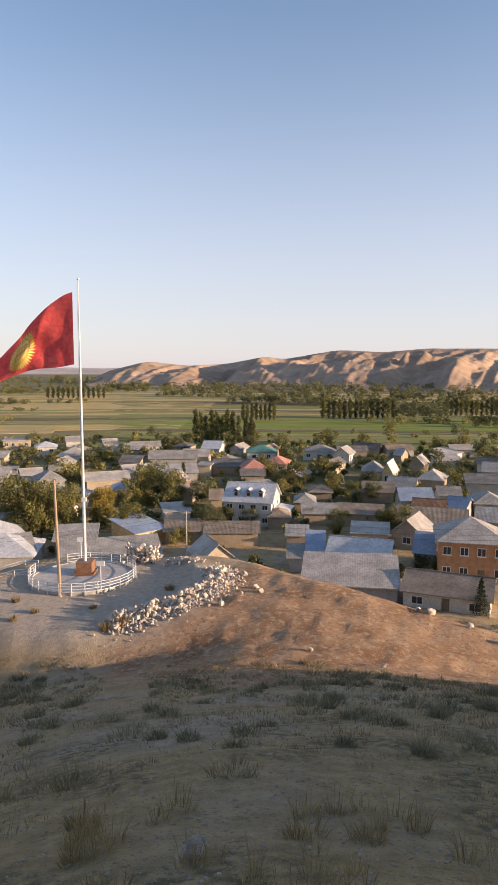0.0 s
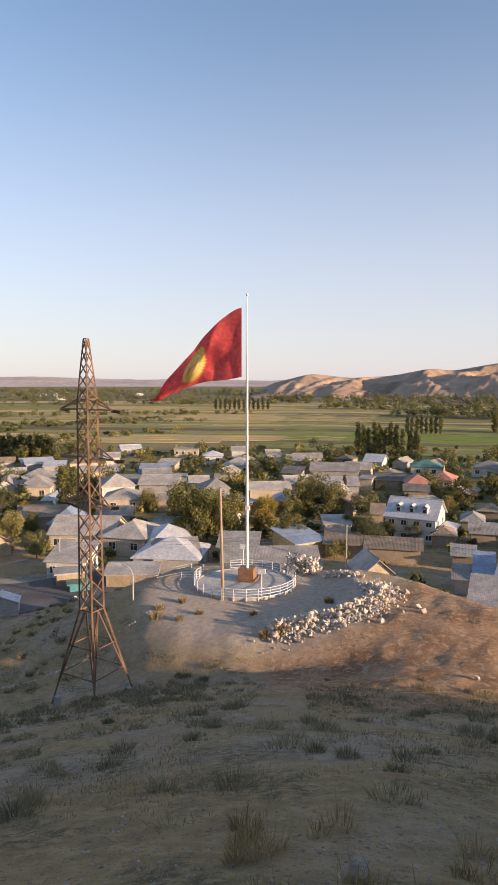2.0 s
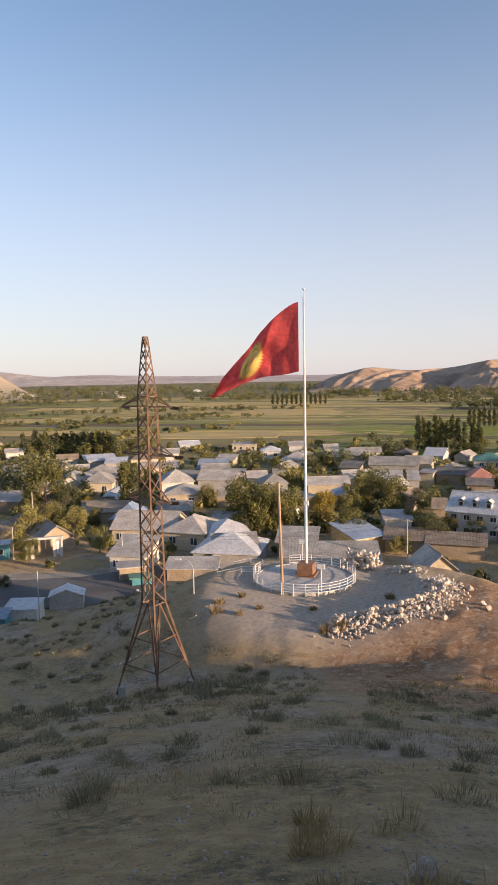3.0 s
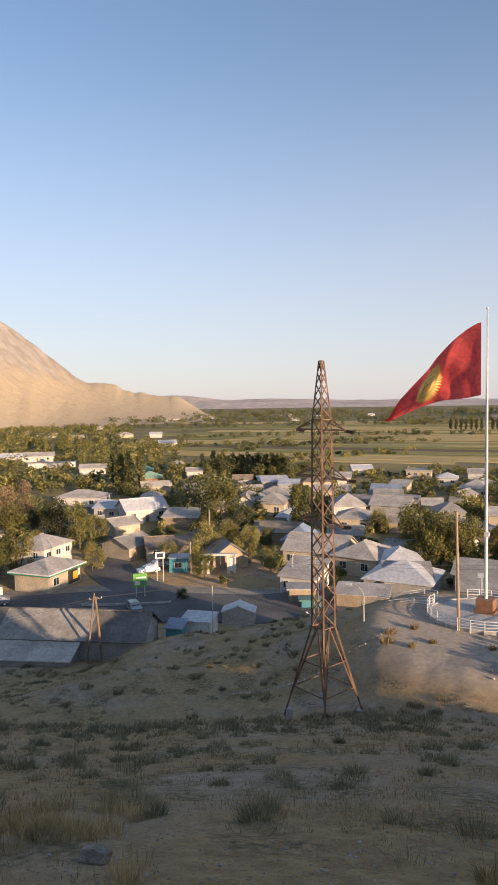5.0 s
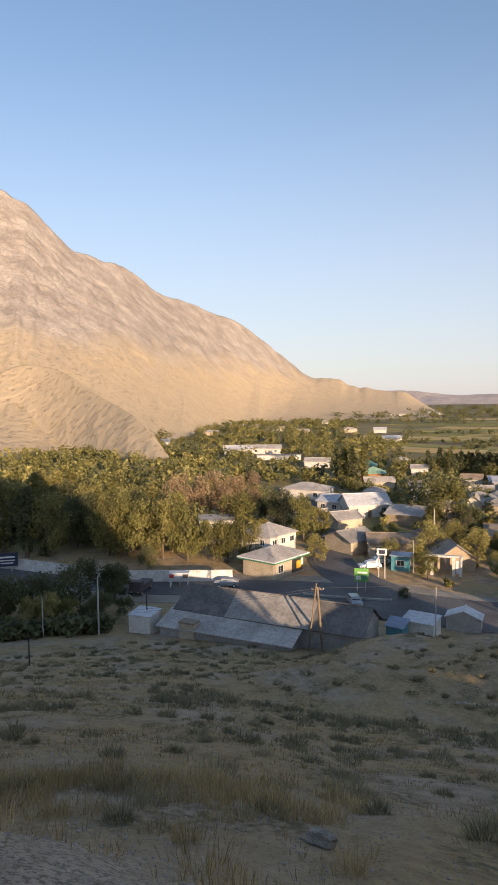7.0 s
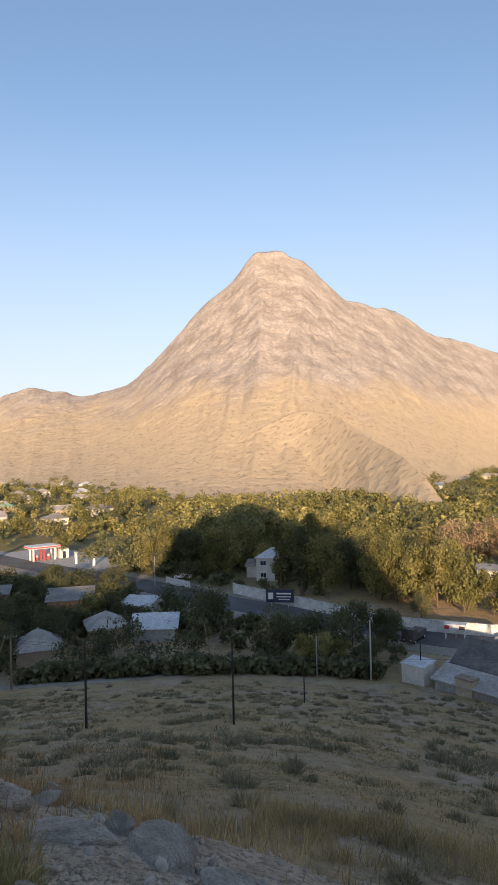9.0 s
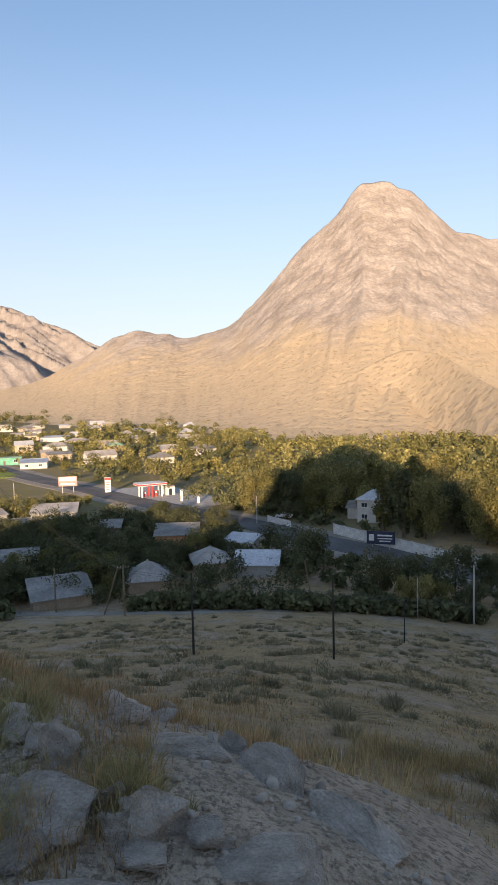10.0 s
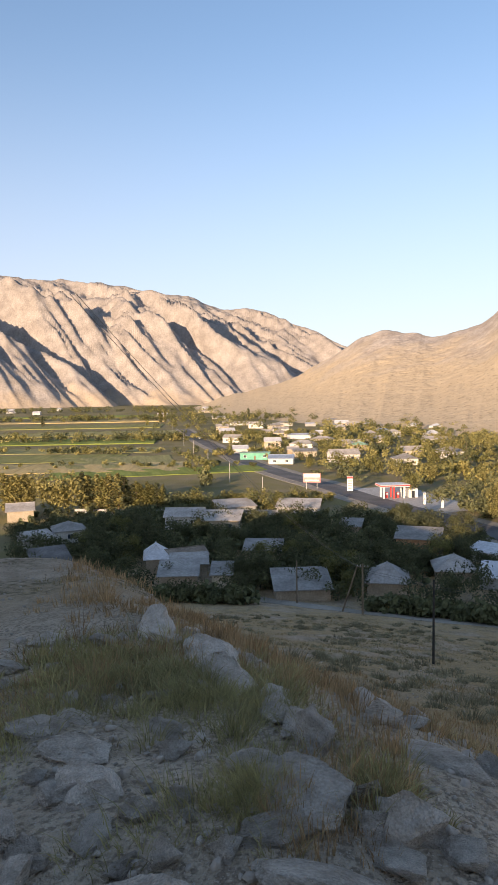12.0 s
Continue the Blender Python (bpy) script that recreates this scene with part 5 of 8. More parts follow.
post_lamp(-13.0, 56.6, PZ, 2.4, "white floodlight on a post beside the platform railing")
post_lamp(-16.6, 64.0, PZ, 2.6, "white floodlight on a post behind the platform")
wood_post = thing("utility_pole", pose(-16.3, 55.6, 12.4), "weathered wooden utility pole in front of the flag platform", "pole")
bm = bmesh.new()
beam(bm, (0, 0, -0.4), (-0.25, 0, 10.2), 0.15, 8, 0.10)
part("shaft", bm, mat("pale_pole_wood", (0.33, 0.235, 0.16), (0.44, 0.33, 0.235), 2.5, 0.9, stretch=(1, 1, 0.15)), wood_post)
bm = bmesh.new()
for k in range(3):
    beam(bm, (-0.22, 0, 9.0 + 0.45 * k), (-0.55, 0, 9.02 + 0.45 * k), 0.03, 5)
part("bracket", bm, STEEL, wood_post)
street = thing("street_lamp", pose(-24.4, 54.2, 9.9), "pale street lamp with a curved arm beside the terrace", "lamp")
bm = bmesh.new()
beam(bm, (0, 0, -0.5), (0, 0, 4.6), 0.07, 8)
for k in range(7):
    a0, a1 = k * 0.2, (k + 1) * 0.2
    beam(bm, (-1.3 + 1.3 * math.cos(a0), 0, 4.6 + 1.0 * math.sin(a0)), (-1.3 + 1.3 * math.cos(a1), 0, 4.6 + 1.0 * math.sin(a1)), 0.045, 6)
part("pole", bm, PALEPOLE, street)
part("lamp_head", boxes((-1.75, -0.1, 5.45, -1.2, 0.1, 5.6)), SILVER, street)

# ---------------------------------------------------------------- stones
M_STONE = mat("white_quarry_stone", (0.50, 0.42, 0.345), (0.68, 0.595, 0.505), 1.6, 0.9, bump=0.02, bump_scale=9, spread=0.22)
M_BOULDER = mat("grey_boulder", (0.38, 0.315, 0.25), (0.60, 0.51, 0.42), 1.6, 0.9, bump=0.07, bump_scale=9, spread=0.18, fine=17)


def rock_mesh(name, seed, material, sub=1, cut=0.35):
    r = random.Random(seed)
    b = bmesh.new()
    bmesh.ops.create_icosphere(b, subdivisions=sub, radius=1.0)
    planes = [(Vector((r.gauss(0, 1), r.gauss(0, 1), r.gauss(0, 1))).normalized(), r.uniform(0.38, 0.72)) for _ in range(11)]
    for v in b.verts:
        for nrm, dist in planes:
            k = v.co.dot(nrm)
            if k > dist:
                v.co -= nrm * (k - dist)
        v.co *= 1 + 0.10 * noise.noise(v.co * 2.3 + Vector((seed, 0, 0)))
        if sub > 2:
            # bedding planes and chips in the larger rocks
            q = v.co + Vector((seed, 0, 0))
            v.co *= 1 + 0.07 * (0.4 - abs(noise.noise(q * 4.7))) + 0.035 * noise.noise(q * 11) + 0.03 * math.copysign(abs(math.sin(v.co.z * 9 + 2 * noise.noise(q * 2))) ** 0.4, math.sin(v.co.z * 9 + 2 * noise.noise(q * 2)))
    me = bpy.data.meshes.new(name)
    b.to_mesh(me)
    b.free()
    me.materials.append(material)
    return me


STONES = [rock_mesh("stone", 100 + k, M_STONE) for k in range(6)]


def heap(name, label, points, count, spread_w, rise, size):
    """Loose stones heaped along a line; every stone is its own piece."""
    r = random.Random(len(points) * 7 + count)
    ob = thing(name, pose(0, 0, 0), label, "stones")
    seg = [(Vector(a), Vector(b)) for a, b in zip(points, points[1:])]
    lengths = [(b - a).length for a, b in seg]
    for k in range(count):
        a, b = r.choices(seg, lengths)[0]
        p = a.lerp(b, r.random())
        side = Vector((b.y - a.y, a.x - b.x)).normalized()
        o = r.gauss(0, 0.42)
        p = p + side * o * spread_w
        s = size * r.uniform(0.5, 1.25)
        up = max(0.0, 1 - abs(o)) * rise * r.random()
        st = new("stone", r.choice(STONES))
        st.parent = ob
        st.matrix_basis = pose(p.x, p.y, gz(p.x, p.y) + up + s * 0.25, r.uniform(0, 360), r.uniform(0, 360), r.uniform(0, 360)) @ Matrix.Diagonal((s * r.uniform(0.9, 1.5), s, s * r.uniform(0.6, 0.9), 1))
    return ob


heap("rubble_bank", "bank of white quarried stones along the terrace edge", [(-10.6, 48.6), (-8.2, 50.2), (-5.6, 52.0), (-3.6, 54.2), (-2.4, 56.6), (-2.6, 59.0), (-3.6, 61.0)], 300, 1.5, 0.8, 0.28)
rs = random.Random(3)
vv, ff, nn = [], [], 0
sv = [np.array([v.co[:] for v in m_.vertices]) for m_ in STONES]
sf = [np.array([p.vertices[:] for p in m_.polygons]) for m_ in STONES]
bank = [(-10.6, 48.6), (-8.2, 50.2), (-5.6, 52.0), (-3.6, 54.2), (-2.4, 56.6), (-2.6, 59.0), (-3.6, 61.0)]
for _ in range(1500):
    k = rs.randrange(len(bank) - 1)
    t = rs.random()
    x = bank[k][0] * (1 - t) + bank[k + 1][0] * t + rs.gauss(0.35, 0.75)
    y = bank[k][1] * (1 - t) + bank[k + 1][1] * t + rs.gauss(-0.35, 0.75)
    s_ = rs.uniform(0.08, 0.20)
    m_ = rs.randrange(6)
    rot = np.array(Euler((rs.random() * 6, rs.random() * 6, rs.random() * 6)).to_matrix())
    vv.append(sv[m_] @ rot.T * s_ + np.array([x, y, gz(x, y) + s_ * 0.5]))
    ff.append(sf[m_] + nn)
    nn += len(sv[m_])
me = bpy.data.meshes.new("small_rubble")
me.from_pydata(np.concatenate(vv).tolist(), [], np.concatenate(ff).tolist())
me.materials.append(M_STONE)
tagged(new("small_rubble", me), "small pale rubble between the bank's stones", "stones", kind="stuff")
heap("rubble_heap", "heap of pale broken stones behind the flag platform", [(-12.6, 66.6), (-9.4, 65.6)], 170, 1.5, 1.7, 0.32)
heap("rubble_bank", "thin line of pale stones at the far edge of the terrace", [(-8.4, 64.6), (-4.2, 63.4)], 60, 0.7, 0.3, 0.22)
for k, (sx, sy, ss) in enumerate(((-0.4, 58.6, 0.5), (0.6, 54.8, 0.55), (1.0, 53.6, 0.5), (-2.2, 51.0, 0.5), (-0.6, 57.2, 0.4), (7.4, 58.0, 0.45), (14.5, 50.6, 0.6), (13.6, 51.2, 0.4), (8.6, 40.4, 0.35), (4.2, 43.0, 0.4), (18.5, 46.2, 0.45), (20.2, 44.0, 0.5), (16.8, 48.4, 0.4))):
    ob = new("loose_stone", STONES[k % 6])
    ob.matrix_basis = pose(sx, sy, gz(sx, sy) + ss * 0.3, 20 * k, 33 * k, 71 * k) @ Matrix.Diagonal((ss, ss * 0.8, ss * 0.7, 1))
    tagged(ob, "pale loose stone lying on the brown mound", "stone", "loose stones on the mound")
kerb_line = heap("edging", "line of whitewashed edging stones along the dirt track", [(-33, 39.6), (-30.5, 43.6), (-26, 47.2), (-22.5, 49.8), (-21.0, 53.0)], 110, 0.18, 0.02, 0.12)

# ---------------------------------------------------------------- lattice tower
TX, TY, TZ = -21.4, 40.7, 10.9
tower = thing("lattice_tower", pose(TX, TY, TZ, 0, 0, -16), "rusty steel lattice power pylon with three cross-arms", "pylon")
HB, HT, HE = 5.4, 19.9, 23.9     # waist, shoulder, top
SQ = 0.46


def half(z):
    if z < HB:
        return 1.75 + (SQ + 0.12 - 1.75) * z / HB
    if z < HT:
        return SQ + 0.12 * (HT - z) / (HT - HB)
    return SQ + (0.12 - SQ) * (z - HT) / (HE - HT)


corners = ((-1, -1), (1, -1), (1, 1), (-1, 1))


def at(c, z):
    return Vector((c[0] * half(z), c[1] * half(z), z))


for c in corners:
    b = bmesh.new()
    for z0, z1 in ((-1.1, HB), (HB, HT), (HT, HE)):
        beam(b, at(c, z0), at(c, z1), 0.085 if z1 <= HT else 0.06, 4)
    part("leg", b, STEEL, tower)
levels = [HB + (HT - HB) * k / 13 for k in range(14)] + [HT + (HE - HT) * k / 5 for k in range(1, 6)]


def brace(a, b_, r):
    b = bmesh.new()
    beam(b, a, b_, r, 4)
    part("brace", b, STEEL, tower)


for f in range(4):
    c0, c1 = corners[f], corners[(f + 1) % 4]
    for k, (z0, z1) in enumerate(zip(levels, levels[1:])):
        p, q = (c0, c1) if k % 2 else (c1, c0)
        brace(at(p, z0), at(q, z1), 0.042)
        if z0 >= HT or k % 2:
            brace(at(q, z0), at(p, z1), 0.038)
    for z in (0.2 * HB, 0.55 * HB, HB, HT, HE):
        brace(at(c0, z), at(c1, z), 0.05)
    brace(at(c0, 0.1), (at(c0, HB) + at(c1, HB)) / 2, 0.055)
    brace(at(c1, 0.1), (at(c0, HB) + at(c1, HB)) / 2, 0.055)
M_INS = mat("brown_insulator", (0.10, 0.06, 0.045), (0.16, 0.10, 0.07), 3, 0.35)
ARMS = []
for z, left, right in ((19.2, 3.0, 2.6), (15.9, 3.1, 2.8), (12.7, 2.7, 2.3)):
    for s_, reach in ((-1, left), (1, right)):
        tip = Vector((s_ * reach * 0.9, s_ * -0.2, z))
        ARMS.append(tip)
        b = bmesh.new()
        for yy in (-1, 1):
            beam(b, (s_ * half(z), yy * half(z), z), tip, 0.06, 4)
            beam(b, (s_ * half(z + 0.7), yy * half(z + 0.7), z + 0.7), tip, 0.045, 4)
        arm = part("cross_arm", b, STEEL, tower)
        b = bmesh.new()
        for k in range(6):
            o = Vector((-0.12, 0.15 + 0.14 * k, -0.06 - 0.02 * k))
            beam(b, tip + o, tip + o + Vector((0, 0.06, -0.01)), 0.12, 8, 0.05)
        part("insulator", b, M_INS, arm)
for c in corners:
    part("footing", boxes((c[0] * 1.75 - 0.2, c[1] * 1.75 - 0.2, -1.6, c[0] * 1.75 + 0.2, c[1] * 1.75 + 0.2, -0.55)), CONCRETE, tower)

M_WIRE = mat("wire", (0.05, 0.05, 0.05), (0.09, 0.09, 0.09), 1, 0.6)


def wire(name, a, b, sag, r=0.014, label="thin overhead power line", n=24):
    bm = bmesh.new()
    a, b = Vector(a), Vector(b)
    pts = [a.lerp(b, k / n) - Vector((0, 0, sag * 4 * (k / n) * (1 - k / n))) for k in range(n + 1)]
    prev = None
    side = (b - a).cross(Vector((0, 0, 1))).normalized() * r
    for p in pts:
        ring = [bm.verts.new(p + Vector((0, 0, r))), bm.verts.new(p + side - Vector((0, 0, r / 2))), bm.verts.new(p - side - Vector((0, 0, r / 2)))]
        if prev:
            for k in range(3):
                bm.faces.new((prev[k], prev[(k + 1) % 3], ring[(k + 1) % 3], ring[k]))
        prev = ring
    ob = part(name, bm, M_WIRE)
    return tagged(ob, label, "cable", "overhead lines")


tm = pose(TX, TY, TZ, 0, 0, -16)
for k, tip in enumerate(ARMS):
    p = tm @ (tip + Vector((0, 0.9, -0.2)))
    wire("power_line", p, p + Vector((-60 - 2 * k, 260, -12)), 5, 0.012)

# ---------------------------------------------------------------- poles down the slope
def pole(x, y, h, r, material, label, lean=0.0, arms=0, turn=0, base=None):
    ob = thing("utility_pole", pose(x, y, gz(x, y) if base is None else base, 0, lean, turn), label, "pole", "utility poles")
    b = bmesh.new()
    beam(b, (0, 0, -0.6), (0, 0, h), r, 8, r * 0.7)
    part("shaft", b, material, ob)
    for k in range(arms):
        b = bmesh.new()
        beam(b, (-0.8, 0, h - 0.35 - 0.7 * k), (0.8, 0, h - 0.35 - 0.7 * k), 0.05, 4)
        a = part("cross_arm", b, material, ob)
        for s_ in (-0.7, -0.3, 0.3, 0.7):
            b = bmesh.new()
            beam(b, (s_, 0, h - 0.30 - 0.7 * k), (s_, 0, h - 0.10 - 0.7 * k), 0.04, 6, 0.025)
            part("insulator", b, SILVER, a)
    return ob


pole(-43.0, -0.6, 5.5, 0.09, DARKPOLE, "dark thin pole standing on the dry slope")
pole(-41.5, 8.5, 5.2, 0.08, DARKPOLE, "dark thin pole standing on the dry slope")
pole(-63.0, 20.1, 4.2, 0.07, DARKPOLE, "dark thin pole standing on the dry slope")
pole(-83.6, 36.2, 8.0, 0.13, PALEPOLE, "pale concrete pole at the foot of the slope")
pole(-88.6, -10.4, 7.0, 0.16, TIMBER, "wooden pole with a prop at the foot of the slope", arms=1, turn=90)
prop = pole(-89.0, -13.0, 7.4, 0.13, TIMBER, "leaning wooden prop beside a pole", lean=0, turn=0)
prop.matrix_basis = pose(-90.4, -13.4, gz(-90.4, -13.4), 20, 0, 150)
pole(-95.4, -21.0, 6.6, 0.14, TIMBER, "grey wooden pole by the lane")
pole(-92, 16.0, 7.2, 0.11, TIMBER, "leaning grey wooden pole behind the slope", lean=-9, turn=80)
pole(-58.9, 54.8, 8.6, 0.19, TIMBER, "wooden pole with a prop before the barn", arms=1, turn=40, base=0.5, lean=-4)
prop = pole(-60.0, 52.4, 9.2, 0.14, TIMBER, "leaning wooden prop beside a pole", base=0)
prop.matrix_basis = pose(-60.2, 53.5, 0.4, 0, 7, 45)
pole(-86.5, 29.5, 5.5, 0.09, PALEPOLE, "thin pale pole by the trees")
pole(-81.5, 42.5, 5.2, 0.10, DARKPOLE, "dark pole beside a white shed")
pole(-49.4, 64.5, 6.4, 0.08, PALEPOLE, "bent grey pole on the slope", base=3.0)
pole(-46.5, 85.5, 9.0, 0.15, TIMBER, "wooden pole near the crossroads", arms=2, turn=30, base=0)
pole(-45.4, 84.8, 7.6, 0.13, TIMBER, "wooden pole near the crossroads", arms=1, turn=30, base=0)
pole(-56.5, 96.5, 6.2, 0.12, PALEPOLE, "pale concrete pole beside a shed", base=0)
pole(-104, 27, 6.5, 0.12, TIMBER, "wooden pole by the main road", base=0)
pole(-158, 14, 7.0, 0.13, PALEPOLE, "pale concrete pole by the main road", base=0, lean=4)
pole(-87.0, 113, 9.0, 0.14, PALEPOLE, "pale concrete pole by the side street", base=0)
pole(-78.5, 96.0, 6.0, 0.11, PALEPOLE, "pale pole beside the crossroads", base=0)
for k in range(9):
    pole(-190 - 42 * k * (1 + 0.08 * k), -52 - 24 * k * (1 + 0.05 * k), 8.0, 0.12, PALEPOLE, "pale concrete pole along the main road", base=0)
for ax, ay, az_, bx, by, bz, sg in ((-88.6, -10.4, 8.6, -59.3, 54.6, 8.9, 1.0), (-88.6, -10.4, 8.3, -59.3, 54.6, 8.6, 1.0), (-59.3, 54.6, 8.9, -46.5, 85.5, 8.7, 0.6),
                                (-46.5, 85.5, 8.7, -10, 104, 9.0, 0.8), (-46.5, 85.5, 8.2, -10, 104, 8.4, 0.8), (-10, 104, 9.0, 45, 92, 9.5, 1.0), (-10, 104, 8.2, 45, 92, 8.7, 1.0), (-10, 104, 7.5, 45, 92, 7.9, 1.0)):
    wire("power_line", (ax, ay, az_), (bx, by, bz), sg, 0.016)
pole(-10, 104, 9.4, 0.13, PALEPOLE, "pale concrete pole among the sheds", arms=1, base=0)
for k in range(2):
    wire("power_line", (-26.0, -15.4 - 0.3 * k, 36.6), (-88.6, -10.4 - 0.2 * k, 8.7), 1.6, 0.016)


# ---------------------------------------------------------------- trees one by one: kind, x, y, height, spread
tree("g", -42.3, 124.0, 10.1, 0.9)
tree("g", -37.2, 124.9, 9.7, 0.9)
tree("y", -31.4, 142.8, 6.6, 1)
tree("g", -25.4, 153.2, 10.4, 1.0)
tree("g", -18.7, 153.3, 9.0, 1.0)
tree("p", -18.2, 181.7, 6.4, 1)
tree("d", -11.5, 154.7, 6.5, 1)
tree("g", -12.4, 138.7, 4.3, 1.2)
tree("g", 11.8, 170.2, 8.5, 1)
tree("o", 8.3, 160.4, 5.6, 1)
tree("g", 21.2, 162.7, 6.7, 1)
tree("g", 25.2, 157.1, 5.5, 1)
tree("d", 30.0, 157.2, 5.5, 0.9)
tree("g", 6.3, 145.6, 3.6, 1)
tree("g", -5.3, 132.6, 4.4, 1.2)
tree("g", -0.0, 132.7, 4.4, 1.2)
tree("g", -8.8, 133.6, 3.6, 1.2)
tree("g", -11.4, 118.1, 3.7, 1)
tree("o", -13.3, 117.0, 3.5, 0.9)
tree("o", 12.7, 134.8, 3.4, 1)
tree("g", 17.7, 126.8, 5.1, 1.1)
tree("d", -42.4, 217.0, 6.6, 1.2)
tree("d", -35.9, 223.8, 5.8, 1.2)
tree("d", -31.0, 255.0, 8.4, 1.1)
tree("g", -25.8, 270.1, 5.6, 1.2)
tree("g", -45.2, 254.7, 5.5, 1.2)
tree("s", 29.8, 82.0, 5.2, 1)
tree("s", 19.6, 90.4, 2.5, 1)
tree("d", 27.5, 102.5, 3.0, 1.1)
tree("d", 30.0, 100.2, 3.2, 1.1)
tree("g", 30.2, 90.0, 2.4, 1)
tree("d", 22.8, 88.8, 2.4, 1)
tree("o", 59.4, 275.9, 11.7, 0.8)
tree("d", 68.6, 237.1, 6.6, 0.7)
tree("d", 83.5, 232.9, 8.1, 0.7)
tree("d", 67.9, 206.6, 4.9, 1.3)
tree("g", 42.8, 164.5, 3.6, 1)
tree("d", 5.9, 171.7, 4.5, 1)
tree("d", 79.1, 212.7, 5.6, 1)
tree("g", -63.8, 254.3, 4.9, 1)
tree("g", -77.2, 234.5, 4.5, 1)
tree("g", -47.2, 175.2, 4.2, 1)
tree("y", -44.1, 254.7, 4.0, 1)
tree("g", -6.8, 255.4, 4.4, 1)
tree("g", 25.3, 194.9, 5.1, 1.0)
tree("d", 102.0, 325.1, 5.6, 1.1)
tree("d", -23.9, 161.0, 8.1, 1.1)
tree("p", -22.9, 280.4, 15.0, 1)
tree("p", -20.6, 280.5, 14.0, 1)
tree("p", -18.3, 280.5, 12.4, 1)
tree("p", -16.0, 280.5, 15.0, 1)
tree("p", -13.7, 280.6, 14.1, 1)
tree("p", -11.4, 280.6, 12.4, 1)
tree("p", -9.1, 280.7, 15.0, 1)
tree("p", -6.8, 280.7, 14.1, 1)
tree("p", -4.5, 280.8, 12.4, 1)
tree("p", -1.6, 276.6, 12.2, 1)
tree("p", -0.4, 276.7, 10.3, 1)
tree("p", 0.8, 276.7, 12.2, 1)
tree("p", 2.0, 276.7, 10.3, 1)
tree("p", 48.3, 428.0, 13.2, 1.5)
tree("p", 51.8, 428.1, 12.5, 1.5)
tree("p", 55.4, 428.2, 11.8, 1.5)
tree("p", 58.9, 428.3, 12.9, 1.5)
tree("p", 62.5, 428.4, 12.1, 1.5)
tree("p", 66.0, 428.5, 13.2, 1.5)
tree("p", 69.6, 428.7, 12.5, 1.5)
tree("p", 73.1, 428.8, 11.8, 1.5)
tree("p", 76.7, 428.9, 12.9, 1.5)
tree("p", 80.2, 429.0, 12.2, 1.5)
tree("p", 83.8, 429.1, 13.3, 1.5)
tree("p", 87.4, 429.2, 12.5, 1.5)
tree("p", 90.9, 429.3, 11.8, 1.5)
tree("p", 94.5, 429.5, 12.9, 1.5)
tree("p", -3.8, 412.1, 12.0, 1.2)
tree("p", -1.0, 412.2, 10.3, 1.2)
tree("p", 1.9, 412.3, 11.0, 1.2)
tree("p", 4.7, 412.4, 11.7, 1.2)
tree("p", 7.5, 412.4, 9.9, 1.2)
tree("p", 10.4, 412.5, 10.6, 1.2)
tree("p", 13.2, 412.6, 11.3, 1.2)
tree("p", 16.0, 412.7, 12.1, 1.2)
tree("d", 95.4, 419.9, 11.5, 0.9)
tree("d", 99.0, 420.0, 9.7, 0.9)
tree("d", 102.6, 420.1, 11.2, 0.9)
tree("d", 106.3, 420.2, 9.4, 0.9)
tree("d", 109.9, 420.3, 10.8, 0.9)
tree("d", 113.6, 420.4, 9.0, 0.9)
tree("d", 117.2, 420.6, 10.5, 0.9)
tree("d", 120.9, 420.7, 8.7, 0.9)
tree("d", 124.5, 420.8, 10.1, 0.9)
tree("p", 135.5, 451.5, 13.6, 1.4)
tree("p", 139.0, 451.6, 11.6, 1.4)
tree("p", 142.5, 451.7, 13.2, 1.4)
tree("p", 146.1, 451.9, 11.2, 1.4)
tree("p", 149.6, 452.0, 12.8, 1.4)
tree("p", 153.1, 452.1, 10.9, 1.4)
tree("p", 156.7, 452.2, 12.4, 1.4)
tree("p", 160.2, 452.3, 10.5, 1.4)
tree("p", 163.8, 452.5, 12.0, 1.4)
tree("p", 167.3, 452.6, 13.6, 1.4)
tree("p", 170.8, 452.7, 11.6, 1.4)
tree("p", 174.4, 452.8, 13.2, 1.4)
tree("d", 125.6, 363.7, 7.2, 1)
tree("d", 128.4, 363.7, 7.2, 1)
tree("d", 131.3, 363.8, 7.2, 1)
tree("d", 134.1, 363.9, 7.2, 1)
tree("d", 137.0, 364.0, 7.2, 1)
tree("d", 139.8, 364.1, 7.2, 1)
tree("p", -217.3, 712.6, 12.2, 1.6)
tree("p", -211.9, 712.9, 12.2, 1.6)
tree("p", -206.5, 713.2, 12.2, 1.6)
tree("p", -201.1, 713.5, 12.2, 1.6)
tree("p", -195.6, 713.8, 12.2, 1.6)
tree("p", -190.2, 714.1, 12.2, 1.6)
tree("p", -184.8, 714.4, 12.2, 1.6)
tree("p", -179.4, 714.7, 12.2, 1.6)
tree("p", -173.9, 715.0, 12.2, 1.6)
tree("p", -168.5, 715.3, 12.2, 1.6)
tree("p", -163.0, 715.6, 12.2, 1.6)
tree("p", -157.6, 715.9, 12.2, 1.6)
tree("g", -45.3, 126.1, 11.8, 0.9)
tree("g", -40.0, 124.9, 11.3, 0.9)
tree("g", -36.2, 128.4, 10.0, 0.9)
tree("y", -30.0, 132.5, 7.8, 0.9)
tree("p", -78.0, 135.4, 12.4, 1.4)
tree("p", -75.8, 136.0, 11.6, 1.3)
tree("g", -99.1, 133.7, 13.0, 0.9)
tree("d", -91.7, 132.1, 7.4, 1)
tree("o", -86.7, 118.6, 6.1, 1)
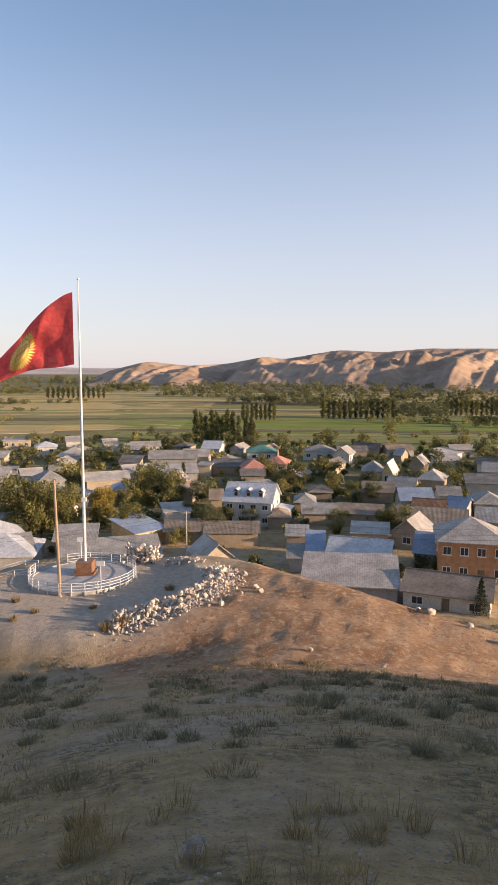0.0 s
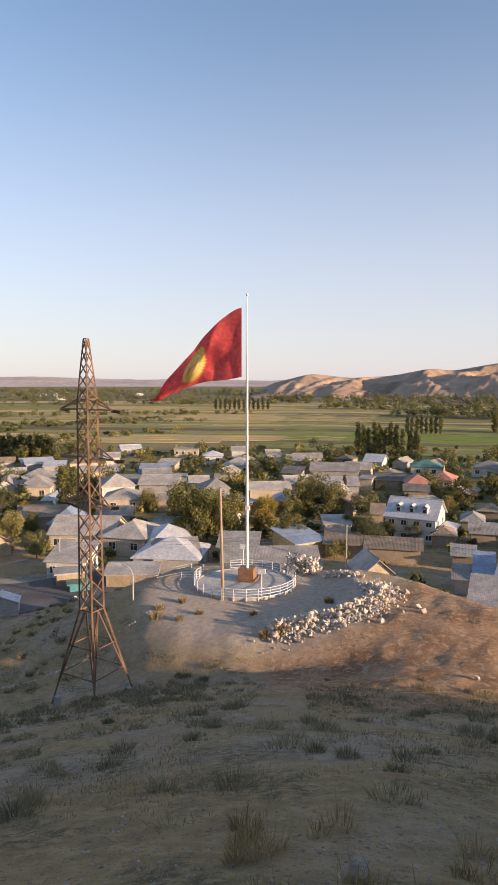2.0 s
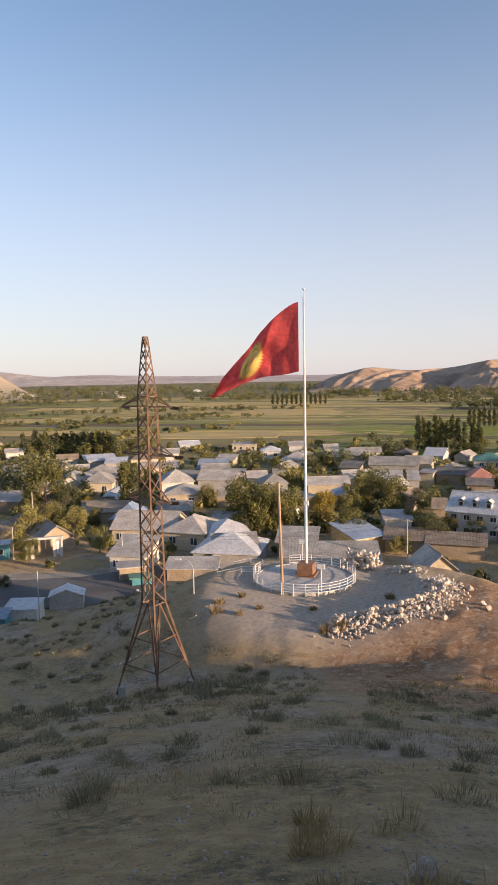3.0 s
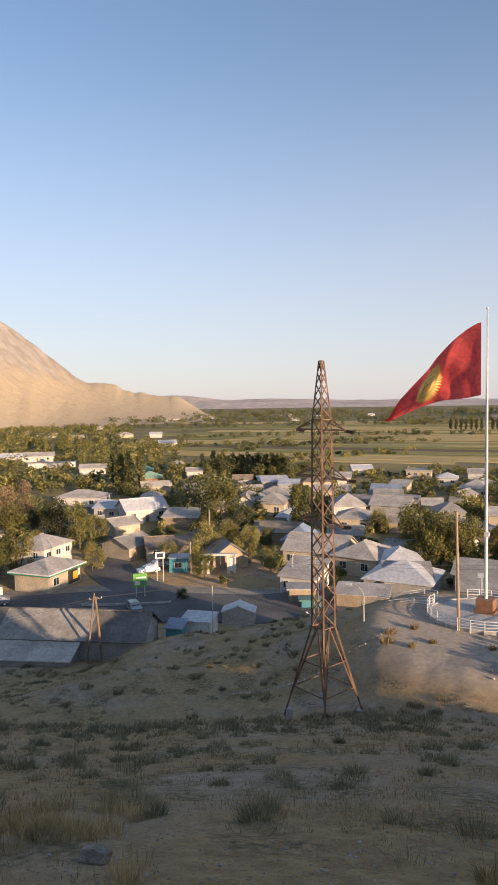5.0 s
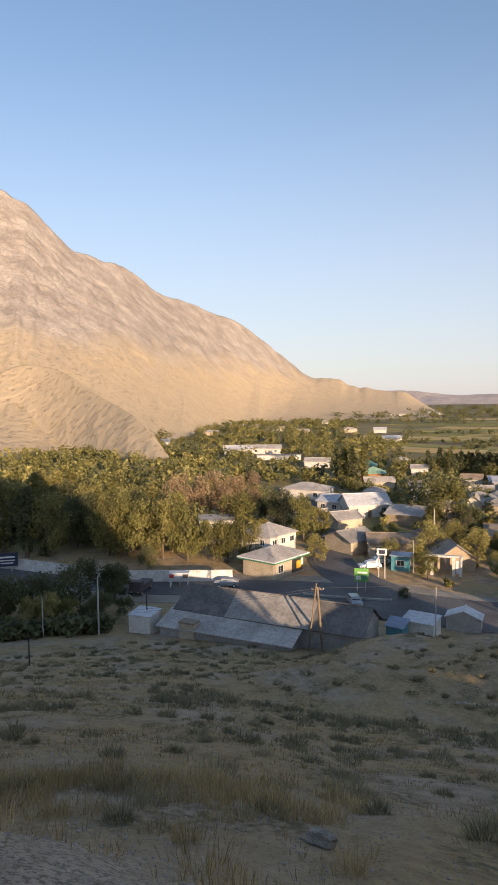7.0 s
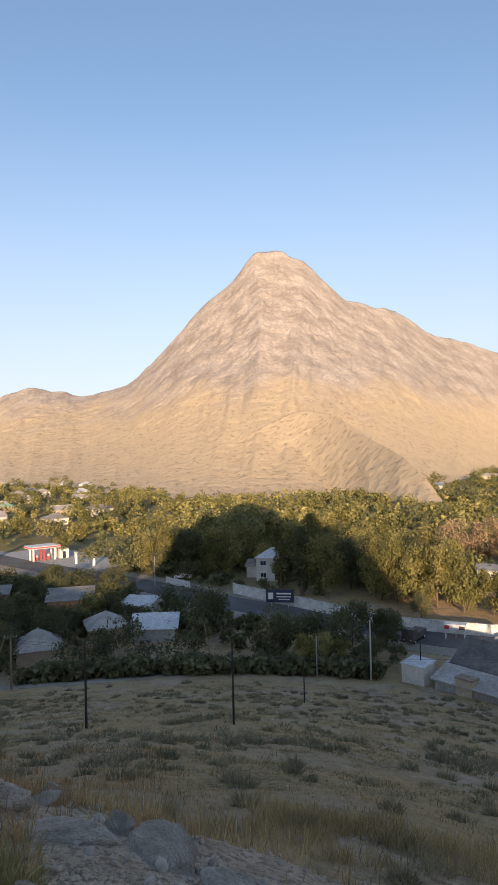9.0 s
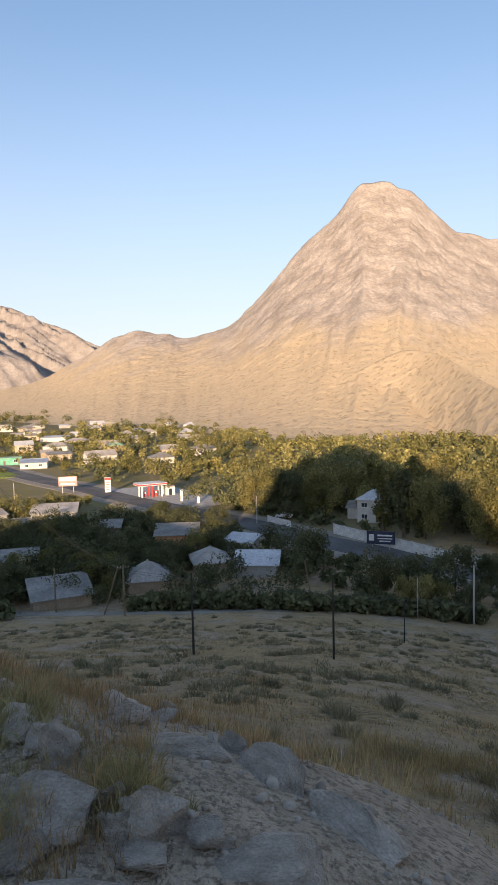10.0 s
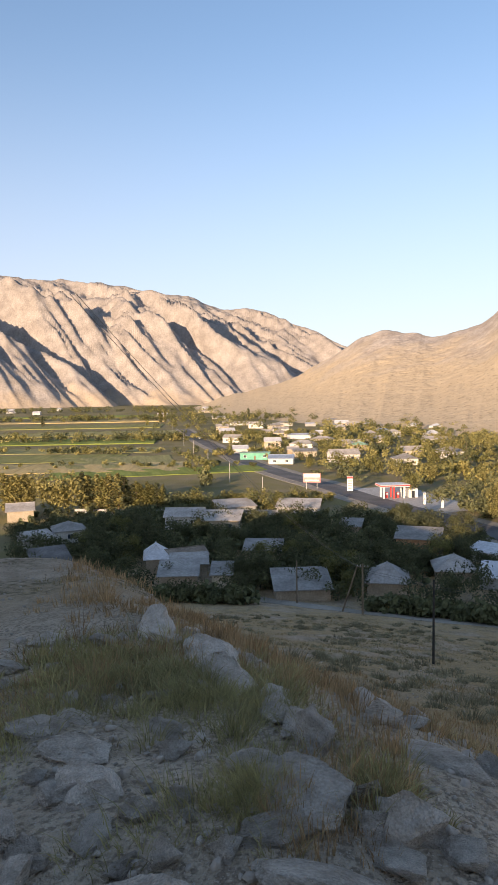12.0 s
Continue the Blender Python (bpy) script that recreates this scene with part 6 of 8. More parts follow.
tree("o", -75.6, 111.4, 6.8, 1)
tree("g", -77.2, 120.9, 4.9, 1)
tree("g", -114.5, 172.8, 5.5, 1)
tree("d", -101.9, 156.2, 5.0, 1)
tree("d", -138.7, 240.2, 7.0, 1.1)
tree("g", -70.3, 155.2, 4.4, 1.1)
tree("g", -64.5, 152.6, 4.3, 1.1)
tree("d", -60.3, 153.6, 3.6, 1)
tree("g", -58.9, 125.4, 3.0, 1)
tree("g", -45.0, 101.0, 2.2, 1.2)
tree("g", -42.2, 101.7, 2.2, 1.2)
tree("p", -176.1, 232.7, 11.3, 1.5)
tree("p", -173.1, 232.2, 9.8, 1.5)
tree("p", -170.1, 231.6, 11.0, 1.5)
tree("p", -167.1, 231.0, 9.5, 1.5)
tree("p", -164.2, 230.5, 10.7, 1.5)
tree("p", -161.3, 229.9, 9.2, 1.5)
tree("p", -158.4, 229.4, 10.4, 1.5)
tree("p", -155.5, 228.8, 11.7, 1.5)
tree("p", -152.7, 228.3, 10.2, 1.5)
tree("p", -149.9, 227.8, 11.4, 1.5)
tree("p", -147.1, 227.2, 9.9, 1.5)
tree("p", -144.4, 226.7, 11.1, 1.5)
tree("p", -141.6, 226.2, 12.3, 1.5)
tree("p", -138.9, 225.7, 10.8, 1.5)
tree("p", -136.3, 225.2, 12.0, 1.5)
tree("p", -133.6, 224.7, 10.5, 1.5)
tree("t", -152.1, 99.1, 13.0, 0.95)
tree("t", -151.2, 89.0, 13.0, 0.9)
tree("t", -143.9, 106.4, 13.0, 0.9)
tree("t", -144.5, 100.3, 12.1, 0.8)
tree("o", -127.3, 58.0, 13.0, 0.8)
tree("g", -120.8, 62.0, 13.0, 0.85)
tree("o", -117.5, 65.2, 13.0, 0.8)
tree("g", -112.9, 68.2, 13.0, 0.8)
tree("o", -123.7, 71.3, 13.0, 0.8)
tree("g", -124.7, 60.4, 13.0, 0.8)
tree("g", -122.6, 87.3, 12.0, 0.85)
tree("g", -106.8, 73.9, 9.0, 0.9)
tree("g", -108.8, 72.0, 8.4, 0.9)
tree("o", -103.5, 76.9, 8.4, 0.8)
tree("d", -121.9, 100.9, 11.3, 0.9)
tree("g", -111.2, 97.8, 11.6, 0.8)
tree("o", -110.5, 102.5, 7.9, 0.8)
tree("o", -95.8, 87.2, 6.2, 0.9)
tree("d", -203.7, 137.9, 9.4, 1)
tree("g", -267.8, 193.3, 11.3, 1.1)
tree("d", -292.9, 173.2, 13.0, 1.1)
tree("d", -286.0, 178.7, 13.0, 1.1)
tree("g", -409.6, 229.3, 13.0, 1.1)
tree("g", -379.9, 251.0, 13.0, 1)
tree("g", -550.0, 419.4, 13.0, 1.1)
tree("d", -420.9, 335.2, 13.0, 1)
tree("g", -381.8, 320.3, 13.0, 1)
tree("g", -325.9, 290.4, 13.0, 1)
tree("d", -116.5, 142.6, 13.0, 0.9)
tree("d", -111.3, 143.6, 13.0, 0.9)
tree("d", -108.9, 149.3, 13.0, 0.9)
tree("o", -81.3, 103.8, 8.6, 0.9)
tree("o", -80.4, 111.2, 7.1, 0.9)
tree("o", -80.4, 118.3, 5.5, 0.9)
tree("g", -85.1, 97.1, 5.4, 0.9)
tree("o", -82.3, 99.7, 3.4, 0.8)
tree("g", -78.2, 103.5, 4.5, 0.7)
tree("y", -86.9, 132.6, 4.7, 0.8)
tree("g", -102.7, 118.2, 3.4, 1)
tree("d", -151.8, 163.3, 5.8, 1.1)
tree("g", -156.2, 159.5, 6.8, 1)
tree("p", -174.2, 173.4, 15.0, 1.4)
tree("p", -168.4, 172.0, 15.0, 1.3)
tree("p", -168.5, 178.2, 15.0, 1.2)
tree("p", -181.8, 177.9, 15.0, 1.2)
tree("g", -235.5, 219.0, 13.0, 1)
tree("g", -290.9, 315.9, 11.1, 1.3)
tree("d", -310.0, 370.3, 13.0, 0.8)
tree("g", -131.7, 180.6, 9.5, 1)
tree("g", -144.6, 220.7, 7.4, 1.2)
tree("g", -112.6, 165.8, 5.5, 1)
tree("d", -108.4, 162.5, 5.8, 0.8)
tree("p", -84.9, 148.6, 10.7, 1.2)
tree("p", -83.4, 150.0, 10.4, 1.2)
tree("d", -98.2, 45.5, 6.3, 0.9)
tree("g", -65.1, 57.0, 3.1, 1.0)
tree("d", -91.8, 40.7, 4.2, 1)
tree("d", -68.6, 81.6, 2.3, 1)
tree("p", -178.1, 227.1, 10.4, 1.4)
tree("d", -174.9, 227.5, 8.8, 1.0)
tree("d", -171.7, 227.8, 9.6, 1.0)
tree("p", -168.5, 228.2, 10.5, 1.4)
tree("d", -165.4, 228.5, 8.9, 1.0)
tree("d", -162.3, 228.9, 9.8, 1.0)
tree("p", -159.3, 229.2, 10.6, 1.4)
tree("d", -156.3, 229.6, 9.1, 1.0)
tree("d", -153.4, 229.9, 9.9, 1.0)
tree("p", -150.4, 230.2, 10.7, 1.4)
tree("d", -147.6, 230.6, 11.5, 1.0)
tree("d", -144.8, 230.9, 10.0, 1.0)
tree("p", -142.0, 231.2, 10.8, 1.4)
tree("d", -139.2, 231.5, 11.6, 1.0)
tree("g", -216.8, 12.0, 10.4, 0.8)
tree("o", -207.1, 13.6, 13.0, 0.8)
tree("d", -191.7, 14.6, 13.0, 0.8)
tree("g", -207.7, 18.1, 13.0, 0.8)
tree("o", -210.7, 20.7, 13.0, 0.8)
tree("d", -175.9, 19.1, 13.0, 0.8)
tree("g", -175.2, 20.9, 13.0, 0.8)
tree("o", -195.2, 25.5, 13.0, 0.8)
tree("d", -173.5, 24.5, 13.0, 0.8)
tree("g", -198.9, 30.3, 13.0, 0.8)
tree("o", -196.8, 32.2, 13.0, 0.8)
tree("d", -215.5, 37.7, 13.0, 0.8)
tree("g", -184.1, 34.1, 13.0, 0.8)
tree("o", -207.6, 40.9, 13.0, 0.8)
tree("d", -189.9, 39.5, 13.0, 0.8)
tree("g", -207.2, 45.5, 12.3, 0.8)
tree("o", -170.5, 39.2, 13.0, 0.8)
tree("d", -192.9, 46.6, 13.0, 0.8)
tree("g", -200.7, 50.8, 13.0, 0.8)
tree("p", -166.3, 43.9, 15.0, 1.5)
tree("o", -183.4, 50.5, 13.0, 0.8)
tree("p", -144.8, 41.4, 15.0, 1.5)
tree("o", -162.4, 48.4, 13.0, 0.8)
tree("o", -158.5, 49.1, 13.0, 0.8)
tree("p", -136.7, 43.8, 15.0, 1.5)
tree("p", -161.5, 53.7, 15.0, 1.5)
tree("q", -170.0, 58.6, 15.0, 1.5)
tree("o", -134.9, 47.9, 13.0, 0.8)
tree("q", -168.5, 62.0, 15.0, 1.5)
tree("d", -159.3, 60.4, 13.0, 0.8)
tree("p", -165.9, 64.9, 15.0, 1.5)
tree("d", -138.1, 55.6, 13.0, 0.8)
tree("d", -139.1, 57.7, 13.0, 0.8)
tree("o", -149.9, 63.9, 13.0, 0.8)
tree("g", -139.7, 61.2, 13.0, 0.8)
tree("d", -152.0, 68.5, 11.6, 0.8)
tree("p", -144.4, 66.8, 13.9, 1.5)
tree("g", -133.2, 63.2, 13.0, 0.8)
tree("g", -137.9, 67.1, 11.9, 0.8)
tree("g", -133.8, 66.7, 11.0, 0.8)
tree("g", -149.1, 76.2, 11.5, 0.8)
tree("d", -126.6, 66.2, 13.0, 0.8)
tree("q", -137.9, 73.8, 12.8, 1.5)
tree("d", -140.2, 76.8, 12.3, 0.8)
tree("d", -224.6, 14.4, 8.7, 0.9)
tree("o", -174.5, 15.0, 12.1, 0.9)
tree("d", -256.2, 25.4, 5.8, 0.9)
tree("g", -197.3, 21.7, 7.1, 0.9)
tree("o", -208.9, 25.5, 8.1, 0.9)
tree("d", -168.4, 22.4, 13.0, 0.9)
tree("g", -174.1, 25.3, 11.4, 0.9)
tree("o", -190.0, 29.9, 9.0, 0.9)
tree("d", -192.1, 32.5, 12.3, 0.9)
tree("g", -161.3, 29.1, 10.1, 0.9)
tree("o", -164.3, 31.6, 13.0, 0.9)
tree("d", -176.7, 36.2, 8.9, 0.9)
tree("g", -229.3, 50.0, 2.2, 0.9)
tree("o", -224.8, 51.7, 2.2, 0.9)
tree("d", -206.2, 49.9, 2.7, 0.9)
tree("g", -205.6, 52.2, 5.9, 0.9)
tree("o", -158.5, 42.1, 9.0, 0.9)
tree("d", -165.3, 45.9, 8.8, 0.9)
tree("g", -187.0, 54.4, 6.1, 0.9)
tree("o", -186.4, 56.5, 4.7, 0.9)
tree("d", -158.1, 49.8, 12.0, 0.9)
tree("g", -156.5, 51.3, 13.0, 0.9)
tree("o", -147.9, 50.2, 11.1, 0.9)
tree("d", -186.0, 65.7, 5.8, 0.9)
tree("g", -153.7, 56.1, 10.3, 0.9)
tree("o", -147.3, 55.6, 12.2, 0.9)
tree("d", -182.8, 71.5, 7.5, 0.9)
tree("g", -184.7, 74.6, 6.3, 0.9)
tree("o", -151.6, 63.1, 8.4, 0.9)
tree("d", -157.8, 67.7, 7.7, 0.9)
tree("g", -139.1, 61.4, 11.1, 0.9)
tree("o", -196.5, 89.6, 2.5, 0.9)
tree("d", -201.3, 94.4, 2.2, 0.9)
tree("g", -135.5, 65.1, 12.1, 0.9)
tree("o", -137.7, 68.0, 13.0, 0.9)
tree("d", -135.5, 68.7, 13.0, 0.9)
tree("g", -140.5, 73.1, 11.9, 0.9)
tree("o", -164.9, 88.1, 9.2, 0.9)
tree("d", -191.1, 104.7, 2.2, 0.9)
tree("d", -93.2, 26.2, 9.2, 0.8)
tree("d", -97.4, 31.9, 6.6, 1)
tree("d", -94.1, 34.3, 8.5, 1)
tree("d", -98.6, 39.7, 8.1, 0.9)
tree("d", -97.4, 44.9, 6.3, 1)
tree("o", -89.7, 31.0, 5.7, 0.9)
tree("o", -90.2, 28.7, 5.3, 0.8)
tree("g", -89.0, 34.1, 4.9, 0.8)
tree("d", -116.7, 20.4, 8.2, 0.9)
tree("d", -124.9, 20.7, 5.5, 0.9)
tree("d", -111.6, 58.6, 5.2, 0.8)
tree("d", -96.3, 24.5, 5.1, 1)
tree("d", -88.3, 37.2, 4.8, 0.9)
tree("d", -89.6, 42.9, 3.3, 1)
tree("q", -159.8, -120.2, 11.4, 1.6)
tree("q", -160.1, -118.7, 10.6, 1.6)
tree("q", -160.4, -117.3, 11.2, 1.6)
tree("q", -160.7, -115.8, 10.4, 1.6)
tree("q", -161.0, -114.3, 11.0, 1.6)
tree("q", -161.3, -112.8, 10.2, 1.6)
tree("o", -160.5, -107.7, 12.5, 0.8)
tree("o", -161.1, -104.8, 11.4, 0.8)
tree("o", -161.7, -101.9, 11.7, 0.8)
tree("o", -162.3, -99.0, 12.0, 0.8)
tree("p", -162.7, -96.8, 11.8, 1.6)
tree("q", -163.0, -95.4, 11.0, 1.6)
tree("p", -163.3, -93.9, 10.2, 1.6)
tree("q", -163.6, -92.5, 11.1, 1.6)
tree("p", -163.9, -91.1, 10.3, 1.6)
tree("q", -164.2, -89.7, 11.3, 1.6)
tree("p", -164.5, -88.2, 10.5, 1.6)
tree("q", -164.8, -86.8, 11.4, 1.6)
tree("p", -165.1, -85.4, 10.6, 1.6)
tree("p", -166.9, -85.4, 9.0, 1.6)
tree("p", -167.2, -84.0, 8.2, 1.6)
tree("p", -167.5, -82.6, 8.8, 1.6)
tree("p", -167.8, -81.2, 8.0, 1.6)
tree("p", -168.1, -79.7, 8.6, 1.6)
tree("p", -168.4, -78.3, 7.8, 1.6)
tree("p", -168.7, -76.9, 8.5, 1.6)
tree("p", -169.0, -75.5, 7.7, 1.6)
tree("g", -171.0, -79.5, 7.2, 1.2)
tree("o", -172.7, -78.2, 6.6, 1.2)
tree("d", -170.2, -75.0, 7.4, 1.2)
tree("g", -173.8, -74.4, 4.5, 1.2)
tree("o", -174.8, -72.7, 5.1, 1.2)
tree("d", -172.3, -69.6, 5.4, 1.2)
tree("g", -172.5, -67.7, 7.0, 1.2)
tree("o", -172.0, -65.4, 6.2, 1.2)
tree("d", -172.3, -63.5, 5.6, 1.2)
tree("g", -174.6, -62.3, 4.5, 1.2)
tree("o", -181.9, -62.8, 3.7, 1.2)
tree("d", -180.2, -60.1, 4.1, 1.2)
tree("g", -181.4, -58.4, 5.2, 1.2)
tree("o", -182.7, -56.8, 3.9, 1.2)
tree("d", -181.4, -54.3, 5.3, 1.2)
tree("g", -176.3, -50.8, 6.4, 1.2)
tree("o", -175.7, -48.7, 6.1, 1.2)
tree("d", -175.5, -46.7, 5.4, 1.2)
tree("g", -175.4, -44.7, 5.6, 1.2)
tree("o", -183.1, -44.6, 5.1, 1.2)
tree("d", -176.7, -41.2, 4.9, 1.2)
tree("g", -184.6, -41.0, 5.9, 1.2)
tree("o", -184.9, -39.1, 4.7, 1.2)
tree("d", -186.0, -37.3, 4.3, 1.2)
tree("g", -184.9, -35.1, 4.1, 1.2)
tree("o", -186.1, -33.4, 3.7, 1.2)
tree("g", -850.5, -129.2, 13.0, 1)
tree("g", -730.0, -55.5, 13.0, 1.5)
tree("g", -632.6, -35.1, 13.0, 1.4)
tree("g", -857.2, -190.5, 13.0, 1)
tree("g", -862.4, -238.8, 13.0, 1.2)
tree("p", -771.1, -227.9, 15.0, 1.5)
tree("g", -543.0, -19.1, 13.0, 1)
tree("o", -382.7, 1.8, 13.0, 1)
tree("o", -349.7, 12.6, 13.0, 1)
tree("p", -296.4, 9.8, 14.1, 1.2)
tree("o", -335.7, 19.9, 13.0, 1)
tree("g", -319.9, 4.0, 11.9, 1)
tree("g", -294.4, -3.3, 9.8, 1)
tree("o", -252.8, -17.2, 8.6, 1.2)
tree("g", -262.3, -13.5, 7.3, 1)
tree("g", -269.9, -25.1, 8.1, 1)
tree("g", -279.2, -30.6, 8.4, 1)
tree("g", -289.0, -39.1, 7.5, 1)
tree("g", -287.9, -46.4, 8.0, 1.1)
tree("g", -325.5, -56.7, 9.9, 1.2)
tree("g", -286.4, -56.2, 5.0, 1.2)
tree("g", -310.0, -66.4, 5.5, 1.2)
tree("g", -440.3, -114.0, 7.8, 1)
tree("g", -467.9, -138.5, 12.6, 1.2)
tree("g", -538.2, -169.3, 13.0, 1.3)
tree("g", -335.9, -96.4, 4.5, 1)
tree("o", -254.9, -4.9, 6.4, 1.2)
tree("g", -211.4, -9.2, 7.1, 1.1)
tree("d", -187.3, 0.9, 7.8, 1.1)
tree("d", -184.1, 6.7, 9.1, 1.1)
tree("d", -181.0, 12.2, 10.4, 1.1)
tree("o", -194.8, -36.6, 3.4, 1.3)
tree("o", -195.6, -32.4, 3.1, 1.3)
tree("p", -700.0, -312.3, 15.0, 1.5)
tree("p", -699.8, -307.3, 15.0, 1.3)
tree("p", -612.7, -410.5, 12.1, 1.6)
tree("d", -131.3, -64.0, 6.5, 1.15)
tree("d", -125.1, -26.5, 6.2, 1.15)
tree("g", -120.3, -71.8, 5.1, 1.15)
tree("d", -114.1, -13.5, 4.0, 1.15)
tree("d", -130.6, -71.3, 4.8, 1.15)
tree("d", -114.8, -7.5, 6.3, 1.15)
tree("d", -107.1, -21.1, 4.8, 1.15)
tree("g", -108.0, -17.6, 5.7, 1.15)
tree("d", -128.0, 2.5, 5.8, 1.15)
tree("g", -125.8, -0.5, 5.9, 1.15)
tree("g", -141.9, -32.2, 6.5, 1.15)
tree("d", -118.1, -67.0, 6.4, 1.15)
tree("d", -107.5, -31.2, 6.3, 1.15)
tree("g", -115.2, -58.8, 6.1, 1.15)
tree("d", -124.5, -10.9, 4.8, 1.15)
tree("d", -151.7, -12.6, 4.8, 1.15)
tree("d", -152.6, 3.9, 6.3, 1.15)
tree("d", -139.9, -23.5, 4.4, 1.15)
tree("d", -129.7, -72.0, 4.4, 1.15)
tree("d", -152.3, -5.0, 5.7, 1.15)
tree("d", -121.4, -10.3, 5.7, 1.15)
tree("d", -119.8, -24.3, 6.3, 1.15)
tree("d", -135.2, -50.8, 5.6, 1.15)
tree("d", -124.5, -21.7, 4.2, 1.15)
tree("d", -147.7, -33.8, 4.1, 1.15)
tree("g", -145.6, 2.9, 4.2, 1.15)
tree("d", -112.0, -20.9, 4.6, 1.15)
tree("d", -115.3, -26.3, 4.1, 1.15)
tree("d", -130.8, -43.3, 4.9, 1.15)
tree("d", -109.7, -63.5, 4.5, 1.15)
tree("g", -103.0, -14.5, 4.4, 1.15)
tree("d", -129.7, -42.0, 5.8, 1.15)
tree("d", -161.2, -5.9, 4.5, 1.15)
tree("d", -120.4, -8.3, 6.4, 1.15)
tree("d", -132.3, -56.4, 6.3, 1.15)
tree("d", -121.5, -4.1, 4.4, 1.15)
tree("d", -153.6, -42.1, 4.6, 1.15)
tree("d", -137.5, -37.6, 6.0, 1.15)
tree("d", -133.1, -50.5, 5.4, 1.15)
tree("g", -112.6, -30.7, 6.3, 1.15)
tree("d", -138.5, 2.4, 4.0, 1.15)
tree("d", -112.6, -30.7, 4.5, 1.15)
tree("d", -124.3, -59.4, 6.2, 1.15)
tree("g", -114.0, -20.0, 5.5, 1.15)
tree("d", -129.4, -16.1, 5.2, 1.15)
tree("d", -112.1, -17.0, 5.3, 1.15)
tree("g", -132.9, -27.6, 4.2, 1.15)
tree("d", -118.7, -18.4, 4.8, 1.15)
tree("d", -122.1, -41.3, 4.5, 1.15)
tree("d", -146.9, -14.0, 4.8, 1.15)
tree("d", -143.2, -28.8, 6.0, 1.15)
tree("d", -110.1, -20.4, 4.9, 1.15)
tree("d", -114.5, -59.8, 5.0, 1.15)
tree("d", -153.8, -38.8, 4.0, 1.15)
tree("d", -100.7, -30.6, 4.2, 1.15)
tree("g", -126.9, -6.4, 4.2, 1.15)
tree("d", -146.2, -7.6, 6.5, 1.15)
tree("d", -133.1, -16.5, 4.2, 1.15)
tree("d", -152.1, -33.8, 4.3, 1.15)
tree("g", -112.5, -15.7, 5.5, 1.15)
tree("d", -105.2, -29.4, 6.1, 1.15)
tree("d", -122.3, -4.9, 5.1, 1.15)
tree("d", -162.0, -9.9, 6.3, 1.15)
tree("g", -118.5, -25.8, 5.7, 1.15)
tree("d", -134.3, -35.6, 4.6, 1.15)
tree("d", -149.6, -73.4, 6.1, 1.15)
tree("d", -120.9, 7.2, 4.8, 1.15)
tree("d", -105.5, -33.1, 5.2, 1.15)
tree("g", -132.6, -69.8, 6.0, 1.15)
tree("d", -114.2, -61.2, 4.9, 1.15)
tree("d", -115.9, -25.2, 5.2, 1.15)
tree("g", -109.1, -13.7, 4.2, 1.15)
tree("d", -106.7, -33.1, 4.0, 1.15)
tree("d", -139.4, -68.8, 4.2, 1.15)
tree("g", -114.7, -19.8, 4.9, 1.15)
tree("d", -134.7, -14.2, 5.5, 1.15)
tree("d", -108.0, -14.3, 6.2, 1.15)


# ---------------------------------------------------------------- roads
def ribbon(name, pts, width, z, material, label, cat="road"):
    """A paved strip along a smooth line of points, lying just over the ground."""
    dense = []
    for k in range(len(pts) - 1):
        p0, p1, p2, p3 = (Vector(pts[max(0, min(len(pts) - 1, k + j))]) for j in (-1, 0, 1, 2))
        for s in range(8):
            t = s / 8
            dense.append(0.5 * ((2 * p1) + (p2 - p0) * t + (2 * p0 - 5 * p1 + 4 * p2 - p3) * t * t + (3 * p1 - p0 - 3 * p2 + p3) * t ** 3))
    dense.append(Vector(pts[-1]))
    bm = bmesh.new()
    prev = None
    for k, p in enumerate(dense):
        d = (dense[min(k + 1, len(dense) - 1)] - dense[max(k - 1, 0)]).normalized()
        nrm = Vector((-d.y, d.x))
        row = []
        for s in (-1, -0.5, 0, 0.5, 1):
            q = p + nrm * s * width / 2
            row.append(bm.verts.new((q.x, q.y, max(gz(q.x, q.y), 0) + z)))
        lo = [bm.verts.new((row[i].co.x, row[i].co.y, row[i].co.z - 0.4)) for i in (0, 4)]
        if prev:
            for i in range(4):
                bm.faces.new((prev[0][i + 1], prev[0][i], row[i], row[i + 1]))
            bm.faces.new((prev[0][0], prev[1][0], lo[0], row[0]))
            bm.faces.new((prev[1][1], prev[0][4], row[4], lo[1]))
        prev = (row, lo)
    ob = part(name, bm, material)
    return tagged(ob, label, cat, kind="structure")


MAIN = [(-46, 92), (-60, 84), (-76, 78), (-88, 68), (-100, 54), (-116, 42), (-138, 25), (-160, 11), (-178, -2), (-203, -21), (-232, -40), (-262, -62), (-310, -92), (-358, -118), (-450, -168), (-590, -240)]
ribbon("pavement", MAIN, 17, 0.10, VERGE, "pale gravel verge along the main road", "verge")
ribbon("road", MAIN, 9.0, 0.18, ASPHALT, "grey asphalt main road through the town")
SIDE = [(-72, 82), (-82, 84), (-94, 90), (-108, 102), (-124, 114), (-150, 132), (-185, 156)]
ribbon("road", SIDE, 9, 0.15, ASPHALT, "asphalt side street running off between houses")
ribbon("road", [(-76, 72), (-64, 80), (-56, 84), (-50, 90), (-40, 100)], 14, 0.22, ASPHALT, "wide asphalt crossroads at the foot of the hill")
ribbon("pavement", [(-230, -22), (-215, -14), (-200, -6), (-186, 4)], 22, 0.13, CONCRETE, "pale concrete forecourt of the filling station", "forecourt")
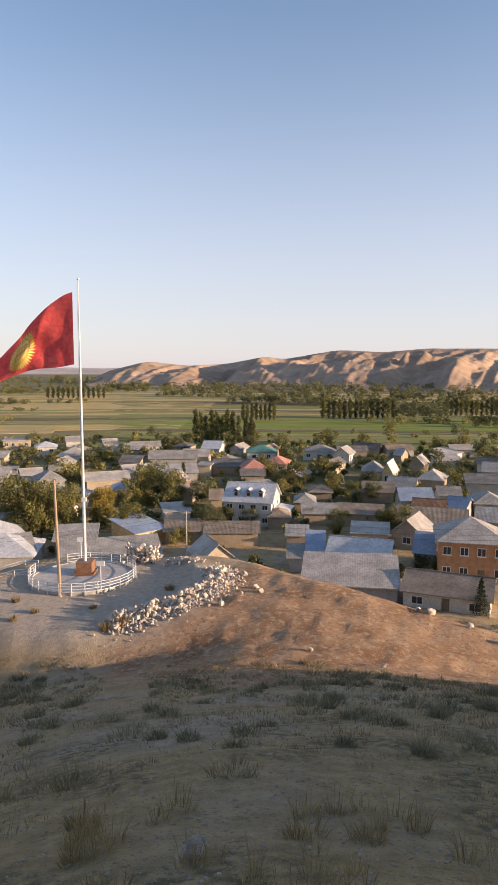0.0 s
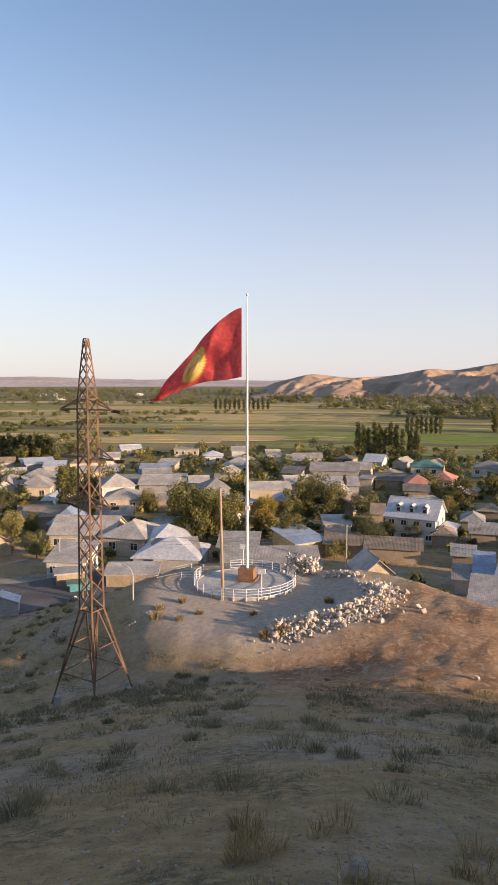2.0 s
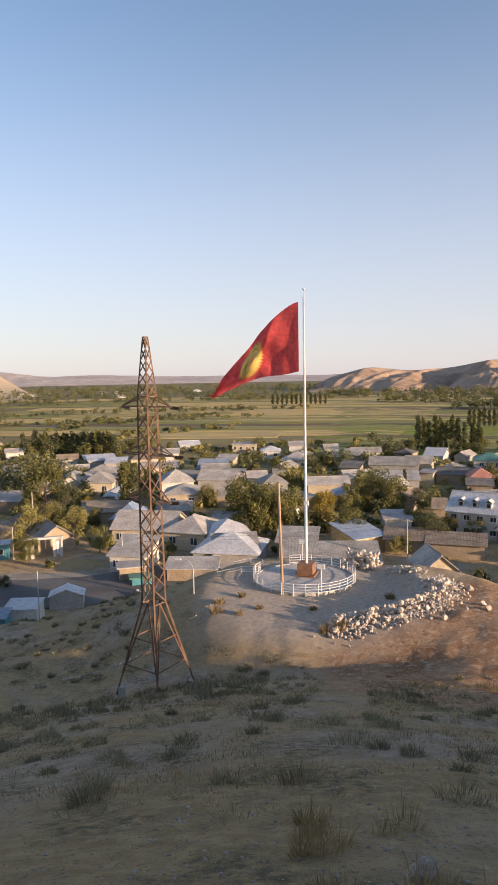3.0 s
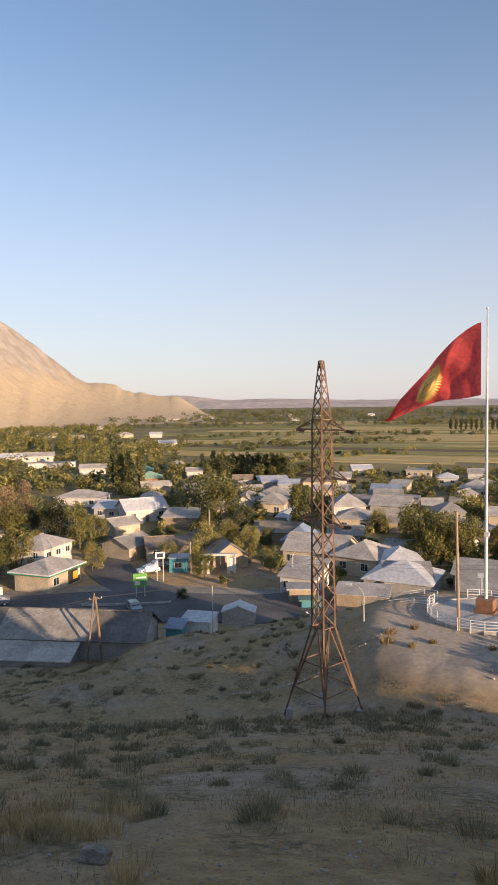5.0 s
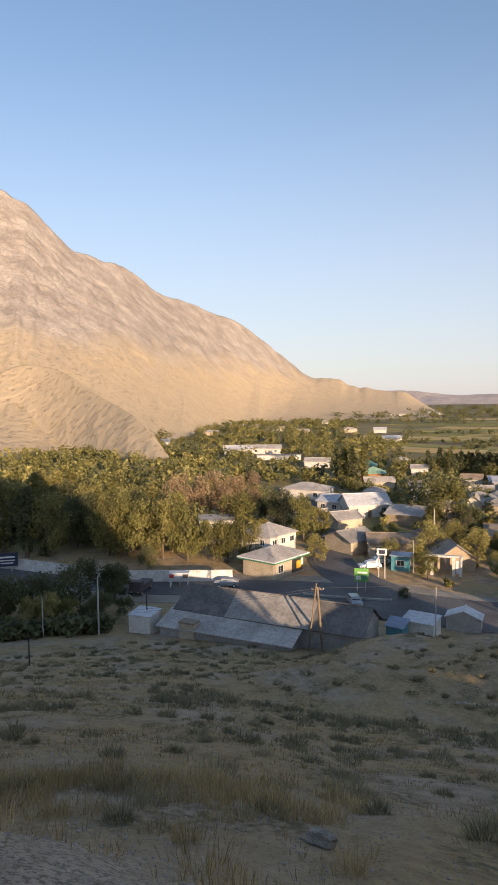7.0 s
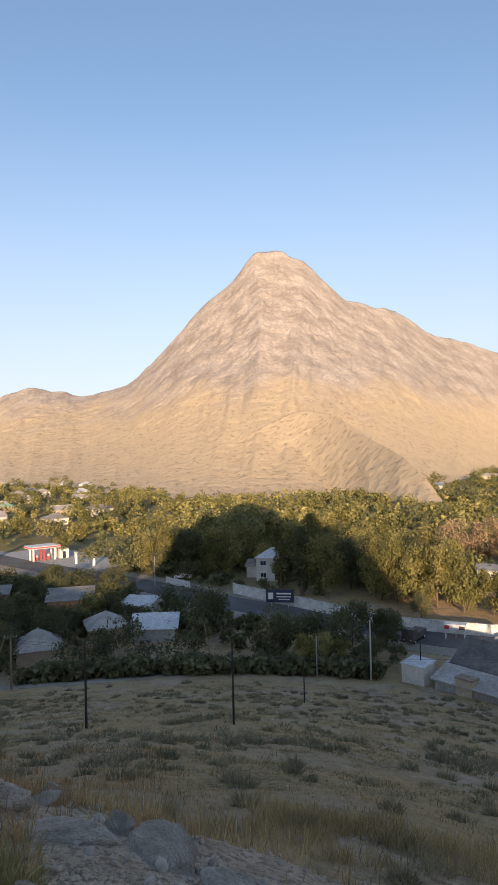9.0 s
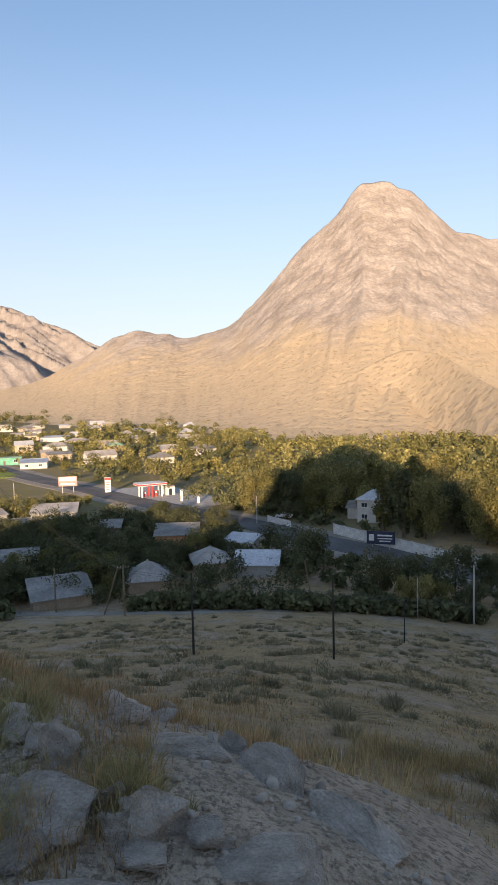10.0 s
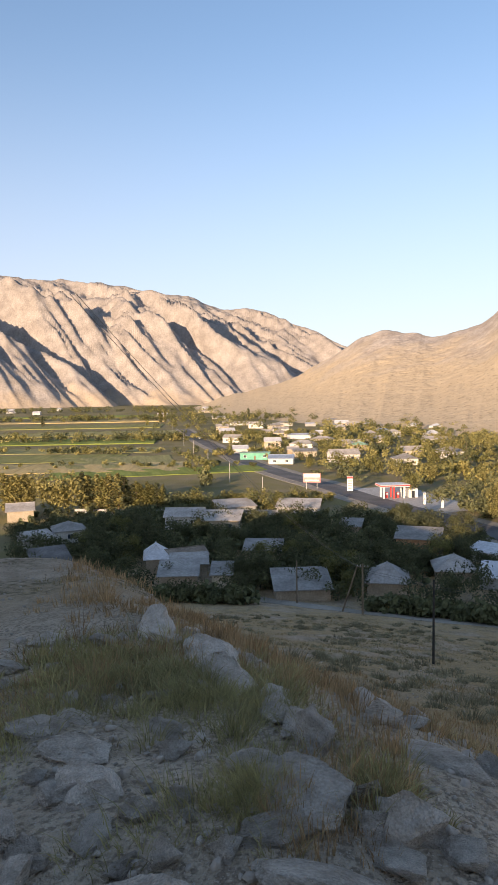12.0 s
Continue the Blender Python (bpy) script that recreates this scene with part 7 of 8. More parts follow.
ribbon("track", [(-98, -30), (-93, -16), (-90, -2), (-92, 14)], 4.0, 0.05, VERGE, "dusty lane at the foot of the slope", "track")


def boundary_wall(pts, h, material, label, name="boundary_wall"):
    ob = thing(name, pose(0, 0, 0), label, "wall")
    for a, b in zip(pts, pts[1:]):
        a, b = Vector(a), Vector(b)
        n = max(1, int((b - a).length / 3.0))
        for k in range(n):
            p, q = a.lerp(b, k / n), a.lerp(b, (k + 1) / n)
            ang = math.degrees(math.atan2(q.y - p.y, q.x - p.x))
            L = (q - p).length
            o = part("panel", boxes((0.02, -0.1, -0.6, L - 0.14, 0.1, h - 0.12), (0, -0.15, h - 0.115, L - 0.12, 0.15, h)), material, ob)
            o.matrix_basis = pose(p.x, p.y, max(0, gz(p.x, p.y)), 0, 0, ang)
            o = part("pier", boxes((-0.11, -0.17, -0.6, 0.115, 0.17, h + 0.1)), material, ob)
            o.matrix_basis = pose(p.x, p.y, max(0, gz(p.x, p.y)), 0, 0, ang)
    return ob


WORN = mat("worn_whitewash", (0.50, 0.48, 0.44), (0.70, 0.68, 0.64), 0.7, 0.95, lo=0.3, hi=0.6)
boundary_wall([(-143.5, 30.0), (-126, 39.5), (-107.5, 50)], 2.3, WORN, "long whitewashed boundary wall beside the road")
boundary_wall([(-106, 51.5), (-100, 59), (-94.5, 66.5)], 2.2, WORN, "whitewashed boundary wall with flaking paint")
boundary_wall([(-160, 17), (-152, 21.5)], 1.6, WORN, "low whitewashed wall by the road")
boundary_wall([(-171, -36), (-166, -60), (-162, -80), (-160, -98)], 1.8, CONCRETE, "grey concrete yard wall among the orchards")
boundary_wall([(-47, 84.2), (-38, 78.0), (-29, 71.4)], 0.9, WORN, "low white parapet beside the road below the terrace")
boundary_wall([(-7.2, 82.5), (-4.0, 92)], 1.6, WORN, "white yard wall between sheds")

# ---------------------------------------------------------------- barn below the slope
barn = house(-67.2, 52.0, 26.5, 26.6, 7.4, 3.0, "g", 2.3, R_DARK, GREY, "long grey barn with a patched slate roof", 0, base=0.3, name="barn", cat="barn")
b = bmesh.new()
k = 0.45 * 2.3 / 3.7
slab(b, [(-5.6, -0.47, 3.0 - k + 0.125), (6.4, -0.47, 3.0 - k + 0.125), (6.4, 3.6, 5.24 + 0.125), (-5.6, 3.6, 5.24 + 0.125)], 0.03)
part("roof_patch", b, R_GREY, barn, "paler newer slates over the middle of the roof")
house(-69.4, 46.9, 27.5, 19.0, 4.1, 1.3, "s", 1.3, R_PALE, GREY, "low lean-to with a pale sheet roof against the barn", 0, base=0.6, name="shed", cat="shed")
house(-80.6, 40.8, 30, 3.4, 3, 2.3, "s", 0.3, R_WHITE, WHITE, "small white metal shed at the foot of the slope", 0, base=0.4, over=0.12, name="shed", cat="shed")
house(-73.8, 44.2, 28, 2.2, 1.6, 1.5, "f", 0.1, R_BROWN, CREAM, "small brown outbuilding before the barn", 0, base=1.2, over=0.1, name="shed", cat="shed")
house(-54.6, 67.4, 20, 4.2, 3.4, 2.6, "s", 0.3, R_WHITE, WHITE, "small white kiosk beside the crossroads", 0, base=0.4, over=0.15, name="kiosk", cat="kiosk")
TEAL = mat("teal_paint", (0.05, 0.22, 0.27), (0.08, 0.29, 0.34), 0.8, 0.6)
house(-55.6, 64.2, 20, 2.2, 2.0, 2.0, "s", 0.5, R_BLUE, TEAL, "small teal painted booth beside a white kiosk", 0, base=0.9, over=0.25, name="booth", cat="booth")
house(-54.0, 76.5, 28, 4.6, 2.6, 1.5, "e", 0.9, R_WHITE, GREY, "low white metal shelter at the road edge", 0, base=0.4, over=0.2, name="shelter", cat="shelter")
house(-80.8, 95.0, 34, 3.4, 3, 2.7, "f", 0.1, R_BLUE, TEAL, "teal kiosk with a flat blue roof at the crossroads", 1, base=0, over=0.3, name="kiosk", cat="kiosk")
house(-51.2, 90.5, 34, 4.2, 3, 2.2, "f", 0.1, R_PALE, MUD, "low shed with a pale flat roof by the crossroads", 0, base=0, name="shed", cat="shed")
house(-48.6, 88.6, 34, 3.0, 1.6, 1.3, "f", 0.1, R_TEAL, TEAL, "teal painted market stall by the crossroads", 0, base=0, name="stall", cat="stall")

# corner shop with a green fascia
shop = thing("corner_shop", pose(-91.5, 76.8, 0, 0, 0, 103), "cream corner shop with a hipped roof and green fascia", "shop")
part("wall", boxes((-4.6, 0, -1, 4.6, 7, 3.2)), CREAM, shop)
bm = bmesh.new()
c = [(-5.3, -0.9, 3.55), (5.3, -0.9, 3.55), (5.3, 7.9, 3.55), (-5.3, 7.9, 3.55)]
for f in ((c[0], c[1], (1.0, 3.5, 5.2), (-1.0, 3.5, 5.2)), (c[1], c[2], (1.0, 3.5, 5.2)), (c[2], c[3], (-1.0, 3.5, 5.2), (1.0, 3.5, 5.2)), (c[3], c[0], (-1.0, 3.5, 5.2))):
    bm.faces.new([bm.verts.new(v) for v in f])
part("roof", bm, R_PALE, shop)
GREENP = mat("green_fascia", (0.05, 0.20, 0.12), (0.08, 0.26, 0.16), 1, 0.5)
part("fascia", boxes((-5.35, -0.95, 3.1, 5.35, 7.95, 3.32)), GREENP, shop, "green painted band")
part("soffit", boxes((-5.33, -0.93, 3.325, 5.33, 7.93, 3.545)), FRAME, shop)
DARKAD = mat("dark_advert", (0.03, 0.03, 0.035), (0.06, 0.055, 0.05), 1, 0.5)
YELLOWAD = mat("yellow_advert", (0.65, 0.33, 0.03), (0.72, 0.42, 0.06), 1, 0.5)
sg = part("sign_panel", boxes((1.0, -0.14, 0.3, 4.4, -0.004, 2.9)), DARKAD, shop, "dark advertising panels")
part("sign_patch", boxes((2.2, -0.17, 0.9, 3.6, -0.145, 2.3)), YELLOWAD, sg, "yellow patch")
part("sign_patch", boxes((3.7, -0.17, 1.3, 4.3, -0.145, 2.6)), FRAME, sg, "white poster")
window(shop, -2.4, -0.01, 1.0, 1.6, 1.4)

house(-100.0, 82.6, 103, 8.5, 7.5, 5.6, "h", 1.9, R_PALE, WHITE, "two-storey whitewashed house with a pale hipped roof", 3, base=0)
# bus stop
stop = thing("bus_shelter", pose(-97.0, 56.8, 0.1, 0, 0, 52), "white framed bus shelter with a red and white board", "shelter")
for px in (-1.5, 1.5):
    for py in (0, 1.3):
        part("post", boxes((px - 0.07, py - 0.07, -0.3, px + 0.07, py + 0.07, 2.5)), FRAME, stop)
part("roof", boxes((-1.75, -0.2, 2.5, 1.75, 1.5, 2.62)), FRAME, stop)
part("rail", boxes((-1.5, 1.27, 0.8, 1.5, 1.33, 1.0), (-1.5, 1.27, 1.5, 1.5, 1.33, 1.7), (-0.05, 1.27, 0, 0.05, 1.33, 2.5)), FRAME, stop)
REDP = mat("red_paint", (0.52, 0.05, 0.05), (0.62, 0.08, 0.07), 1, 0.5)
bd = part("board", boxes((-1.7, -0.27, 1.75, 1.7, -0.205, 2.5)), FRAME, stop, "white board")
part("board_patch", boxes((-1.6, -0.30, 1.82, -0.8, -0.275, 2.42)), REDP, bd, "red patch")
part("board_patch", boxes((0.7, -0.30, 1.82, 1.6, -0.275, 2.42)), DARKAD, bd, "dark patch")

# billboards
NAVY = mat("navy_panel", (0.02, 0.022, 0.05), (0.035, 0.04, 0.075), 0.6, 0.5)
GREENAD = mat("green_advert", (0.09, 0.30, 0.05), (0.15, 0.42, 0.09), 0.5, 0.5)


def billboard(x, y, turn, w, h, lift, panel, label, patches):
    ob = thing("billboard", pose(x, y, 0, 0, 0, turn), label, "billboard")
    for s in (-1, 1):
        part("post", boxes((s * w * 0.3 - 0.09, 0.05, -0.5, s * w * 0.3 + 0.09, 0.22, lift + h)), PALEPOLE, ob)
    pn = part("panel", boxes((-w / 2, -0.08, lift, w / 2, 0.045, lift + h)), panel, ob)
    for x0, z0, x1, z1, m in patches:
        part("panel_patch", boxes((x0 * w, -0.105, lift + z0 * h, x1 * w, -0.084, lift + z1 * h)), m, pn)
    return ob


billboard(-127.2, 36.0, 68, 5.6, 2.6, 1.2, NAVY, "dark navy roadside billboard with pale bars of writing", [(-0.42, 0.25, -0.24, 0.75, FRAME), (-0.12, 0.62, 0.40, 0.74, FRAME), (-0.12, 0.40, 0.40, 0.48, FRAME), (-0.05, 0.20, 0.35, 0.28, FRAME)])
billboard(-75.6, 79.2, 46, 2.3, 2.2, 1.9, GREENAD, "green advertising hoarding on steel posts", [(-0.4, 0.15, -0.05, 0.45, FRAME), (-0.3, 0.62, 0.40, 0.75, FRAME), (0.05, 0.15, 0.4, 0.55, GREENP)])
billboard(-79.5, 88.5, 44, 1.8, 1.2, 4.2, FRAME, "white sign on a tall post at the crossroads", [(-0.3, 0.2, 0.3, 0.8, NAVY)])
billboard(-222.0, -43.2, 96, 6.0, 3.2, 2.4, mat("pink_board", (0.62, 0.25, 0.22), (0.7, 0.34, 0.30), 0.5, 0.6), "faded red and white roadside board", [(-0.45, 0.55, 0.45, 0.92, FRAME), (-0.4, 0.15, 0.4, 0.3, FRAME)])
GREENB = mat("green_shop_front", (0.10, 0.36, 0.25), (0.16, 0.45, 0.32), 0.5, 0.6)
house(-322, -92, 104, 15, 7, 3.4, "f", 0.2, R_GREEN, GREENB, "green painted roadside shop with a flat roof", 3, base=0)

# filling station
gas = thing("filling_station", pose(-207.5, -15.0, 0.1, 0, 0, 112), "filling station with a red and white canopy", "filling station")
part("canopy", boxes((-4.6, -3.0, 3.75, 4.6, 3.0, 4.45)), FRAME, gas)
part("canopy_band", boxes((-4.65, -3.05, 3.95, 4.65, 3.05, 4.3)), REDP, gas, "red band round the canopy")
for px in (-3.2, 0, 3.2):
    for py in (-1.6, 1.6):
        part("column", boxes((px - 0.22, py - 0.22, -0.3, px + 0.22, py + 0.22, 3.75)), FRAME if px else REDP, gas)
for px in (-1.9, 1.7):
    pm = part("pump", boxes((px - 0.4, -0.3, 0, px + 0.4, 0.3, 1.8)), REDP, gas, "red fuel pump")
    part("pump_panel", boxes((px - 0.3, -0.33, 1.05, px + 0.3, -0.304, 1.6)), FRAME, pm)
part("shop", boxes((5.0, -1, -0.3, 7.8, 3.5, 2.9)), FRAME, gas, "small white shop building")
part("shop_door", boxes((5.8, -1.06, 0, 6.8, -1.003, 2.1)), GLASS, gas)
totem = thing("price_sign", pose(-218.3, -29.6, 0.1, 0, 0, 100), "tall white price sign of the filling station", "sign")
part("board", boxes((-0.95, -0.25, 0.3, 0.95, 0.25, 5.2)), FRAME, totem)
part("board_band", boxes((-0.92, -0.28, 4.4, 0.92, -0.254, 5.1)), REDP, totem)
for k in range(4):
    part("board_bar", boxes((-0.65, -0.28, 1.0 + 0.8 * k, 0.65, -0.254, 1.4 + 0.8 * k)), GREY, totem)
for gx, gy, gh_ in ((-197, -5, 3.2), (-192, 0, 3.4)):
    ob = thing("pillar", pose(gx, gy, 0.1), "white pillar at the filling station exit", "pillar")
    part("shaft", boxes((-0.35, -0.35, -0.3, 0.35, 0.35, gh_)), FRAME, ob)
    part("cap", boxes((-0.45, -0.45, gh_, 0.45, 0.45, gh_ + 0.2)), FRAME, ob)

# gate at the crossroads
gate = thing("gateway", pose(-73.6, 98.6, 0, 0, 0, 36), "white gateway with square pillars and a flat lintel", "gate")
for px in (-3.2, -2.2, 1.6, 2.8):
    part("pillar", boxes((px - 0.28, -0.3, -0.4, px + 0.28, 0.3, 3.4)), WHITE, gate)
part("lintel", boxes((-3.6, -0.4, 3.4, 3.2, 0.4, 3.75)), WHITE, gate)
part("poster", boxes((1.95, -0.36, 0.5, 2.45, -0.304, 2.9)), FRAME, gate)


# vehicles
def car(x, y, turn, paint, label, truck=False):
    ob = thing("truck" if truck else "car", pose(x, y, gz(x, y) + 0.18, 0, 0, turn), label, "truck" if truck else "car")
    L, Wd, H = (5.6, 2.0, 2.3) if truck else (4.2, 1.68, 1.42)
    bm = bmesh.new()
    prof = [(-L / 2, 0.35), (-L / 2, 0.80), (-L / 2 + 0.9, 0.92), (-L / 2 + 1.5, H), (L / 2 - 0.9, H), (L / 2 - 0.15, 0.95), (L / 2, 0.85), (L / 2, 0.35)]
    if truck:
        prof = [(-L / 2, 0.5), (-L / 2, 1.3), (-L / 2 + 0.3, H), (-L / 2 + 1.7, H), (-L / 2 + 1.75, 1.5), (L / 2, 1.5), (L / 2, 0.5)]
    sides = []
    for s in (-1, 1):
        sides.append([bm.verts.new((px, s * (Wd / 2 - (0.16 if pz > 1.0 and not truck else 0)), pz)) for px, pz in prof])
    n = len(prof)
    bm.faces.new(sides[0])
    bm.faces.new(sides[1][::-1])
    for i in range(n):
        j = (i + 1) % n
        bm.faces.new((sides[0][j], sides[0][i], sides[1][i], sides[1][j]))
    body = part("body", bm, paint, ob)
    for s in (-1, 1):
        if not truck:
            part("side_window", boxes((-L / 2 + 1.6, s * (Wd / 2 - 0.115) - 0.02, 0.98, L / 2 - 1.1, s * (Wd / 2 - 0.115) + 0.02, H - 0.1)), GLASS, body)
        for px in (-L / 2 + 0.8, L / 2 - 0.8):
            b = bmesh.new()
            beam(b, (px, s * (Wd / 2 - 0.2), 0.31), (px, s * (Wd / 2 + 0.01), 0.31), 0.31, 14)
            wh = part("wheel", b, DARKPOLE, ob)
            b = bmesh.new()
            beam(b, (px, s * (Wd / 2 + 0.012), 0.31), (px, s * (Wd / 2 + 0.03), 0.31), 0.18, 10)
            part("rim", b, SILVER, wh)
        part("headlight", boxes((-L / 2 - 0.02, s * 0.6 - 0.14, 0.6, -L / 2 + 0.05, s * 0.6 + 0.14, 0.75)), FRAME, body)
    if not truck:
        part("windscreen", boxes((-L / 2 + 1.02, -0.6, 1.0, -L / 2 + 1.2, 0.6, 1.12)), GLASS, body)
    return ob


P_WHITE = mat("white_car_paint", (0.72, 0.72, 0.72), (0.78, 0.78, 0.78), 1, 0.3)
P_SILVER = mat("silver_car_paint", (0.36, 0.37, 0.38), (0.42, 0.43, 0.44), 1, 0.3, metal=0.5)
P_DARK = mat("dark_truck_paint", (0.06, 0.05, 0.05), (0.10, 0.085, 0.08), 1, 0.5)
car(-85.2, 91.5, 60, P_WHITE, "white car parked by the crossroads")
car(-86.4, 95.4, 70, P_WHITE, "white car parked beside a teal kiosk")
car(-92.4, 63.6, 52, P_SILVER, "silver estate car on the road by the wall")
car(-71.6, 73.4, 150, P_SILVER, "silver car parked behind the barn")
car(-99.0, 50.6, 130, P_DARK, "dark pickup truck parked under trees", True)
car(-163.5, 21.5, 60, P_WHITE, "white car parked beside the road wall")
car(-470, -178, 30, P_WHITE, "white van driving on the far main road")

# low wall round the green corner bed
boundary_wall([(-69, 79.0), (-75.5, 73.5), (-80.5, 70.5)], 0.5, CONCRETE, "low concrete wall of a roadside flower bed")

# ---------------------------------------------------------------- fields
def crop(name, a, b, rows, turn):
    m = mat(name, a, b, 0.25, 0.95, fine=1.2, stretch=(0.06, 1, 1), coords="Object", lo=0.3, hi=0.7)
    return m


C_GREEN = crop("crop_green", (0.19, 0.19, 0.06), (0.27, 0.255, 0.09), 1, 0)
C_LUSH = crop("crop_lush", (0.17, 0.21, 0.04), (0.24, 0.27, 0.065), 1, 0)
C_OLIVE = crop("crop_olive", (0.24, 0.225, 0.085), (0.32, 0.29, 0.12), 1, 0)
C_STRAW = crop("stubble", (0.42, 0.31, 0.13), (0.52, 0.40, 0.19), 1, 0)
C_SOIL = crop("ploughed_soil", (0.14, 0.105, 0.065), (0.20, 0.15, 0.095), 1, 0)


def field(x, y, w, d, turn, material, label, lift=0.25):
    """A strip of crop with a thickness of its own; x, y its middle."""
    base = gz(x, y)
    bm = bmesh.new()
    nx, ny = max(2, int(w / 14)), max(2, int(d / 8))
    g = [[bm.verts.new((w * (i / nx - 0.5), d * (j / ny - 0.5), lift + 0.18 * math.sin(i * 1.7 + j * 2.9))) for j in range(ny + 1)] for i in range(nx + 1)]
    for i in range(nx):
        for j in range(ny):
            bm.faces.new((g[i][j], g[i + 1][j], g[i + 1][j + 1], g[i][j + 1]))
    rim = [g[i][0] for i in range(nx + 1)] + [g[nx][j] for j in range(1, ny + 1)] + [g[i][ny] for i in range(nx - 1, -1, -1)] + [g[0][j] for j in range(ny - 1, 0, -1)]
    low = [bm.verts.new((v.co.x, v.co.y, -0.6)) for v in rim]
    for k in range(len(rim)):
        j = (k + 1) % len(rim)
        bm.faces.new((low[k], low[j], rim[j], rim[k]))
    ob = part("field", bm, material)
    ob.matrix_basis = pose(x, y, base, 0, 0, turn)
    return tagged(ob, label, "field", "fields of the valley", kind="structure")


frng = random.Random(9)
LAB = {"C_GREEN": "strip of green crops in the valley", "C_LUSH": "strip of bright green crops", "C_OLIVE": "strip of olive-green crops", "C_STRAW": "strip of golden stubble", "C_SOIL": "strip of dark ploughed soil"}
KINDS = [(C_GREEN, "C_GREEN"), (C_LUSH, "C_LUSH"), (C_OLIVE, "C_OLIVE"), (C_STRAW, "C_STRAW"), (C_SOIL, "C_SOIL")]
# long strips across the plain ahead
yy = 262.0
while yy < 900:
    dd = frng.uniform(5, 15) * (1 + (yy - 262) / 420)
    k = frng.choices(range(5), (3, 4, 3, 3, 3) if yy < 420 else (3, 1, 4, 7, 2))[0]
    field(150 + frng.uniform(-10, 10), yy + dd / 2 - 6, 330 + yy * 0.35, dd * 0.9, -3, KINDS[k][0], LAB[KINDS[k][1]])
    yy += dd
yy = 330.0
while yy < 980:
    dd = frng.uniform(7, 20) * (1 + (yy - 330) / 500)
    k = frng.choices(range(5), (2, 0, 3, 8, 1))[0]
    field(-140 - yy * 0.10, yy + dd / 2, 190 + yy * 0.25, dd * 0.86, 8, KINDS[k][0], LAB[KINDS[k][1]])
    yy += dd
for x, y, w, d, tn, k in ((-165, 330, 130, 34, 12, 3), (-215, 440, 150, 40, 14, 2), (-330, 440, 150, 46, 22, 3), (-300, 520, 200, 44, 20, 0), (-400, 560, 170, 60, 22, 2), (-350, 650, 240, 46, 18, 3), (-480, 700, 220, 60, 20, 0),
                          (-420, 800, 300, 60, 18, 2), (-560, 900, 300, 80, 18, 3), (-300, 900, 260, 60, 12, 0),
                          (-262, -118, 26, 92, 30, 1), (-300, -160, 60, 60, 28, 2), (-265, -178, 40, 130, 20, 3), (-300, -238, 46, 150, 18, 0), (-352, -250, 40, 170, 18, 2), (-420, -300, 60, 200, 20, 1), (-500, -350, 70, 260, 20, 2), (-600, -430, 80, 300, 20, 0), (-720, -500, 90, 340, 20, 3), (-860, -600, 90, 380, 20, 1)):
    field(x, y, w, d, tn, KINDS[k][0], LAB[KINDS[k][1]])
field(-101, 118, 16, 12, 30, C_LUSH, "small bright green lawn between houses")


# far woods, hedges and orchards too many to count
def woods(name, material, label, spots, leaves=80, size=0.62):
    rng = np.random.default_rng(len(spots))
    vs, fs, n = [], [], 0
    for x, y, h, w in spots:
        k = 7
        c = np.stack([rng.normal(0, 0.22 * w, k) + x, rng.normal(0, 0.22 * w, k) + y, gz(x, y) + h * (0.25 + 0.6 * rng.random(k))], 1)
        r = np.stack([np.full(k, 0.30 * w), np.full(k, 0.30 * w), np.full(k, 0.26 * h)], 1)
        v, f = leaf_cloud(rng, c, r, leaves, size * (0.55 + 0.1 * h))
        vs.append(v)
        fs.append(f + n)
        n += len(v)
    ob = new(name, cloud_mesh(name, np.concatenate(vs), np.concatenate(fs), material))
    return tagged(ob, label, "trees", kind="stuff")


wr = random.Random(77)


def polar(a, d):
    return -math.sin(radians(a)) * d, math.cos(radians(a)) * d


def free(x, y, gap=5.0):
    dist = math.hypot(x, y)
    for hx, hy in HOUSE_SPOTS:
        along, across = (hx * x + hy * y) / dist - dist, abs(hx * y - hy * x) / dist
        if across < gap + 1 and -7 < along < 13:
            return False
    if dist > 175:
        out = 1 + np.array([14, 28, 45, 65, 90]) / dist
        for (ax, ay), (bx, by) in zip(MAIN[8:], MAIN[9:]):
            if (seg_dist(x * out, y * out, (ax, ay), (bx, by))[0] < 9).any():
                return False
    for (ax, ay), (bx, by) in list(zip(MAIN, MAIN[1:])) + list(zip(SIDE, SIDE[1:])):
        if seg_dist(np.array(x), np.array(y), (ax, ay), (bx, by))[0] < 10:
            return False
    return True


HOUSE_SPOTS = [(o.location.x, o.location.y) for o in scene.objects if o.parent is None and o.name.split(".")[0] in ("house", "shed", "kiosk", "barn", "corner_shop", "filling_station")]
# more sheds and outbuildings crowd the yards
for _ in range(400):
    a, d = wr.uniform(-21, 44), math.sqrt(wr.uniform(112 ** 2, 255 ** 2))
    x, y = polar(a, d)
    if len(HOUSE_SPOTS) < 330 and min(math.hypot(x - hx, y - hy) for hx, hy in HOUSE_SPOTS) > 12.5:
        rm = wr.choice([R_BROWN, R_GREY, R_PALE, R_DARK, R_GREY, R_PALE])
        house(round(x, 1), round(y, 1), a + wr.choice([-18, -6, 8, 20, 70]), round(wr.uniform(6, 11), 1), round(wr.uniform(4, 7), 1), round(wr.uniform(2.2, 3.0), 1), wr.choice("gghs"), 1.4, rm, wr.choice([MUD, MUD, CREAM, WHITE, GREY]),
              "low yard building with a weathered sheet roof", 0, base=0, name="shed", cat="shed")
        HOUSE_SPOTS.append((x, y))
spots = {"g": [], "d": [], "o": []}
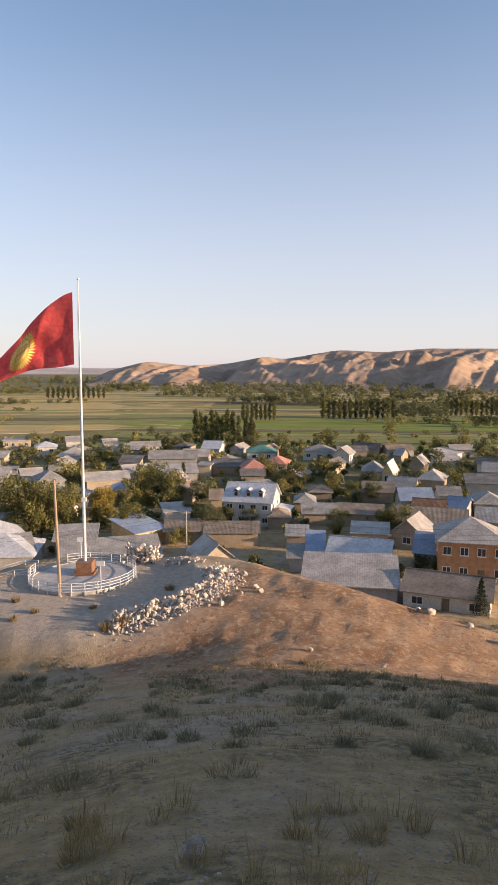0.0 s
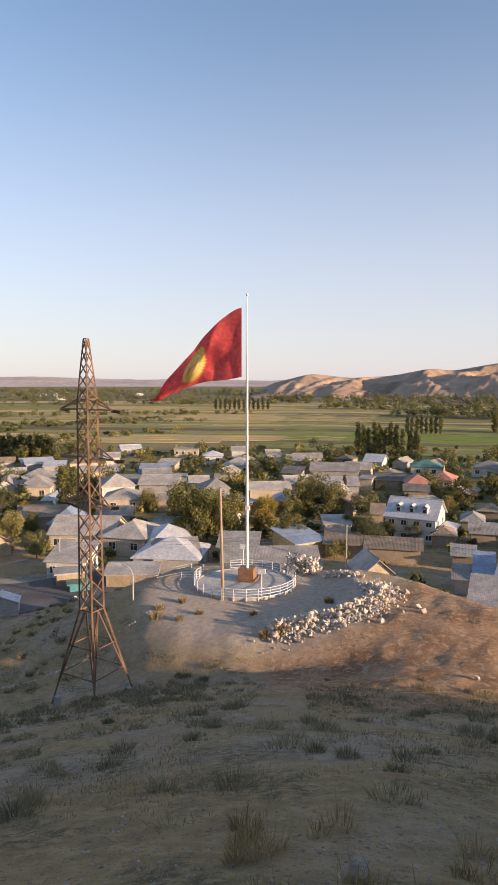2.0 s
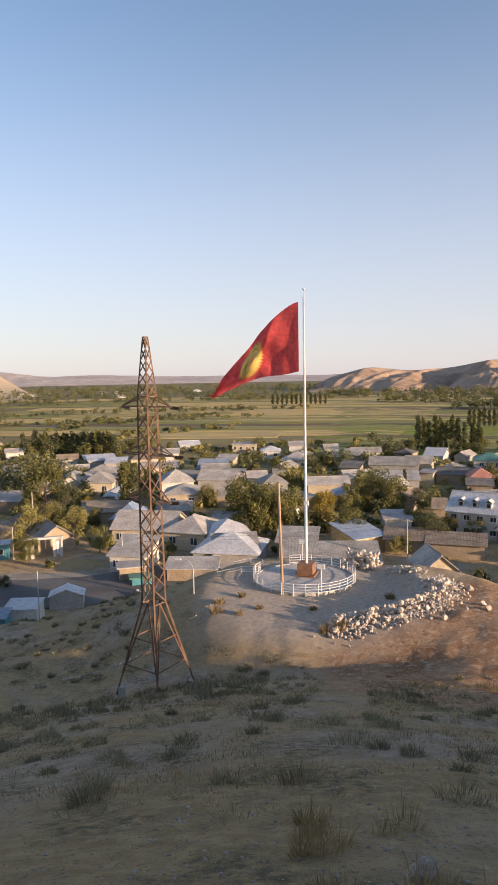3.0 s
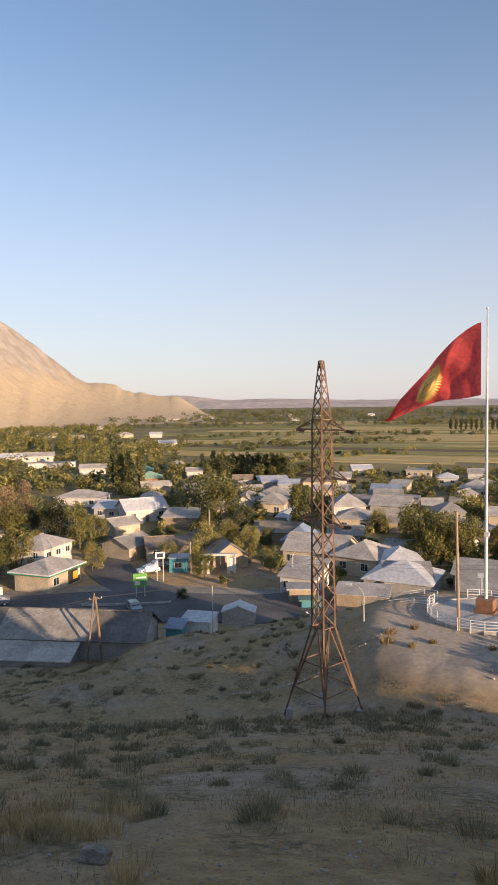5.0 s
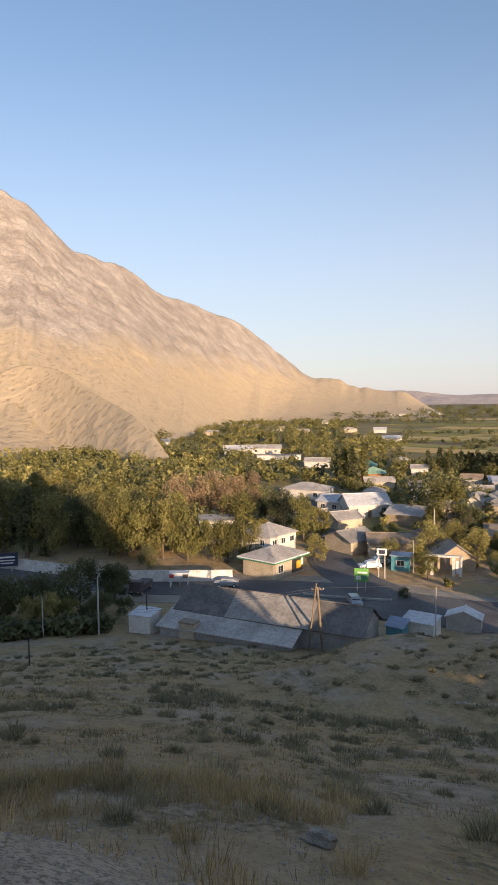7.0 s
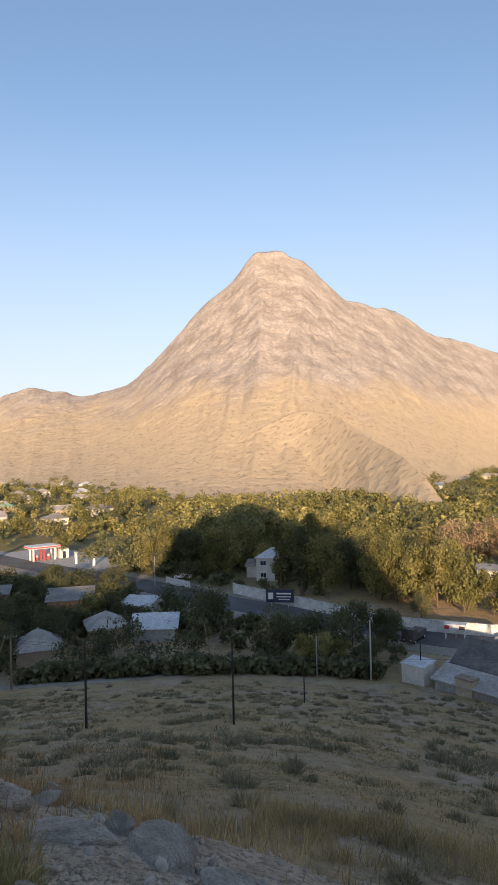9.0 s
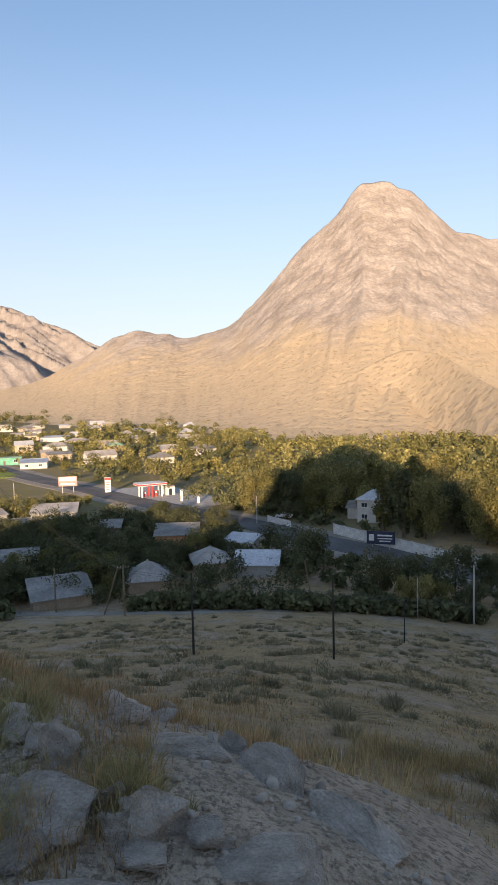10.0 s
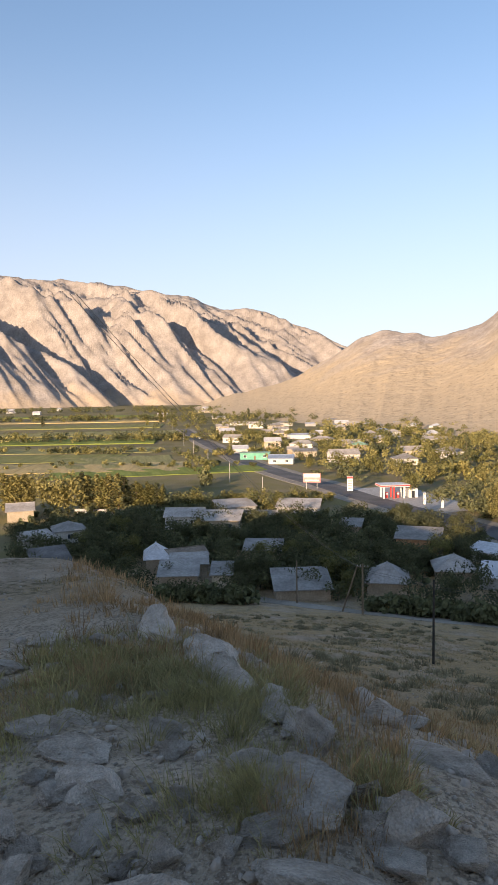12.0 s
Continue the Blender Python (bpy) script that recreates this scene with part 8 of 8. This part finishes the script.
# greenery between the houses
for a0, a1, d0, d1, n, h0, h1 in ((-22, 45, 100, 260, 330, 2.0, 4.5), (-22, 46, 98, 290, 900, 1.2, 2.45), (40, 62, 140, 520, 420, 3.0, 7.0), (44, 58, 500, 950, 420, 4, 9), (84, 112, 230, 560, 420, 3.0, 6.5), (84, 100, 330, 640, 260, 4, 8), (96, 116, 560, 1300, 300, 4, 9), (74, 126, 104, 185, 420, 1.2, 3.2), (62, 92, 150, 300, 240, 1.5, 4.0), (56, 84, 200, 400, 420, 4.0, 8.5)):
    for _ in range(n):
        a, d = wr.uniform(a0, a1), math.sqrt(wr.uniform(d0 * d0, d1 * d1))
        x, y = polar(a, d)
        if free(x, y, 0.5 if h1 < 2.5 else 5.0):
            h = wr.uniform(h0, h1)
            k = "d" if a > 74 and d < 190 else wr.choice("ggod")
            spots[k].append((x, y, h, h * wr.uniform(0.8, 1.4)))
# garden trees in the yards
for _ in range(170):
    a, d = wr.uniform(-21, 60), math.sqrt(wr.uniform(108 ** 2, 300 ** 2))
    x, y = polar(a, d)
    if free(x, y, 3.0):
        tree(wr.choice("ggodd"), round(x, 1), round(y, 1), round(wr.uniform(4.5, 7.5), 1), 1.0)
# orchard trees crowd the shaded yards below the slope
ORCHARD = []
for _ in range(330):
    a, d = wr.uniform(80, 127), math.sqrt(wr.uniform(98 ** 2, 168 ** 2))
    x, y = polar(a, d)
    if min(math.hypot(x - hx, y - hy) for hx, hy in HOUSE_SPOTS) > 4.4 and free(x, y, -4):
        h = wr.uniform(2.8, 5.8)
        ORCHARD.append((x, y, h, h * wr.uniform(0.8, 1.2)))
# dense hedge and garden bushes at the foot of the slope
for _ in range(420):
    a = wr.uniform(66, 126)
    x, y = polar(a, np.interp(a, [66, 80, 100, 126], [91, 91, 92, 104]) + wr.uniform(0, 4))
    h = wr.uniform(1.2, 2.6)
    if seg_dist(np.array(x), np.array(y), (-88, -10), (-96, -24))[0] > 5:
        spots["d"].append((x, y, h, h * wr.uniform(0.9, 1.5)))
for _ in range(420):
    a, d = wr.uniform(70, 126), wr.uniform(112, 190)
    x, y = polar(a, d)
    if min(math.hypot(x - hx, y - hy) for hx, hy in HOUSE_SPOTS) > 5.5 and free(x, y, -2):
        h = wr.uniform(1.5, 3.4)
        spots["d"].append((x, y, h, h * wr.uniform(0.9, 1.4)))
# hedges and tree lines in the plain
for a0, d0, a1, d1, n, h in ((20, 420, 45, 300, 70, 3.5), (18, 520, 46, 480, 80, 4), (14, 640, 40, 620, 70, 5), (-22, 560, 2, 620, 90, 9), (-22, 700, 8, 760, 120, 11), (-22, 900, 12, 950, 130, 12), (10, 900, 46, 900, 130, 9), (8, 1100, 46, 1150, 150, 11),
                             (8, 1400, 48, 1400, 170, 14), (6, 1800, 50, 1800, 190, 16), (-22, 1050, 12, 1100, 130, 13), (106, 300, 128, 330, 26, 2.4), (104, 350, 128, 430, 70, 4), (104, 480, 128, 520, 120, 7), (100, 800, 128, 900, 150, 9), (100, 1200, 128, 1300, 150, 10), (12, 300, 24, 290, 40, 3), (-20, 330, 10, 300, 14, 3), (26, 360, 38, 330, 30, 3),
                             (22, 560, 36, 430, 60, 3), (-22, 420, -10, 400, 20, 6)):
    for k in range(n):
        t = wr.random()
        x, y = polar(a0 + (a1 - a0) * t, (d0 + (d1 - d0) * t) * wr.uniform(0.97, 1.04))
        hh = h * wr.uniform(0.5, 1.15)
        spots[wr.choice("gdd" if d0 > 500 else "god")].append((x, y, hh, hh * wr.uniform(0.7, 1.3) + 0.02 * d0 / 10))
for key, leaf, text in (("g", L_GREEN, "leafy green trees standing among far houses"), ("d", L_DARK, "dark green trees standing among far houses"), ("o", L_OLIVE, "olive-green trees standing among far houses")):
    woods("far_trees", leaf, text, FAR_TREES[key], 520, 0.28)
woods("orchard", L_DARK, "dark green orchard trees crowding the shaded yards", ORCHARD, 420, 0.2)
woods("hedges", L_GREEN, "green bushes and far woods across the valley", spots["g"])
woods("hedges", L_DARK, "dark green bushes and far woods across the valley", spots["d"])
woods("hedges", L_OLIVE, "olive-green bushes between houses and fields", spots["o"])

# far settlements on the plain
for k in range(46):
    a = wr.choice([wr.uniform(22, 44), wr.uniform(40, 48), wr.uniform(100, 127), wr.uniform(98, 110)])
    d = wr.uniform(1150, 1600) if a < 50 else wr.uniform(900, 1500)
    x, y = polar(a, d)
    house(round(x, 1), round(y, 1), a + wr.uniform(-25, 25), wr.uniform(10, 18), 9, wr.uniform(3.0, 5.0), wr.choice("gh"), 2.2, wr.choice([R_PALE, R_WHITE]), WHITE, "whitewashed far-off house with a pale roof", 2)

# houses strung along the main road beyond the filling station
for k in range(60):
    a, d = wr.uniform(89, 109), wr.uniform(300, 720)
    x, y = polar(a, d)
    if free(x, y, 4.0) and min(math.hypot(x - hx, y - hy) for hx, hy in HOUSE_SPOTS) > 20:
        HOUSE_SPOTS.append((x, y))
        house(round(x, 1), round(y, 1), a + wr.uniform(-25, 25), round(wr.uniform(9, 15), 1), 8, round(wr.uniform(3.0, 4.6), 1), wr.choice("gh"), 2.0, wr.choice([R_PALE, R_WHITE, R_GREY]), wr.choice([WHITE, CREAM]), "pale house with a sheet roof near the main road", 2)

# dormers and porch of the gabled villa
for k in (-2.6, 0.0, 2.6):
    dm = part("dormer", boxes((k - 0.55, 0.9, 5.9, k + 0.55, 3.4, 7.0)), WHITE, gabled_villa, "small white dormer")
    b = bmesh.new()
    slab(b, [(k - 0.75, 0.7, 6.95), (k, 0.7, 7.5), (k, 3.9, 7.5), (k - 0.75, 3.9, 6.95)], 0.08)
    slab(b, [(k + 0.003, 0.7, 7.5), (k + 0.75, 0.7, 6.95), (k + 0.75, 3.9, 6.95), (k + 0.003, 3.9, 7.5)], 0.08)
    part("dormer_roof", b, R_WHITE, dm)
    part("pane", boxes((k - 0.32, 0.86, 6.1, k + 0.32, 0.896, 6.8)), GLASS, dm)
b = bmesh.new()
slab(b, [(5.2, -0.4, 3.2), (8.2, -0.4, 2.7), (8.2, 9.2, 2.7), (5.2, 9.2, 3.2)], 0.1)
part("porch_roof", b, R_WHITE, gabled_villa)
part("porch_wall", boxes((5.0, 0.0, -0.5, 7.7, 8.8, 2.65)), WHITE, gabled_villa)

drop_sources()


# ---------------------------------------------------------------- foreground: boulders, dry grass and scrub
BOULDERS = [rock_mesh("boulder", 300 + k, M_BOULDER, 4) for k in range(7)]


def boulder(k, x, y, sx, sy, sz, turn, tilt=0, sink=0.45):
    ob = new("boulder", BOULDERS[k % 7])
    ob.matrix_basis = pose(x, y, gz(x, y) + sz * 0.22, tilt, tilt * 0.6, turn) @ Matrix.Diagonal((sx * 0.95, sy * 0.95, sz * 0.85, 1))
    return tagged(ob, "weathered grey boulder set in the dusty hillside", "boulder", "boulders on the hillside")


for row in ((0, -3.75, -0.30, 0.30, 0.24, 0.22, 20), (1, -3.95, -0.85, 0.42, 0.36, 0.16, 60), (2, -4.25, -2.45, 0.34, 0.26, 0.13, 100), (3, -3.75, -2.15, 0.34, 0.24, 0.16, 30), (4, -2.95, -1.45, 0.34, 0.26, 0.18, 140),
            (5, -3.15, -0.55, 0.46, 0.22, 0.13, 80), (6, -4.75, -0.95, 0.36, 0.20, 0.18, 200), (0, -3.25, -1.45, 0.15, 0.12, 0.12, 10), (1, -4.05, -0.52, 0.06, 0.16, 0.14, 15), (2, -5.9, -1.9, 0.55, 0.30, 0.2, 50),
            (3, -6.6, -2.4, 0.7, 0.35, 0.2, 20), (4, -4.9, -0.05, 0.40, 0.22, 0.14, 70), (5, -3.2, -2.35, 0.20, 0.16, 0.12, 40), (6, -3.55, -1.75, 0.17, 0.13, 0.10, 90), (0, -3.35, -1.15, 0.14, 0.11, 0.10, 60),
            (1, -3.55, -0.95, 0.24, 0.15, 0.09, 120), (2, -3.9, 0.95, 0.50, 0.30, 0.12, 30), (3, -3.5, 0.35, 0.34, 0.24, 0.10, 75), (4, -4.6, 0.5, 0.42, 0.26, 0.08, 10), (5, -6.1, 5.6, 0.26, 0.22, 0.16, 10), (6, -0.55, 6.1, 0.24, 0.18, 0.14, 45),
            (0, -5.6, -0.6, 0.34, 0.2, 0.2, 110), (1, -5.2, -1.35, 0.18, 0.14, 0.12, 66), (2, -7.6, -3.4, 0.8, 0.4, 0.22, 30), (3, -4.5, -3.0, 0.3, 0.2, 0.12, 80), (4, -2.75, -0.95, 0.26, 0.16, 0.10, 33), (5, -2.85, -2.05, 0.22, 0.15, 0.10, 12)):
    boulder(*row)
srng = random.Random(31)
for k in range(70):
    a, d = srng.uniform(88, 130), srng.uniform(3.0, 8.5)
    x, y = polar(a, d)
    w = srng.uniform(0.05, 0.15) * (0.6 + d * 0.12)
    boulder(k, x, y, w * srng.uniform(1.0, 1.7), w, w * srng.uniform(0.45, 0.8), srng.uniform(0, 360), srng.uniform(-14, 14))
# small stones on the ground
PEBBLE = rock_mesh("pebble", 500, M_BOULDER, 1)
verts, faces, n = [], [], 0
pv = np.array([v.co[:] for v in PEBBLE.vertices])
pf = np.array([p.vertices[:] for p in PEBBLE.polygons])
for _ in range(5200):
    a, d = srng.uniform(-26, 132), 2.3 * math.exp(srng.random() * 2.9)
    x, y = polar(a, d)
    s = srng.uniform(0.005, 0.021) * (1 + d * 0.10) * (1.0 + 1.8 * srng.random() ** 3 if a > 70 and d < 9 else 1.0)
    rot = np.array(Euler((srng.random() * 6, srng.random() * 6, srng.random() * 6)).to_matrix())
    verts.append(pv @ rot.T * s * np.array([1.2, 1, 0.7]) + np.array([x, y, gz(x, y) + s * 0.2]))
    faces.append(pf + n)
    n += len(pv)
ob = new("pebbles", cloud_mesh("pebbles", np.concatenate(verts), np.concatenate(faces), M_BOULDER))
tagged(ob, "small grey stones scattered over the hillside", "stones", kind="stuff")

G_STRAW = leaf_mat("dry_grass", (0.30, 0.22, 0.105), (0.42, 0.32, 0.17))
G_RUST = leaf_mat("rusty_grass", (0.33, 0.21, 0.105), (0.43, 0.29, 0.155))
G_SAGE = leaf_mat("grey_green_scrub", (0.23, 0.205, 0.125), (0.33, 0.29, 0.185))
G_HERB = leaf_mat("green_herbs", (0.33, 0.285, 0.125), (0.45, 0.385, 0.19))


def blades(name, material, label, tufts, per=26, lean=0.5):
    """Tufts of thin blades: x, y, height, radius."""
    rng = np.random.default_rng(len(tufts) + per)
    T = np.array(tufts)
    zz = ground_z(T[:, 0], T[:, 1])
    k = np.repeat(np.arange(len(T)), per)
    m = len(k)
    ang, rad = rng.random(m) * 6.283, np.sqrt(rng.random(m)) * T[k, 3]
    bx, by = T[k, 0] + np.cos(ang) * rad, T[k, 1] + np.sin(ang) * rad
    base = np.stack([bx, by, zz[k] - 0.02], 1)
    h = T[k, 2] * (0.4 + 0.75 * rng.random(m))
    out = np.stack([np.cos(ang), np.sin(ang), np.zeros(m)], 1) * (lean * h * rng.random(m))[:, None] + rng.normal(size=(m, 3)) * (0.12 + 0.16 * (lean > 1)) * h[:, None]
    tip = base + out
    tip[:, 2] = base[:, 2] + h
    mid = base + out * 0.35
    mid[:, 2] = base[:, 2] + h * 0.55
    dist = np.hypot(bx, by)
    wv = (0.0016 + 0.00042 * dist) * (0.7 + 0.6 * rng.random(m))
    turn = rng.random(m) * 6.283
    side = np.stack([np.cos(turn), np.sin(turn), np.zeros(m)], 1) * wv[:, None]
    v = np.stack([base - side, base + side, mid + side * 0.8, mid - side * 0.8, tip], 1).reshape(-1, 3)
    i = np.arange(m) * 5
    f = np.concatenate([np.stack([i, i + 1, i + 2], 1), np.stack([i, i + 2, i + 3], 1), np.stack([i + 3, i + 2, i + 4], 1)], 0)
    ob = new(name, cloud_mesh(name, v, f, material))
    return tagged(ob, label, "grass", kind="stuff")


def scatter(n, a0, a1, d0, d1, h0, h1, r, clump=0.5, seed=1, keep=None):
    out = []
    rr = random.Random(seed)
    while len(out) < n:
        a, d = rr.uniform(a0, a1), d0 * (d1 / d0) ** rr.random()
        x, y = polar(a, d)
        if vnoise(np.array(x / (1.5 + d * 0.09)), np.array(y / (1.5 + d * 0.09)), seed) < clump:
            continue
        if seg_dist(np.array(x), np.array(y), (-15, 58), (-7, 58))[0] < 12 and rr.random() < 0.985:
            continue
        if seg_dist(np.array(x), np.array(y), (-3.5, 60), (20, 42))[0] < 11 and rr.random() < 0.93:
            continue
        out.append((x, y, rr.uniform(h0, h1), r * rr.uniform(0.5, 1.5) * (1 + d * 0.02)))
    return out


def even_scatter(n, a0, a1, d0, d1, h0, h1, r, clump, seed, size):
    """Spots spread evenly over the slope, kept to patches of the given size; bare on the terrace, the mound and the track."""
    rr = np.random.default_rng(seed)
    a = np.radians(rr.uniform(a0, a1, n * 8))
    d = np.sqrt(rr.uniform(d0 * d0, d1 * d1, n * 8))
    x, y = -np.sin(a) * d, np.cos(a) * d
    ok = vnoise(x / size, y / size, seed) * 0.65 + vnoise(x / size * 3.1, y / size * 3.1, seed + 5) * 0.35 > clump
    ok &= (seg_dist(x, y, (-15, 58), (-7, 58))[0] > 12.5) | (rr.random(n * 8) < 0.012)
    ok &= (seg_dist(x, y, (-3.5, 60), (21, 42))[0] > 11) | (rr.random(n * 8) < 0.04)
    ok &= seg_dist(x, y, (-15, 47), (-36, 36.5))[0] > 2.2
    ok &= seg_dist(x, y, (-9, 47), (-4.5, 22))[0] > 1.3
    x, y = x[ok][:n], y[ok][:n]
    k = len(x)
    return list(zip(x, y, rr.uniform(h0, h1, k), r * rr.uniform(0.5, 1.4, k)))


G_BUSH = leaf_mat("dark_wormwood", (0.205, 0.178, 0.105), (0.30, 0.26, 0.16))
blades("dry_grass", G_STRAW, "short straw-coloured dry grass in patches on the slope", even_scatter(5200, -26, 126, 4.0, 40, 0.04, 0.13, 0.22, 0.50, 3, 3.2), 16, 0.9)
blades("dry_grass", G_STRAW, "short straw-coloured dry grass in patches on the slope", even_scatter(7000, -26, 126, 38, 84, 0.06, 0.16, 0.46, 0.47, 23, 5.0), 12, 1.1)
blades("scrub", G_BUSH, "dark grey-green wormwood bushes dotted over the slope", even_scatter(260, -26, 112, 8, 34, 0.10, 0.28, 0.34, 0.40, 7, 4.5), 260, 1.5)
blades("scrub", G_BUSH, "dark grey-green wormwood bushes dotted over the slope", even_scatter(760, -26, 118, 30, 84, 0.12, 0.32, 0.46, 0.44, 27, 6.5), 110, 1.6)
blades("scrub", G_SAGE, "low grey-green scrub between the bushes", even_scatter(900, -26, 116, 8, 80, 0.08, 0.22, 0.34, 0.44, 8, 5.0), 60, 1.4)
blades("scrub", G_SAGE, "dense scrub at the foot of the pylon and beside the track", even_scatter(230, 18, 62, 32, 48, 0.15, 0.40, 0.40, 0.36, 18, 3.0), 110, 1.2)
blades("dry_grass", G_RUST, "rust-coloured dry grass on the steep slope", scatter(700, 84, 122, 6.0, 26, 0.10, 0.24, 0.18, 0.42, 5), 24)
blades("dry_grass", G_RUST, "rust-coloured dry grass on the steep slope", scatter(240, -26, 84, 8, 40, 0.06, 0.15, 0.2, 0.6, 6), 20)
blades("dry_grass", G_STRAW, "tall yellow grass on the bank below the rocks", even_scatter(420, 44, 92, 5.2, 13, 0.14, 0.32, 0.20, 0.42, 15, 2.0), 36, 0.7)
blades("dry_grass", G_STRAW, "tall dry grass clumps near the viewer", even_scatter(46, -26, 16, 4.4, 8, 0.12, 0.32, 0.16, 0.52, 4, 1.2), 60, 0.9)
blades("scrub", G_HERB, "green weeds between the rocks", scatter(120, 92, 132, 3.6, 8, 0.05, 0.14, 0.14, 0.5, 8), 34, 1.2)
blades("scrub", G_HERB, "trailing green weeds in a band between the rocks", even_scatter(150, 103, 124, 3.6, 8.0, 0.06, 0.22, 0.20, 0.45, 12, 1.1), 60, 1.4)
blades("dry_grass", G_STRAW, "yellow grass clumps at the terrace edge", [(-10.8, 48.0, 0.7, 0.35), (-9.6, 48.6, 0.8, 0.4), (-21.0, 52.0, 0.6, 0.4), (-19.6, 54.0, 0.5, 0.3), (-20.6, 50.2, 0.7, 0.5), (-17.2, 51.6, 0.4, 0.3), (-7.0, 57.2, 0.5, 0.4), (-12.8, 52.6, 0.35, 0.3), (-18.4, 50.0, 0.4, 0.3)], 120, 0.7)
def clump_line(a0, d0, a1, d1, n, wide, h0, h1, r, seed):
    """Tufts strewn about a line between two bearings."""
    rr = random.Random(seed)
    out = []
    for _ in range(n):
        t = rr.random()
        x, y = polar(a0 + (a1 - a0) * t, d0 + (d1 - d0) * t)
        out.append((x + rr.gauss(0, wide), y + rr.gauss(0, wide), rr.uniform(h0, h1), r * rr.uniform(0.6, 1.4)))
    return out


blades("scrub", G_HERB, "thick trailing green weeds on the rocky shoulder", clump_line(117, 6.8, 105, 5.3, 130, 0.34, 0.06, 0.20, 0.13, 61), 50, 1.6)
blades("scrub", G_HERB, "small green bush between two boulders", clump_line(98, 4.3, 96, 4.1, 24, 0.14, 0.08, 0.2, 0.08, 62), 60, 1.3)
blades("scrub", G_HERB, "small green bush between two boulders", clump_line(108, 4.0, 105, 3.9, 26, 0.16, 0.08, 0.2, 0.08, 63), 60, 1.3)
blades("dry_grass", G_RUST, "rust-brown grass band along the edge of the shoulder", clump_line(122, 11.0, 84, 6.2, 170, 0.6, 0.10, 0.26, 0.14, 64), 40, 0.8)
blades("dry_grass", G_RUST, "rust-brown dry stalks between the rocks", scatter(160, 94, 126, 3.4, 7.5, 0.08, 0.22, 0.10, 0.4, 13), 22)
